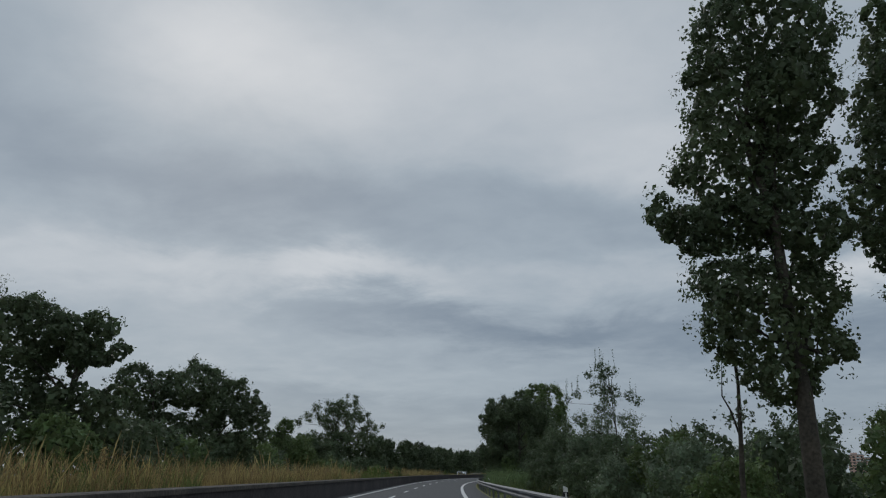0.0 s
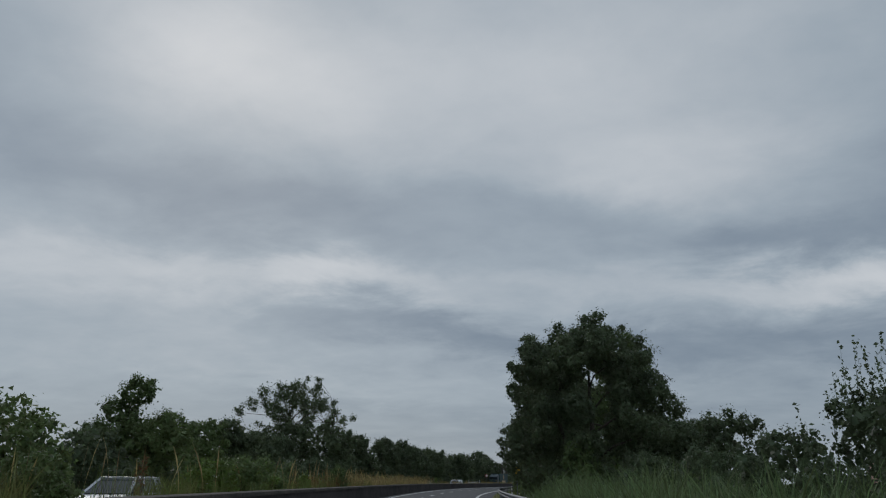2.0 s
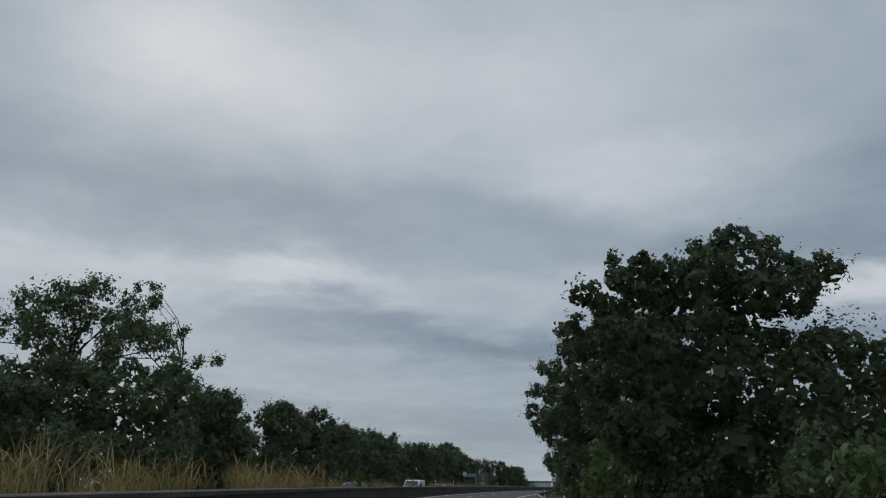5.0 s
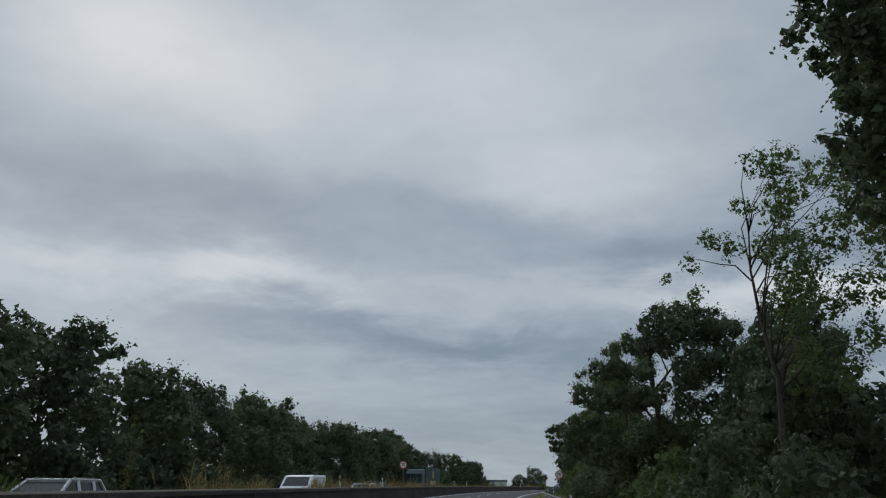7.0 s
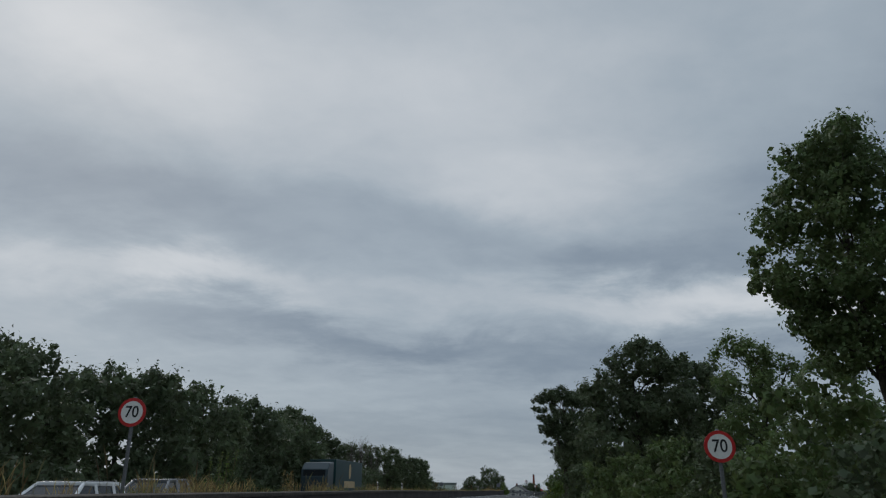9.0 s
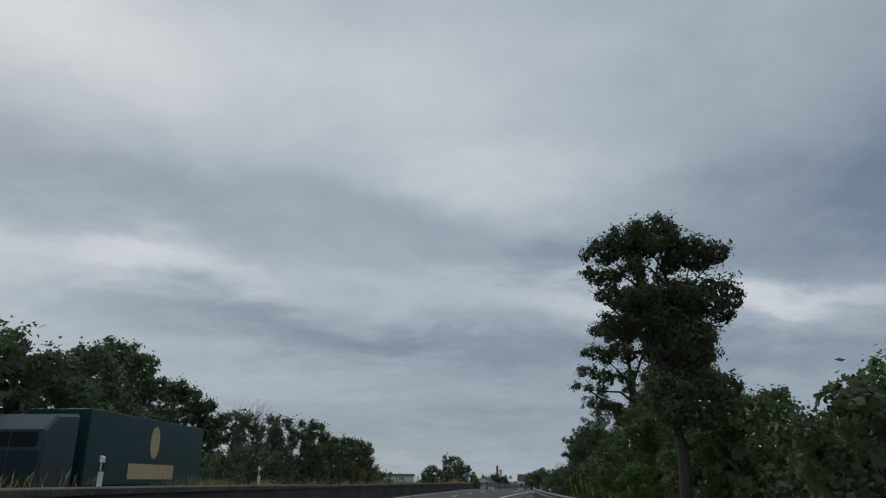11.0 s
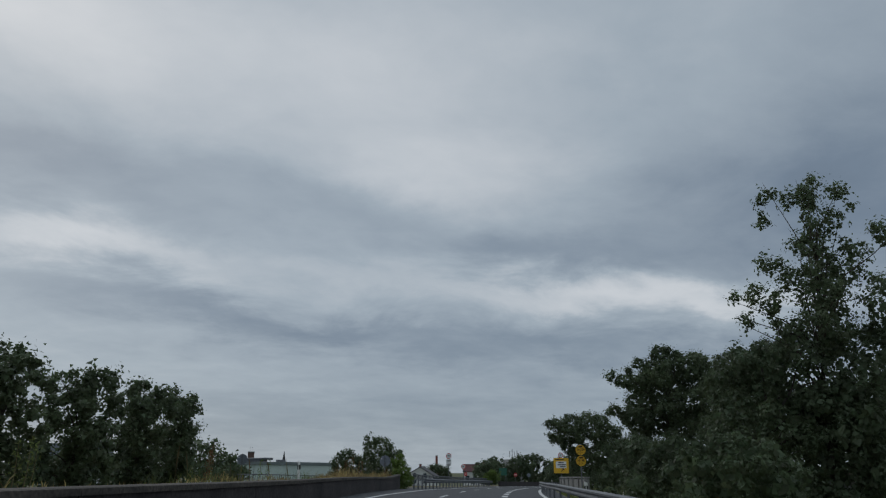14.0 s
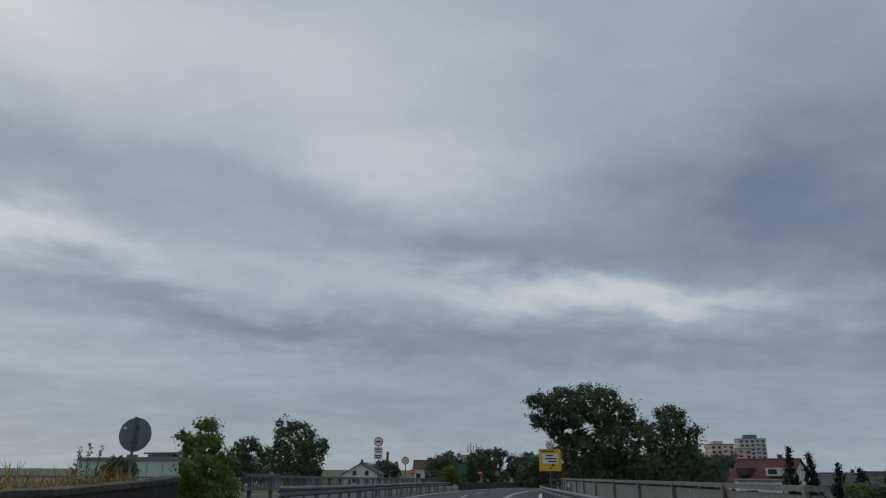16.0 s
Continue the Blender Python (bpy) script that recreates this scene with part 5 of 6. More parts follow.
for s, lat, h, w, mat in [(57.0, -7.2, 1.7, 2.0, MAPLE), (64.8, -6.7, 1.8, 2.2, FRESH), (67.4, -6.5, 2.0, 2.4, MAPLE), (69.8, -6.8, 1.9, 2.2, FRESH), (73.5, -7.0, 1.5, 1.6, MAPLE), (77.5, -6.6, 1.5, 0.8, FRESH), (86.2, -6.6, 2.15, 1.9, MAPLE)]:
    plant_tree(s, lat, h, w, 0.6, "leafy green shrub growing on the median behind the wall", "mound", mat, 20, 6500, 0.085, 0.7, 0.25, 0.03, BARK, 6, name="shrub", category="shrub", group="shrubs on the median", rods=6, rod=0.35, core=0.6)
plant_tree(152.5, -7.1, 2.0, 0.62, 0.75, "slim bright green sapling growing out of the median", "tall", FRESH, 14, 2200, 0.07, 0.8, 0.2, 0.02, BARK, 8, name="sapling", category="tree")
plant_tree(394.0, -5.6, 1.6, 3.0, 0.0, "bright green shrub at the end of the bridge railing", "mound", FRESH, 16, 2600, 0.12, 0.8, 0.16, 0.03, BARK, 6, name="shrub", category="shrub")


# ---- grasses and weeds ----
def blades(name, places, heights, width, bend, mat, rng, label, heads=0.0, category="grass"):
    """One mesh of many bent blades, some with a seed head."""
    n = len(places)
    a = rng.uniform(0, 2 * np.pi, n)
    lean = np.stack([np.cos(a), np.sin(a), 0 * a], 1) * (heights * bend * rng.uniform(0.1, 1.0, n))[:, None]
    b = rng.uniform(0, 2 * np.pi, n)
    side = np.stack([np.cos(b), np.sin(b), 0 * b], 1)
    up = np.array([0, 0, 1.0])
    rows = []
    for f, wd in ((0.0, 1.0), (0.4, 0.85), (0.75, 0.6), (1.0, 0.08)):
        c = places + up * (heights * f * (1 - 0.15 * bend * f))[:, None] + lean * f**2
        grow = 1.0 + (heads * 3.0 if f == 0.75 else 0.0)
        rows += [c - side * width * wd * grow / 2, c + side * width * wd * grow / 2]
    v = np.stack(rows, 1).astype(np.float32)
    base = np.arange(n)[:, None] * 8
    quads = np.concatenate([base + np.array(q) for q in ((0, 1, 3, 2), (2, 3, 5, 4), (4, 5, 7, 6))], 1).reshape(-1).astype(np.int32)
    me = bpy.data.meshes.new(name)
    me.vertices.add(8 * n)
    me.vertices.foreach_set("co", v.ravel())
    me.loops.add(12 * n)
    me.loops.foreach_set("vertex_index", quads)
    me.polygons.add(3 * n)
    me.polygons.foreach_set("loop_start", np.arange(0, 12 * n, 4, dtype=np.int32))
    me.polygons.foreach_set("loop_total", np.full(3 * n, 4, dtype=np.int32))
    me.materials.append(mat)
    me.update()
    me.validate()
    ob = new(name, me)
    return tagged(ob, label, category, kind="stuff")


def strip(rng, n, s0, s1, lo, hi, up, patch=0.0, period=9.0, phase=0.0):
    """Places on a strip beside the road, thinned into patches."""
    s = rng.uniform(s0, s1, n)
    if patch:
        keep = (np.sin(s / period * 2 * np.pi + phase) + 0.6 * np.sin(s / period * 5.1 + 1 + phase) + rng.normal(0, 0.35, n)) > patch
        s = s[keep]
    h = np.interp(s, LINE_S, LINE_H)
    x, y = np.interp(s, LINE_S, LINE_X), np.interp(s, LINE_S, LINE_Y)
    lo_, hi_ = np.array([lo(v) for v in s]), np.array([hi(v) for v in s])
    lat = lo_ + (hi_ - lo_) * rng.uniform(0, 1, len(s))
    return np.stack([x + lat * np.cos(h), y + lat * np.sin(h), [up + level(a, b) for a, b in zip(s, lat)]], 1), s


def tufts(rng, count, blades_each, s0, s1, lo, hi, up, tall, low, patch=None, spread=0.14):
    """Tufts of grass on a strip beside the road, each of its own height; low, tall: blade heights."""
    cs = rng.uniform(s0, s1, count)
    if patch:
        period, phase, limit = patch
        wave = np.sin(cs / period * 2 * np.pi + phase) + 0.6 * np.sin(cs / period * 5.1 + 1 + phase) + rng.normal(0, 0.45, count)
        cs = cs[wave > limit]
    cu = rng.uniform(0, 1, len(cs))
    grown = rng.uniform(0.35, 1.0, len(cs)) ** 1.3
    own = rng.choice(len(cs), len(cs) * blades_each)
    s = cs[own] + rng.normal(0, spread, len(own))
    h = np.interp(s, LINE_S, LINE_H)
    x, y = np.interp(s, LINE_S, LINE_X), np.interp(s, LINE_S, LINE_Y)
    lo_, hi_ = np.array([lo(v) for v in s]), np.array([hi(v) for v in s])
    lat = np.clip(lo_ + (hi_ - lo_) * cu[own] + rng.normal(0, spread, len(own)), lo_, hi_)
    p = np.stack([x + lat * np.cos(h), y + lat * np.sin(h), [up + level(a, b) for a, b in zip(s, lat)]], 1)
    return p, (low + (tall - low) * grown[own]) * rng.uniform(0.45, 1.0, len(own)), s


rng = np.random.default_rng(8)
back_edge, front_edge = (lambda s: -7.7), (lambda s: wall_lat(s) - 0.34)
near_edge = lambda s: wall_lat(s) - 1.0  # noqa: E731
# thick tall dry grass where the ride begins, thinner later
p, h, s = tufts(rng, 480, 26, -5, 52, back_edge, front_edge, 0.60, 1.15, 0.3, (9.0, 0.0, -1.1))
blades("dry_grass", p, h * np.interp(s, [0, 40, 75], [0.95, 1.0, 0.9]), 0.010, 0.5, STRAW, rng, "tall dry yellow grass on the raised median", 0.5)
p, h, s = tufts(rng, 340, 22, -5, 95, back_edge, front_edge, 0.60, 0.95, 0.3, (13.0, 1.5, -0.3))
blades("green_grass", p, h, 0.013, 0.6, GREEN_BLADE, rng, "green grass tufts among dry grass on the median")
p, s = strip(rng, 340, -5, 140, back_edge, front_edge, 0.60)
blades("seed_stalks", p, rng.uniform(0.8, 1.45, len(p)), 0.011, 0.35, STRAW, rng, "thin dry seed stalks standing above the grass", 1.3)
p, h, s = tufts(rng, 300, 20, 86, 140, back_edge, front_edge, 0.60, 1.5, 0.25, (11.0, 0.0, -0.4))
blades("dry_grass", p, h, 0.010, 1.0, STRAW, rng, "tall dry grass in loose tufts on the raised median", 0.5)
p, h, s = tufts(rng, 80, 14, 79, 90, back_edge, near_edge, 0.60, 0.95, 0.25)
blades("brown_stalks", p, h, 0.008, 0.3, RUST, rng, "rust-brown dried stalks on the raised median", 0.8)
p, h, s = tufts(rng, 260, 14, 60, 140, back_edge, near_edge, 0.60, 1.25, 0.3, (7.0, 2.0, -0.2))
blades("green_grass", p, h, 0.012, 0.9, GREEN_BLADE, rng, "arching green weeds and grass on the median")
p, h, s = tufts(rng, 620, 18, 140, 340, back_edge, front_edge, 0.60, 0.85, 0.14, (14.0, 0.0, -0.1))
blades("dry_grass", p, h * np.interp(s, [140, 240, 256, 318, 324], [1.0, 1.0, 0.6, 0.6, 1.0]), 0.011, 0.6, STRAW, rng, "patchy dry yellow grass on the raised median", 0.5)
p, h, s = tufts(rng, 420, 18, 140, 340, back_edge, front_edge, 0.60, 0.70, 0.12, (11.0, 2.0, 0.2))
blades("green_grass", p, h, 0.013, 0.7, GREEN_BLADE, rng, "patchy green grass on the raised median")
p, s = strip(rng, 220, 140, 330, back_edge, front_edge, 0.60, 0.2, 17.0)
blades("seed_stalks", p, rng.uniform(0.6, 1.2, len(p)), 0.011, 0.4, WEED, rng, "thin brown seed stalks standing above the grass", 1.5)
p, s = strip(rng, 8000, -5, 340, back_edge, front_edge, 0.60)
blades("dry_grass", p, rng.uniform(0.05, 0.16, len(p)), 0.012, 0.9, STRAW, rng, "short dry turf on the raised median")
p, h, s = tufts(rng, 230, 30, 322, 341, back_edge, front_edge, 0.60, 0.5, 0.12)
blades("dry_grass", p, h, 0.009, 0.9, STRAW, rng, "tangled dry yellow grass at the end of the median", 0.5)
p, s = strip(rng, 4000, 0, 345, lambda s: -20.5, lambda s: -17.2, 0.05, -0.2, 23.0)
blades("dry_grass", p, rng.uniform(0.3, 0.9, len(p)), 0.022, 0.5, STRAW, rng, "dry grass on the verge of the opposite carriageway", 0.5)
p, s = strip(rng, 10000, -5, 345, lambda s: right_line(s) + 1.5, lambda s: rail_lat(s) + 1.6, -0.05)
blades("green_grass", p, rng.uniform(0.08, 0.34, len(p)), 0.013, 0.7, GREEN_BLADE, rng, "short green grass along the guardrail")
p, h, s = tufts(rng, 520, 18, 52, 84, lambda s: rail_lat(s) + 0.9, lambda s: rail_lat(s) + 5.2, -0.15, 2.5, 1.0, None, 0.22)
blades("reeds", p, h * np.interp(s, [52, 58, 76, 84], [0.8, 1.0, 0.85, 0.6]), 0.034, 0.6, REED, rng, "tall green reeds crowding the verge", 0.0, "reeds")
p, s = strip(rng, 2600, 30, 330, lambda s: rail_lat(s) + 0.7, lambda s: rail_lat(s) + 3.0, -0.15, 0.2, 21.0)
blades("tall_grass", p, rng.uniform(0.6, 1.3, len(p)), 0.016, 0.6, GREEN_BLADE, rng, "tall green grass behind the guardrail", 0.3)


# ---- weeds standing out of the grass ----
def weed(s, lat, h, label, leaf_mat=None, lean=(0.0, 0.0), up=0.6, leaves=70, size=0.07, head=None, stems=1, spread=0.15):
    """Upright stalks with leaves along them and, where given, a flowering spike."""
    SEED[0] += 1
    r = np.random.default_rng(SEED[0])
    w = thing("weed", Matrix.Translation(at(s, lat, up)), label, "weed", "weeds on the median and verge")
    for k in range(stems):
        hh = h * r.uniform(0.75, 1.0) if k else h
        foot = Vector((r.normal(0, spread), r.normal(0, spread), 0))
        tip = foot + Vector((lean[0] * hh + r.normal(0, 0.06) * hh, lean[1] * hh, hh))
        part("stem", tube([foot - Vector((0, 0, 0.1)), foot.lerp(tip, 0.4) + Vector((0.02 * hh, 0, 0)), foot.lerp(tip, 0.75), tip], [0.011, 0.009, 0.006, 0.002], 5), WEED, w)
        u = r.uniform(0.15, 0.97, leaves)
        base = np.array([list(foot.lerp(tip, v)) for v in u])
        out = unit(r, leaves) * np.array([1, 1, 0.3])
        reach = (0.03 + 0.13 * (1 - u) * (h > 0.5))[:, None]
        part("leaves", leaf_cloud("leaves", base + out * reach, size, out, r, leaf_mat or GREEN_BLADE, 0.2, 0.4), leaf_mat or GREEN_BLADE, w)
        if head:
            v = r.uniform(0.62, 1.0, 90)
            c = np.array([list(foot.lerp(tip, t)) for t in v]) + r.normal(0, 0.018, (90, 3))
            tagged(part("flower_spike", leaf_cloud("flower_spike", c, 0.035, unit(r, 90), r, head, 0, 0.9), head, w), kind="stuff")


G, D = "green upright weed growing out of the median", "dry brown weed stalk on the median"
for s, lat, h, mat, n in [(7, -6.2, 1.05, GREEN_BLADE, 3), (9.5, -6.8, 1.0, STRAW, 3), (11.5, -5.9, 0.9, GREEN_BLADE, 2), (14, -6.6, 1.0, STRAW, 3), (17, -6.2, 0.95, GREEN_BLADE, 3), (30, -6.5, 1.25, GREEN_BLADE, 3), (33.5, -6.8, 1.2, STRAW, 2),
                          (45, -6.0, 1.0, GREEN_BLADE, 3), (53, -6.8, 1.1, GREEN_BLADE, 3), (60, -6.6, 1.0, RUST, 3), (79, -6.2, 1.0, GREEN_BLADE, 3), (88, -6.8, 1.1, STRAW, 3), (94, -6.5, 1.3, STRAW, 2),
                          (143, -7.2, 1.5, STRAW, 4), (147, -7.0, 1.05, STRAW, 5), (151, -7.2, 1.1, GREEN_BLADE, 2), (157, -7.2, 1.0, GREEN_BLADE, 4), (167, -7.3, 1.75, GREEN_BLADE, 2), (172, -7.0, 0.9, STRAW, 4), (187, -7.2, 1.0, GREEN_BLADE, 4),
                          (194, -7.2, 0.9, GREEN_BLADE, 3), (203, -7.2, 1.0, STRAW, 4), (214.5, -7.2, 1.4, FRESH, 6), (222, -7.2, 1.0, STRAW, 5), (262, -7.0, 0.7, GREEN_BLADE, 4), (270, -7.1, 1.0, GREEN_BLADE, 3), (278, -7.2, 1.15, RUST, 6), (284, -7.0, 0.9, GREEN_BLADE, 4),
                          (292, -7.0, 1.0, RUST, 5), (301, -7.0, 0.9, GREEN_BLADE, 3), (309, -7.2, 1.1, RUST, 3), (314, -7.2, 0.8, FRESH, 2), (327.5, -7.3, 1.25, RUST, 5), (329, -7.4, 1.35, DARK, 6), (330.2, -7.2, 1.1, RUST, 4), (334.2, -7.3, 1.15, DARK, 6), (337.6, -7.1, 0.95, DARK, 4), (339.2, -7.3, 0.8, RUST, 4)]:
    weed(s, lat, h, D if mat in (STRAW, RUST) else G, mat, (0.08, 0), 0.6, 60, 0.06, None, n, 0.18)
M = "tall weed with a spike of yellow flowers by the guardrail"
for s, lat, h, lean in [(274.0, 5.4, 1.65, -0.25), (274.6, 5.7, 1.25, -0.2), (275.0, 6.0, 1.85, -0.15), (275.8, 6.4, 1.6, -0.2), (276.4, 6.7, 1.2, -0.1)]:
    weed(s, lat, h, M, FRESH, (lean, 0), -0.1, 60, 0.11, YELLOW_FLOWER, 1, 0.02)
for s, lat in [(146.0, 6.0), (147.0, 6.3), (147.6, 5.7)]:
    weed(s, lat, 0.75, "low weed with yellow flowers by the guardrail", FRESH, (0, 0), -0.1, 50, 0.08, YELLOW_FLOWER, 3, 0.25)
for s, lat in [(84, 4.0), (88, 4.2), (99, 4.4), (315.5, 4.9), (317, 5.3), (319, 5.0), (321, 4.6)]:
    weed(s, lat, 0.75, "weed with small white flowers by the guardrail", GREEN_BLADE, (0, 0), -0.1, 30, 0.05, WHITE_FLOWER, 5, 0.35)


# ---- delineator posts ----
def delineator_mesh():
    bm = bmesh.new()
    rings = []
    for z, wd in ((-0.2, 0.06), (0.93, 0.06), (1.0, 0.06)):
        cut = 0.035 if z > 0.99 else 0.0
        ring = [(-wd, -0.045, z), (-wd * 0.55, -0.06, z), (wd * 0.55, -0.06, z - cut), (wd, -0.045, z - cut * 1.4), (wd * 0.4, 0.05, z - cut), (-wd * 0.4, 0.05, z)]
        rings.append([bm.verts.new(p) for p in ring])
    for a, b in zip(rings, rings[1:]):
        for j in range(6):
            bm.faces.new((a[j], a[(j + 1) % 6], b[(j + 1) % 6], b[j]))
    bm.faces.new(rings[0][::-1])
    bm.faces.new(rings[-1])
    return bm


first = None
for s, lat in [(-24, 3.3), (19.2, 3.3), (61.5, 3.6), (104.3, 4.2), (145.0, 4.3), (188.0, 4.3), (231.0, 4.4), (275.0, 4.1), (318.5, 4.1), (362, 4.2), (405, 4.0)]:
    if first is None:
        first = thing("delineator_post", facing(s, lat, -0.05), "white plastic delineator post with a black band and reflector", "road post", "delineator posts along the guardrail")
        part("body", delineator_mesh(), WHITE, first)
        part("band", box((0.126, 0.114, 0.20), (0, -0.005, 0.75), 0.006, Matrix.Translation((0, 0, 0)) @ Matrix.Shear("XZ", 4, (0, 0))), BLACK, first, "slanting black band")
        part("reflector", box((0.045, 0.008, 0.17), (0, -0.066, 0.75), 0.002), LAMP, first, "pale reflector")
    else:
        copy_thing(first, facing(s, lat, -0.05))
for s in (193, 206, 262, 300, 322, 250):
    copy_thing(first, facing(s, -8.2, 0.42))


# ---- signs ----
def sign_post(t, low, high, x=0.0, radius=0.038):
    part("post", tube([(x, 0.06, low), (x, 0.06, high)], radius, 10), POST_STEEL, t)
    part("cap", tube([(x, 0.06, high + 0.001), (x, 0.06, high + 0.03)], [radius * 1.05, radius * 0.7], 10), POST_STEEL, t)


def plate_round(t, z, dia, rim, face, inner=0.80, y=0.0):
    m = Matrix.Translation((0, y, z))
    p = part("plate", disc(dia / 2, 0.012, m, 40), rim, t)
    part("backing", disc(dia / 2 - 0.004, 0.006, m @ Matrix.Translation((0, 0.010, 0)), 40), SIGN_BACK, p)
    if face:
        part("face", disc(dia / 2 * inner, 0.004, m @ Matrix.Translation((0, -0.008, 0)), 40), face, p)
    return p


def put_text(p, body, size, z, x=0.0, mat=None, squeeze=0.9, y=-0.012):
    o = part("lettering", text_mesh(body, size, mat or BLACK, 0.001, squeeze), None, p)
    o.matrix_local = Matrix.Translation((x, y, z))


def speed_sign(m, number, z, dia, low, label):
    t = thing("speed_limit_sign", m, label, "traffic sign")
    sign_post(t, low, z + dia * 0.5)
    p = plate_round(t, z, dia, RED, SIGN_WHITE, 0.78)
    put_text(p, number, dia * 0.56, z)
    return t


def absolute(x, y, turn=None):
    """A pose at a place of the plan, at height 0, that looks along the road there."""
    s, lat = near_line(np.array([x]), np.array([y]))
    h = float(np.interp(s[0], LINE_S, LINE_H)) if turn is None else radians(turn)
    return Matrix.Translation((x, y, 0)) @ Matrix.Rotation(h, 4, "Z")


speed_sign(absolute(25.4, 204.9), "70", 1.95, 0.60, -0.6, "round red-rimmed speed limit sign reading 70 on a post")
t = speed_sign(absolute(13.96, 208.6), "70", 2.71, 0.60, 0.6, "round red-rimmed speed limit sign reading 70 by the median")


def load_plate(t, z, dia, left, right):
    """A yellow bridge load sign with two weights."""
    p = plate_round(t, z, dia, BLACK, YELLOW, 0.965)
    r = dia / 2
    part("bar", box((r * 1.75, 0.003, 0.012), (0, -0.012, z + r * 0.42)), BLACK, p)
    part("bar", box((0.012, 0.003, r * 1.3), (0, -0.012, z - r * 0.24)), BLACK, p)
    part("vehicle_symbol", box((r * 0.75, 0.003, r * 0.24), (0, -0.012, z + r * 0.64), 0.0), BLACK, p)
    put_text(p, left, r * 0.58, z + r * 0.08, -r * 0.44, squeeze=0.85)
    put_text(p, right, r * 0.58, z + r * 0.08, r * 0.44, squeeze=0.85)
    for x, way in ((-r * 0.52, -1), (-r * 0.26, 1), (r * 0.30, 1)):
        bm = box((r * 0.05, 0.003, r * 0.30), (x, -0.012, z - r * 0.50))
        tip = z - r * 0.50 + way * r * 0.24
        v = [bm.verts.new(q) for q in ((x - r * 0.10, -0.012, tip - way * r * 0.14), (x + r * 0.10, -0.012, tip - way * r * 0.14), (x, -0.012, tip))]
        bm.faces.new(v)
        part("arrow", bm, BLACK, p)


t = thing("bridge_load_sign", absolute(7.5, 101.8), "round yellow bridge load sign with black figures on a thin post", "traffic sign", "bridge load signs")
sign_post(t, -0.6, 2.32)
load_plate(t, 2.11, 0.52, "50", "90")
t = thing("bridge_load_sign", absolute(67.4, 320.2), "two round yellow bridge load signs on one thin post", "traffic sign", "bridge load signs")
sign_post(t, -1.2, 2.66)
load_plate(t, 2.40, 0.58, "50", "100")
load_plate(t, 1.80, 0.58, "50", "90")

# yellow direction sign with its speed limit on top
t = thing("direction_sign", absolute(99.8, 379.7, -33), "square yellow direction sign with white panel and black arrow", "traffic sign")
sign_post(t, -3.4, 1.1, 0.0, 0.07)
p = part("board", box((2.2, 0.03, 2.15), (0, 0, 2.15), 0.01), YELLOW, t)
part("border", box((2.24, 0.02, 2.19), (0, 0.01, 2.15), 0.01), BLACK, p)
part("panel", box((1.55, 0.004, 0.95), (0, -0.019, 2.28)), SIGN_WHITE, p)
for z, wd, x in ((3.02, 1.3, -0.2), (2.58, 0.75, 0.0), (2.28, 1.2, 0.1), (2.0, 0.9, 0.25)):
    part("text_bar", box((wd, 0.004, 0.13), (x, -0.026, z)), BLACK, p)
part("arrow", box((0.10, 0.004, 0.55), (0, 0, 0), 0.0, Matrix.Translation((0.12, -0.022, 1.46)) @ Matrix.Rotation(radians(45), 4, "Y")), BLACK, p)
bm = bmesh.new()
bm.faces.new([bm.verts.new(q) for q in ((0.42, -0.024, 1.76), (0.42, -0.024, 1.46), (0.12, -0.024, 1.76))])
part("arrow_head", bm, BLACK, p)
q = plate_round(t, 3.62, 0.75, RED, SIGN_WHITE, 0.78, -0.01)
put_text(q, "50", 0.40, 3.62, y=-0.022)

# lorry ban with two plates, and a limit sign beyond it
t = thing("lorry_ban_sign", absolute(75.5, 362.7), "round red-rimmed lorry ban sign above two white plates", "traffic sign")
sign_post(t, -1.2, 3.25)
p = plate_round(t, 2.94, 0.62, RED, SIGN_WHITE, 0.80)
part("lorry_symbol", box((0.26, 0.003, 0.11), (-0.03, -0.012, 2.96)), BLACK, p)
part("lorry_cab_symbol", box((0.09, 0.003, 0.08), (0.16, -0.012, 2.945)), BLACK, p)
for z, hgt in ((2.38, 0.42), (1.98, 0.30)):
    p = part("plate", box((0.60, 0.012, hgt), (0, 0, z), 0.004), SIGN_WHITE, t)
    part("text_bar", box((0.42, 0.003, 0.07), (0, -0.009, z + hgt * 0.2)), BLACK, p)
    part("text_bar", box((0.36, 0.003, 0.06), (0, -0.009, z - hgt * 0.2)), BLACK, p)
speed_sign(absolute(80.7, 371.1), "50", 1.84, 0.60, -1.3, "round red-rimmed speed limit sign reading 50 beyond the bridge")


def back_sign(x, y, z, dia, low, label):
    t = thing("round_sign_back", absolute(x, y), label, "traffic sign", "round signs seen from behind")
    part("post", tube([(0, -0.05, low), (0, -0.05, z + dia * 0.52)], 0.035, 10), POST_STEEL, t)
    p = part("plate", disc(dia / 2, 0.02, Matrix.Translation((0, 0, z)), 40), SIGN_BACK, t)
    part("clamp", box((0.20, 0.03, 0.05), (0, -0.025, z + dia * 0.22), 0.004), POST_STEEL, p)
    part("clamp", box((0.20, 0.03, 0.05), (0, -0.025, z - dia * 0.22), 0.004), POST_STEEL, p)
    part("sticker", box((0.07, 0.003, 0.05), (-dia * 0.33, -0.012, z + dia * 0.2)), SIGN_WHITE, p)


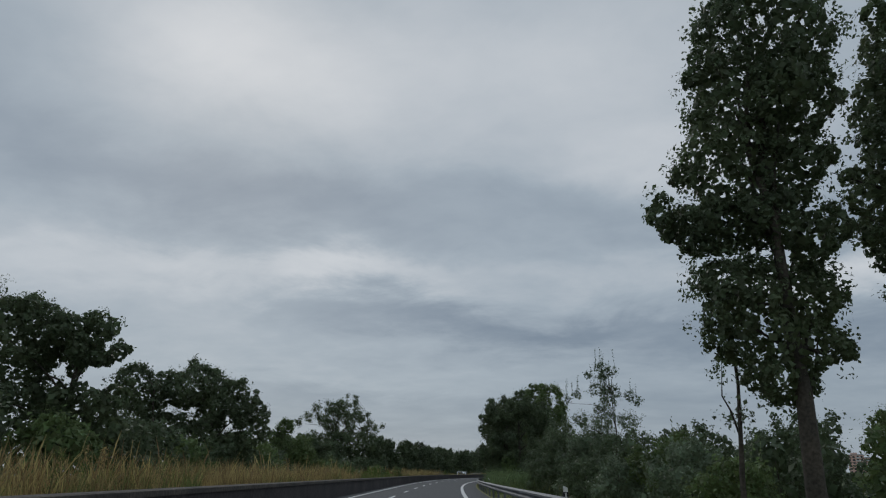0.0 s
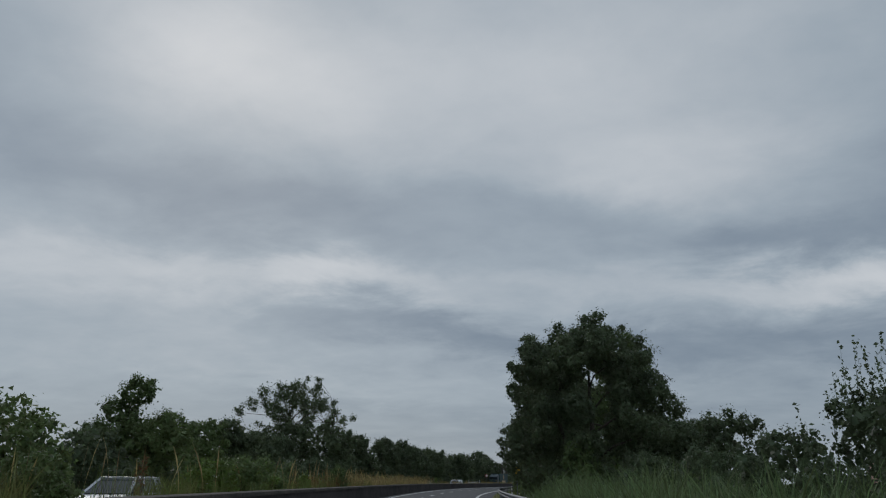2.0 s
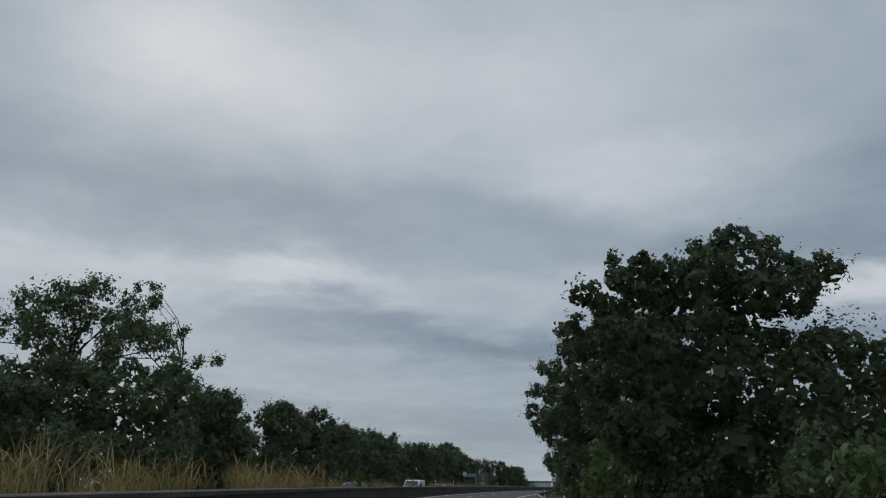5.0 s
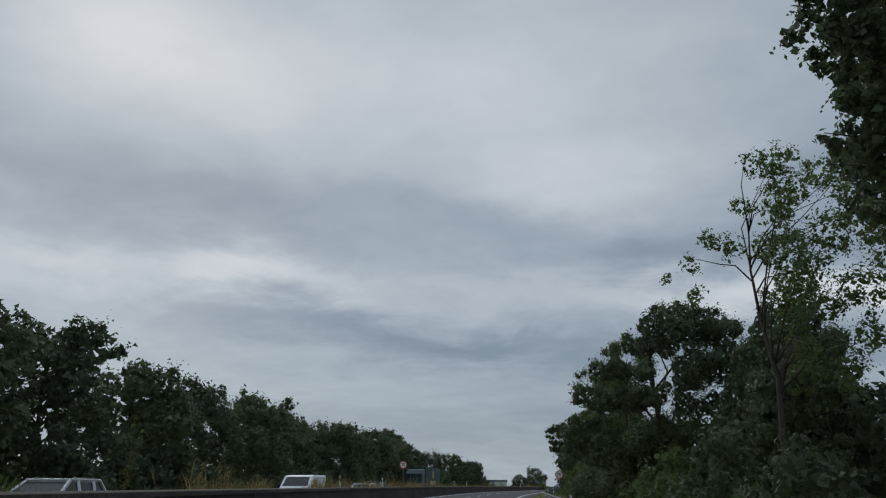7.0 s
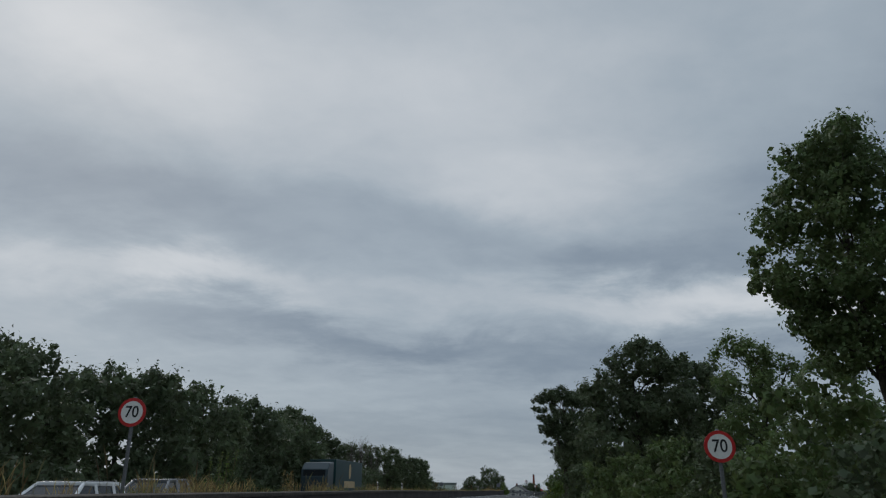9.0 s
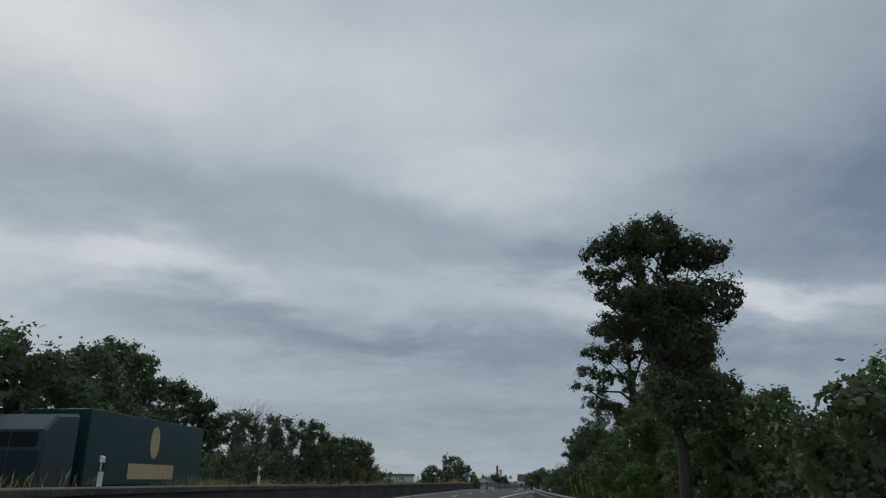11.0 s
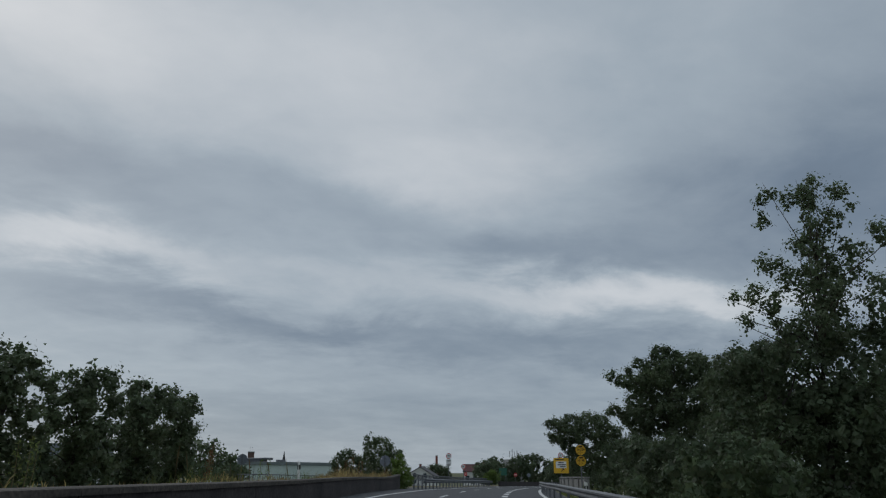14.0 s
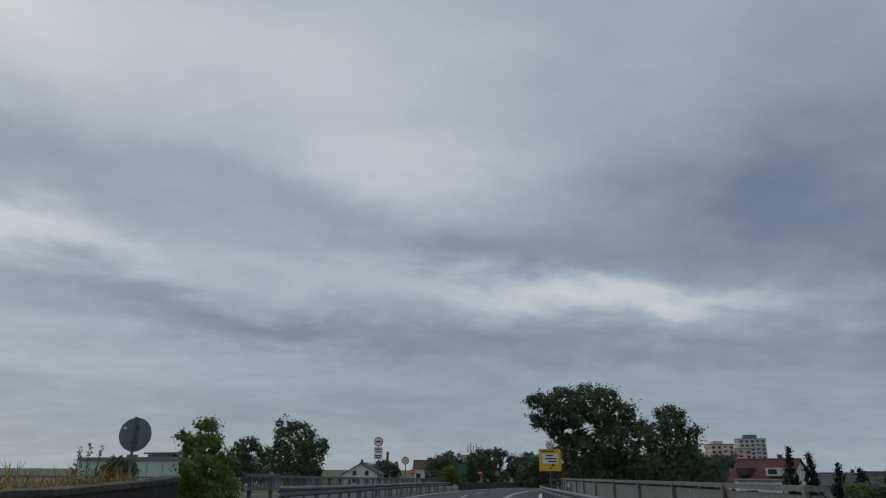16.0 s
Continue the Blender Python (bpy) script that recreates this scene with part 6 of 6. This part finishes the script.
back_sign(59.8, 334.1, 1.90, 0.76, 0.3, "grey back of a large round traffic sign at the wall's end")
back_sign(51.2, 348.2, 2.12, 0.90, -0.8, "grey back of a round traffic sign beyond the opposite carriageway")
for x, y, z, face in ((104.7, 405.2, 0.75, True), (94.5, 404.3, 0.85, True), (106.8, 404.1, 0.7, False)):
    t = thing("far_round_sign", absolute(x, y, -36), "small round red no-entry sign far along the road" if face else "small round grey sign far along the road", "traffic sign")
    sign_post(t, -2.4, z + 0.32)
    p = plate_round(t, z, 0.66, RED if face else SIGN_BACK, None)
    if face:
        part("bar", box((0.46, 0.004, 0.12), (0, -0.010, z)), SIGN_WHITE, p)
t = thing("far_sign_board", absolute(113.2, 428.8, -32), "dark green sign board on two posts far along the road", "traffic sign")
part("board", box((1.7, 0.05, 1.5), (0, 0, 1.3), 0.01), SIGN_GREEN, t)
for x in (-0.6, 0.6):
    part("post", tube([(x, 0.05, -3.4), (x, 0.05, 1.9)], 0.05, 8), POST_STEEL, t)


# ---- vehicles on the opposite carriageway ----
def body_shell(sections, width, belt):
    """A car body from its side outline: rows of (y, z low, z high, half width)."""
    bm = bmesh.new()
    rings = []
    for y, lo, hi, hw in sections:
        ring = [(-hw * 0.94, y, lo), (-hw, y, lo + 0.18), (-hw, y, hi - 0.10), (-hw * 0.93, y, hi), (hw * 0.93, y, hi), (hw, y, hi - 0.10), (hw, y, lo + 0.18), (hw * 0.94, y, lo)]
        rings.append([bm.verts.new(q) for q in ring])
    for a, b in zip(rings, rings[1:]):
        for j in range(8):
            bm.faces.new((a[j], a[(j + 1) % 8], b[(j + 1) % 8], b[j]))
    bm.faces.new(rings[0])
    bm.faces.new(rings[-1][::-1])
    bmesh.ops.recalc_face_normals(bm, faces=bm.faces)
    return bm


def car(m, paint, label, length=4.5, width=1.8, height=1.5, kind="estate", rails=True):
    """A car whose front looks along -y, with its middle over the pose."""
    t = thing("car", m, label, "car", "cars on the opposite carriageway")
    h, hw, L2 = height, width / 2, length / 2
    belt = h * 0.62
    part("body", body_shell([(-L2, 0.30, belt * 0.62, hw * 0.80), (-L2 + 0.15, 0.22, belt * 0.80, hw * 0.94), (-L2 + 0.9, 0.20, belt * 0.96, hw), (-0.5, 0.20, belt + 0.02, hw), (L2 - 0.5, 0.20, belt + 0.04, hw), (L2 - 0.1, 0.24, belt, hw * 0.95), (L2, 0.34, belt * 0.8, hw * 0.85)], width, belt), paint, t)
    back = L2 - (0.25 if kind != "saloon" else 0.95)
    front = -L2 + 0.95
    # glasshouse: glass all round, pillars and roof laid over it
    bm = bmesh.new()
    low = [(-hw * 0.96, front), (hw * 0.96, front), (hw * 0.96, back), (-hw * 0.96, back)]
    high = [(-hw * 0.74, front + 0.85), (hw * 0.74, front + 0.85), (hw * 0.74, back - 0.35), (-hw * 0.74, back - 0.35)]
    a = [bm.verts.new((x, y, belt)) for x, y in low]
    b = [bm.verts.new((x, y, h - 0.06)) for x, y in high]
    for j in range(4):
        bm.faces.new((a[j], a[(j + 1) % 4], b[(j + 1) % 4], b[j]))
    part("glasshouse", bm, GLASS_DARK, t, "dark tinted glass all round")
    roof = bmesh.new()
    add_box(roof, (hw * 1.56, back - front - 1.10, 0.12), (0, (front + 0.85 + back - 0.35) / 2, h - 0.045), bevel=0.03)
    part("roof", roof, paint, t)
    for sx in (-1, 1):
        for (x0, y0), (x1, y1) in (((sx * hw * 0.965, front), (sx * hw * 0.745, front + 0.86)), ((sx * hw * 0.968, 0.15), (sx * hw * 0.748, 0.2)), ((sx * hw * 0.968, back - 0.8), (sx * hw * 0.748, back - 0.75)), ((sx * hw * 0.965, back), (sx * hw * 0.745, back - 0.34))):
            part("pillar", tube([(x0, y0, belt - 0.02), (x1, y1, h - 0.05)], 0.06, 6), paint, t)
        part("door_mirror", box((0.20, 0.12, 0.14), (sx * (hw + 0.10), front + 0.45, belt + 0.07), 0.03), paint, t)
        part("headlight", box((0.36, 0.14, 0.16), (sx * hw * 0.68, -L2 + 0.10, belt * 0.72), 0.03), LAMP, t)
        part("tail_light", box((0.22, 0.08, 0.30), (sx * hw * 0.78, L2 - 0.07, belt * 0.86), 0.02), TAIL, t)
        if rails:
            part("roof_rail", tube([(sx * hw * 0.70, front + 1.0, h - 0.02), (sx * hw * 0.70, front + 1.15, h + 0.03), (sx * hw * 0.70, back - 0.65, h + 0.03), (sx * hw * 0.70, back - 0.5, h - 0.02)], 0.018, 6), STEEL, t)
        for y in (-L2 + 0.85, L2 - 0.8):
            w = part("wheel", tube([(sx * (hw - 0.20), y, 0.32), (sx * (hw - 0.005), y, 0.32)], 0.32, 18), RUBBER, t)
            part("rim", tube([(sx * (hw - 0.03), y, 0.32), (sx * (hw + 0.004), y, 0.32)], 0.20, 14), STEEL, w)
    part("number_plate", box((0.50, 0.02, 0.11), (0, -L2 - 0.012, 0.45), 0.004), SIGN_WHITE, t)
    part("bumper", box((width * 0.86, 0.16, 0.20), (0, -L2 + 0.06, 0.36), 0.04), paint, t)
    return t


car(facing(72.5, -12.6, 0.0), CAR_SILVER, "silver estate car with roof rails on the opposite carriageway")
car(facing(173.0, -12.4, 0.0), CAR_SILVER, "silver compact car on the opposite carriageway", 4.1, 1.75, 1.5)
car(facing(214.5, -11.6, 0.0), CAR_WHITE, "white estate car with roof rails on the opposite carriageway")
car(facing(221.5, -12.2, 0.0), CAR_GREY, "grey off-road car on the opposite carriageway", 4.5, 1.85, 1.66)


def van(m, label):
    t = thing("van", m, label, "van")
    part("body", body_shell([(-2.4, 0.35, 0.95, 0.80), (-2.25, 0.25, 1.10, 0.93), (-1.55, 0.25, 1.22, 0.96), (-0.75, 0.25, 1.86, 0.93), (-0.4, 0.25, 1.94, 0.92), (2.3, 0.25, 1.95, 0.92), (2.42, 0.30, 1.85, 0.88)], 1.9, 1.1), CAR_WHITE, t)
    part("windscreen", mesh_from("windscreen", [(-0.80, -1.53, 1.235), (0.80, -1.53, 1.235), (0.72, -0.80, 1.83), (-0.72, -0.80, 1.83)], [(0, 1, 2, 3)], GLASS_DARK), GLASS_DARK, t)
    for sx in (-1, 1):
        part("side_window", box((0.02, 0.75, 0.42), (sx * 0.945, -0.35, 1.45), 0.005), GLASS_DARK, t)
        part("door_mirror", box((0.16, 0.12, 0.24), (sx * 1.06, -1.2, 1.30), 0.03), BLACK, t)
        part("headlight", box((0.25, 0.10, 0.26), (sx * 0.72, -2.32, 0.80), 0.03), LAMP, t)
        for y in (-1.5, 1.5):
            w = part("wheel", tube([(sx * 0.72, y, 0.34), (sx * 0.935, y, 0.34)], 0.34, 18), RUBBER, t)
            part("rim", tube([(sx * 0.90, y, 0.34), (sx * 0.945, y, 0.34)], 0.20, 14), STEEL, w)


van(facing(197.0, -11.6, 0.0), "white delivery van on the opposite carriageway")


def lorry(m, label):
    t = thing("lorry", m, label, "lorry")
    part("trailer", box((2.5, 11.0, 2.75), (0, 3.0, 2.55), 0.04), TARP, t, "dark green tarpaulin box with a pale emblem")
    part("chassis", box((1.1, 12.0, 0.30), (0, 2.6, 0.90), 0.02), BLACK, t)
    part("cab", body_shell([(-5.2, 0.55, 2.3, 1.15), (-5.05, 0.45, 3.0, 1.22), (-4.4, 0.45, 3.55, 1.22), (-3.2, 0.45, 3.65, 1.22)], 2.45, 2), CAB_PAINT, t)
    part("windscreen", box((2.0, 0.03, 0.95), (0, -5.16, 2.45), 0.01, Matrix.Identity(4)), GLASS_DARK, t)
    bm = bmesh.new()
    bmesh.ops.create_cone(bm, cap_ends=True, segments=28, radius1=0.55, radius2=0.55, depth=0.012, matrix=Matrix.Translation((1.262, 3.0, 2.95)) @ Matrix.Rotation(radians(90), 4, "Y") @ Matrix.Diagonal((1.25, 0.8, 1, 1)))
    part("emblem", bm, EMBLEM, t)
    part("emblem_stripe", box((0.012, 4.4, 0.62), (1.262, 3.0, 1.72)), EMBLEM, t)
    for sx in (-1, 1):
        for y in (-4.2, -1.0, 5.2, 6.5, 7.7):
            w = part("wheel", tube([(sx * 0.90, y, 0.5), (sx * 1.22, y, 0.5)], 0.5, 18), RUBBER, t)
            part("rim", tube([(sx * 1.18, y, 0.5), (sx * 1.235, y, 0.5)], 0.28, 14), STEEL, w)


lorry(facing(262.0, -15.2, 0.0), "lorry with a dark green tarpaulin trailer on the opposite carriageway")


# ---- buildings ----
def windows_on(t, wall, x0, x1, z0, z1, cols, rows, y, size, frame_mat, turn=0.0, sill=True):
    for i in range(cols):
        for j in range(rows):
            x, z = x0 + (x1 - x0) * (i + 0.5) / cols, z0 + (z1 - z0) * (j + 0.5) / rows
            m = Matrix.Rotation(radians(turn), 4, "Z")
            w = part("window", box((size[0], 0.10, size[1]), (x, y - 0.03, z), 0.0, m), WINDOW, wall)
            part("frame", box((size[0] + 0.14, 0.06, 0.09), (x, y - 0.04, z - size[1] / 2), 0.0, m), frame_mat, w)


def block(x, y, turn, size, low, high, wall_mat, label, cols, rows, win, frame_mat, side_cols=0, balconies=0):
    """A flat-roofed block of flats whose front looks along -y of its pose."""
    t = thing("apartment_block", Matrix.Translation((x, y, 0)) @ Matrix.Rotation(radians(turn), 4, "Z"), label, "building")
    wall_ = part("wall", box((size[0], size[1], high - low), (0, 0, (high + low) / 2)), wall_mat, t)
    part("roof", box((size[0] + 0.4, size[1] + 0.4, 0.5), (0, 0, high + 0.2), 0.05), ROOF_EDGE, t)
    windows_on(t, wall_, -size[0] / 2, size[0] / 2, low + 1, high - 0.3, cols, rows, -size[1] / 2, win, frame_mat)
    if side_cols:
        windows_on(t, wall_, -size[1] / 2, size[1] / 2, low + 1, high - 0.3, side_cols, rows, -size[0] / 2, win, frame_mat, 90)
        windows_on(t, wall_, -size[1] / 2, size[1] / 2, low + 1, high - 0.3, side_cols, rows, -size[0] / 2, win, frame_mat, -90)
    for j in range(rows if balconies else 0):
        z = low + 1 + (high - 0.3 - low - 1) * (j + 0.1) / rows
        part("balcony", box((size[0] * 0.30, 1.3, 1.0), (size[0] * balconies, -size[1] / 2 - 0.6, z + 0.3), 0.03), frame_mat, t)
    return t


t = block(497.5, 726, -34, (19, 16), -6, 24.3, RENDER_GREY, "pale grey high-rise block of flats with rows of balconies", 5, 10, (2.2, 1.5), RENDER_WHITE, 4, 0.2)
part("plant_room", box((9, 7, 3.0), (0, 0, 26.2), 0.05), ROOF_EDGE, t)
part("mast", tube([(1, 0, 27), (1, 0, 30.5)], 0.12, 6), POST_STEEL, t)
t = block(354, 613, -30, (12, 13), -6, 14.6, RENDER_BEIGE, "salmon-pink high-rise block of flats with balconies", 4, 8, (1.5, 1.4), RENDER_WHITE, 3, 0.15)
part("plant_room", box((5, 5, 2.0), (-1, 0, 15.6), 0.05), RENDER_BEIGE, t)
block(364, 610, -30, (11, 12), -6, 12.3, RENDER_BEIGE, "salmon-pink and grey block of flats with balconies", 3, 7, (1.6, 1.4), RENDER_GREY, 3, -0.1)


def house(x, y, turn, size, eaves, ridge, low, wall_mat, roof_mat, label, dormers=0, gable_rows=2):
    """A house with a pitched roof; its ridge runs along x of its pose."""
    t = thing("house", Matrix.Translation((x, y, 0)) @ Matrix.Rotation(radians(turn), 4, "Z"), label, "house")
    lx, ly = size[0] / 2, size[1] / 2
    bm = bmesh.new()
    a = [bm.verts.new(p) for p in ((-lx, -ly, low), (lx, -ly, low), (lx, ly, low), (-lx, ly, low), (-lx, -ly, eaves), (lx, -ly, eaves), (lx, ly, eaves), (-lx, ly, eaves), (-lx, 0, ridge), (lx, 0, ridge))]
    for q in ((0, 1, 5, 4), (2, 3, 7, 6), (1, 2, 6, 9, 5), (3, 0, 4, 8, 7), (4, 5, 9, 8), (6, 7, 8, 9), (3, 2, 1, 0)):
        bm.faces.new([a[k] for k in q])
    wall_ = part("wall", bm, wall_mat, t)
    pitch = math.atan2(ridge - eaves, ly)
    run = math.hypot(ridge - eaves, ly) + 0.5
    for sy in (-1, 1):
        m = Matrix.Translation((0, sy * ly * 0.5, (eaves + ridge) / 2 + 0.06)) @ Matrix.Rotation(-sy * pitch, 4, "X")
        part("roof", box((size[0] + 0.7, run, 0.16), (0, sy * 0.2, 0.05), 0.02, m), roof_mat, t)
    part("ridge", tube([(-lx - 0.4, 0, ridge + 0.2), (lx + 0.4, 0, ridge + 0.2)], 0.14, 6), roof_mat, t)
    c = part("chimney", box((0.6, 0.6, 1.4), (lx * 0.3, ly * 0.2, ridge + 0.2), 0.02), BRICK_RED, t)
    part("chimney_cap", box((0.75, 0.75, 0.12), (lx * 0.3, ly * 0.2, ridge + 0.94), 0.02), PALE_CONCRETE, c)
    windows_on(t, wall_, -lx, lx, low + 0.8, eaves, 4, max(1, int((eaves - low) / 2.7)), -ly, (1.1, 1.2), RENDER_WHITE)
    for side in (90, -90):
        windows_on(t, wall_, -ly * 0.7, ly * 0.7, low + 0.8, eaves + (ridge - eaves) * 0.45, 2, gable_rows + 1, -lx, (0.9, 1.1), RENDER_WHITE, side)
    for k in range(dormers):
        x0 = -lx + size[0] * (k + 0.5) / dormers
        z0 = eaves + (ridge - eaves) * 0.42
        d = part("dormer", box((2.4, 2.2, 1.3), (x0, -ly * 0.62, z0 + 0.35), 0.03), wall_mat if k % 2 else roof_mat, t)
        part("dormer_window", box((1.5, 0.06, 0.8), (x0, -ly * 0.62 - 1.12, z0 + 0.4)), WINDOW, d)
    return t


house(163.4, 409.6, -77, (10.8, 9.5), -0.9, 3.0, -4.6, RENDER_WHITE, ROOF_RED, "white rendered house with a steep dark red tiled roof and dormers", 2, 2)
t = thing("flat_roofed_annex", Matrix.Translation((137.5, 388.5, -0.45)) @ Matrix.Rotation(radians(-40), 4, "Z"), "low white flat-roofed building below the bridge", "building")
w = part("wall", box((5.2, 5, 4.6), (0, 0, -1.9), 0.02), RENDER_WHITE, t)
part("roof", box((5.5, 5.3, 0.25), (0, 0, 0.5), 0.03), ROOF_EDGE, t)
part("window", box((1.4, 0.1, 0.9), (-1.0, -2.5, -1.2)), WINDOW, w)
house(197, 418, -50, (8, 8), -2.0, 0.4, -4.6, RENDER_WHITE, ROOF_GREY, "small white house with a grey tiled roof", 0, 1)
house(210, 431, -75, (10, 8), -1.8, 0.7, -4.6, FAR_WALL, ROOF_GREY, "small house with a grey tiled roof", 0, 1)
house(215, 424, -40, (8, 8), -1.5, 1.0, -4.6, RENDER_WHITE, ROOF_RED, "small white house with a red tiled roof", 0, 1)
house(114.6, 487.3, 62, (9, 8.4), 0.0, 2.4, -3.0, RENDER_WHITE, ROOF_GREY, "small white gabled house with a grey roof beyond the railing", 0, 1)
house(134.1, 490.7, -25, (9, 8), 1.4, 3.2, -3.0, RENDER_WHITE, ROOF_RED, "white house with a reddish roof beyond the far wall", 0, 1)
house(100, 500, 20, (12, 8), 0.8, 2.2, -3.0, FAR_WALL, ROOF_GREY, "long low house with a grey roof beyond the railing", 0, 1)

TOWER_BROWN = material("brown_cladding", (0.13, 0.085, 0.075), 0.85, 0, 0.15, 0.6, 6, 0.2)
# the flat-roofed works with its pale cladding
t = thing("factory_building", Matrix.Translation((73.3, 543.4, 0)) @ Matrix.Rotation(radians(-55), 4, "Z"), "flat-roofed works building with pale green cladding", "building")
w = part("wall", box((51, 24, 7.5), (0, 0, -0.4)), RENDER_PALE_GREEN, t)
part("roof_edge", box((51.6, 24.6, 1.0), (0, 0, 3.5), 0.05), ROOF_EDGE, t)
for k in range(7):
    part("seam", box((0.12, 0.08, 6.4), (-20 + 6.5 * k, -12.05, -0.6)), ROOF_EDGE, w)
part("window", box((5, 0.1, 1.0), (-4, -12.05, 0.8)), WINDOW, w)
for x, sx, z in ((-12, 1.2, 4.5), (3, 9, 4.6), (9, 3, 5.1), (-2, 2, 4.5), (16, 1.4, 4.4)):
    part("roof_unit", box((sx, 3, 0.8), (x, -4, z), 0.05), POST_STEEL, t)
part("pipe", tube([(-4, -6, 5.2), (10, -6, 5.2)], 0.25, 8), POST_STEEL, t)
t = thing("brick_tower", Matrix.Translation((102, 860, 4)), "reddish roof tower with antennas above the works", "tower")
part("shaft", box((4.4, 4.4, 18), (0, 0, 2.0), 0.05), TOWER_BROWN, t)
part("top", box((5.0, 5.0, 0.6), (0, 0, 11.2), 0.03), ROOF_EDGE, t)
for x in (-1, 0.6):
    part("antenna", tube([(x, 0, 11.3), (x, 0, 15.0)], 0.10, 5), POST_STEEL, t)
t = thing("grey_hall", Matrix.Translation((14, 558, 0)) @ Matrix.Rotation(radians(6), 4, "Z"), "grey-blue hall with a flat roof", "building")
w = part("wall", box((24, 20, 13), (0, 0, 2.6)), SIGN_BACK, t)
part("base", box((24.2, 20.2, 4.5), (0, 0, -2.0)), RENDER_GREY, w)
part("roof_edge", box((24.4, 20.4, 0.4), (0, 0, 9.3), 0.03), ROOF_EDGE, t)
t = thing("works_chimney", Matrix.Translation((240.3, 823.4, -4)), "tall thin concrete chimney on the horizon", "chimney")
part("shaft", tube([(0, 0, 0), (0, 0, 17.0)], [1.15, 0.85], 12), BRICK_RED, t)
part("rim", tube([(0, 0, 17.0), (0, 0, 17.6)], 1.0, 12), PALE_CONCRETE, t)
t = thing("church_spire", Matrix.Translation((261, 1806, -5)), "slender pointed church spire on the horizon", "church")
part("tower", box((6, 6, 24), (0, 0, 12)), FAR_WALL, t)
part("spire", tube([(0, 0, 24), (0, 0, 46)], [4.0, 0.2], 8), ROOF_GREY, t)
t = thing("mast_building", Matrix.Translation((153.3, 506, 0)), "far building with transmitter masts rising behind the trees", "building")
part("wall", box((5, 5, 9), (0, 0, 0.8)), FAR_WALL, t)
for x, z in ((-1.4, 8.0), (-0.5, 8.6), (0.4, 7.8), (1.3, 8.3)):
    part("mast", tube([(x, 0, 6), (x, 0, z)], 0.10, 5), POST_STEEL, t)


def street_lamp(x, y, top, low):
    t = thing("street_lamp", Matrix.Translation((x, y, 0)), "slim grey street lamp with a curved arm among the houses", "street lamp")
    part("post", tube([(0, 0, low), (0, 0, top - 0.6), (0.15, -0.1, top - 0.15), (0.6, -0.4, top)], [0.08, 0.05, 0.045, 0.04], 8), POST_STEEL, t)
    part("lamp_head", box((0.6, 0.25, 0.12), (0.8, -0.5, top), 0.03), LAMP, t)


street_lamp(154.6, 389.1, 1.1, -4.6)
street_lamp(172, 402, 0.8, -4.6)
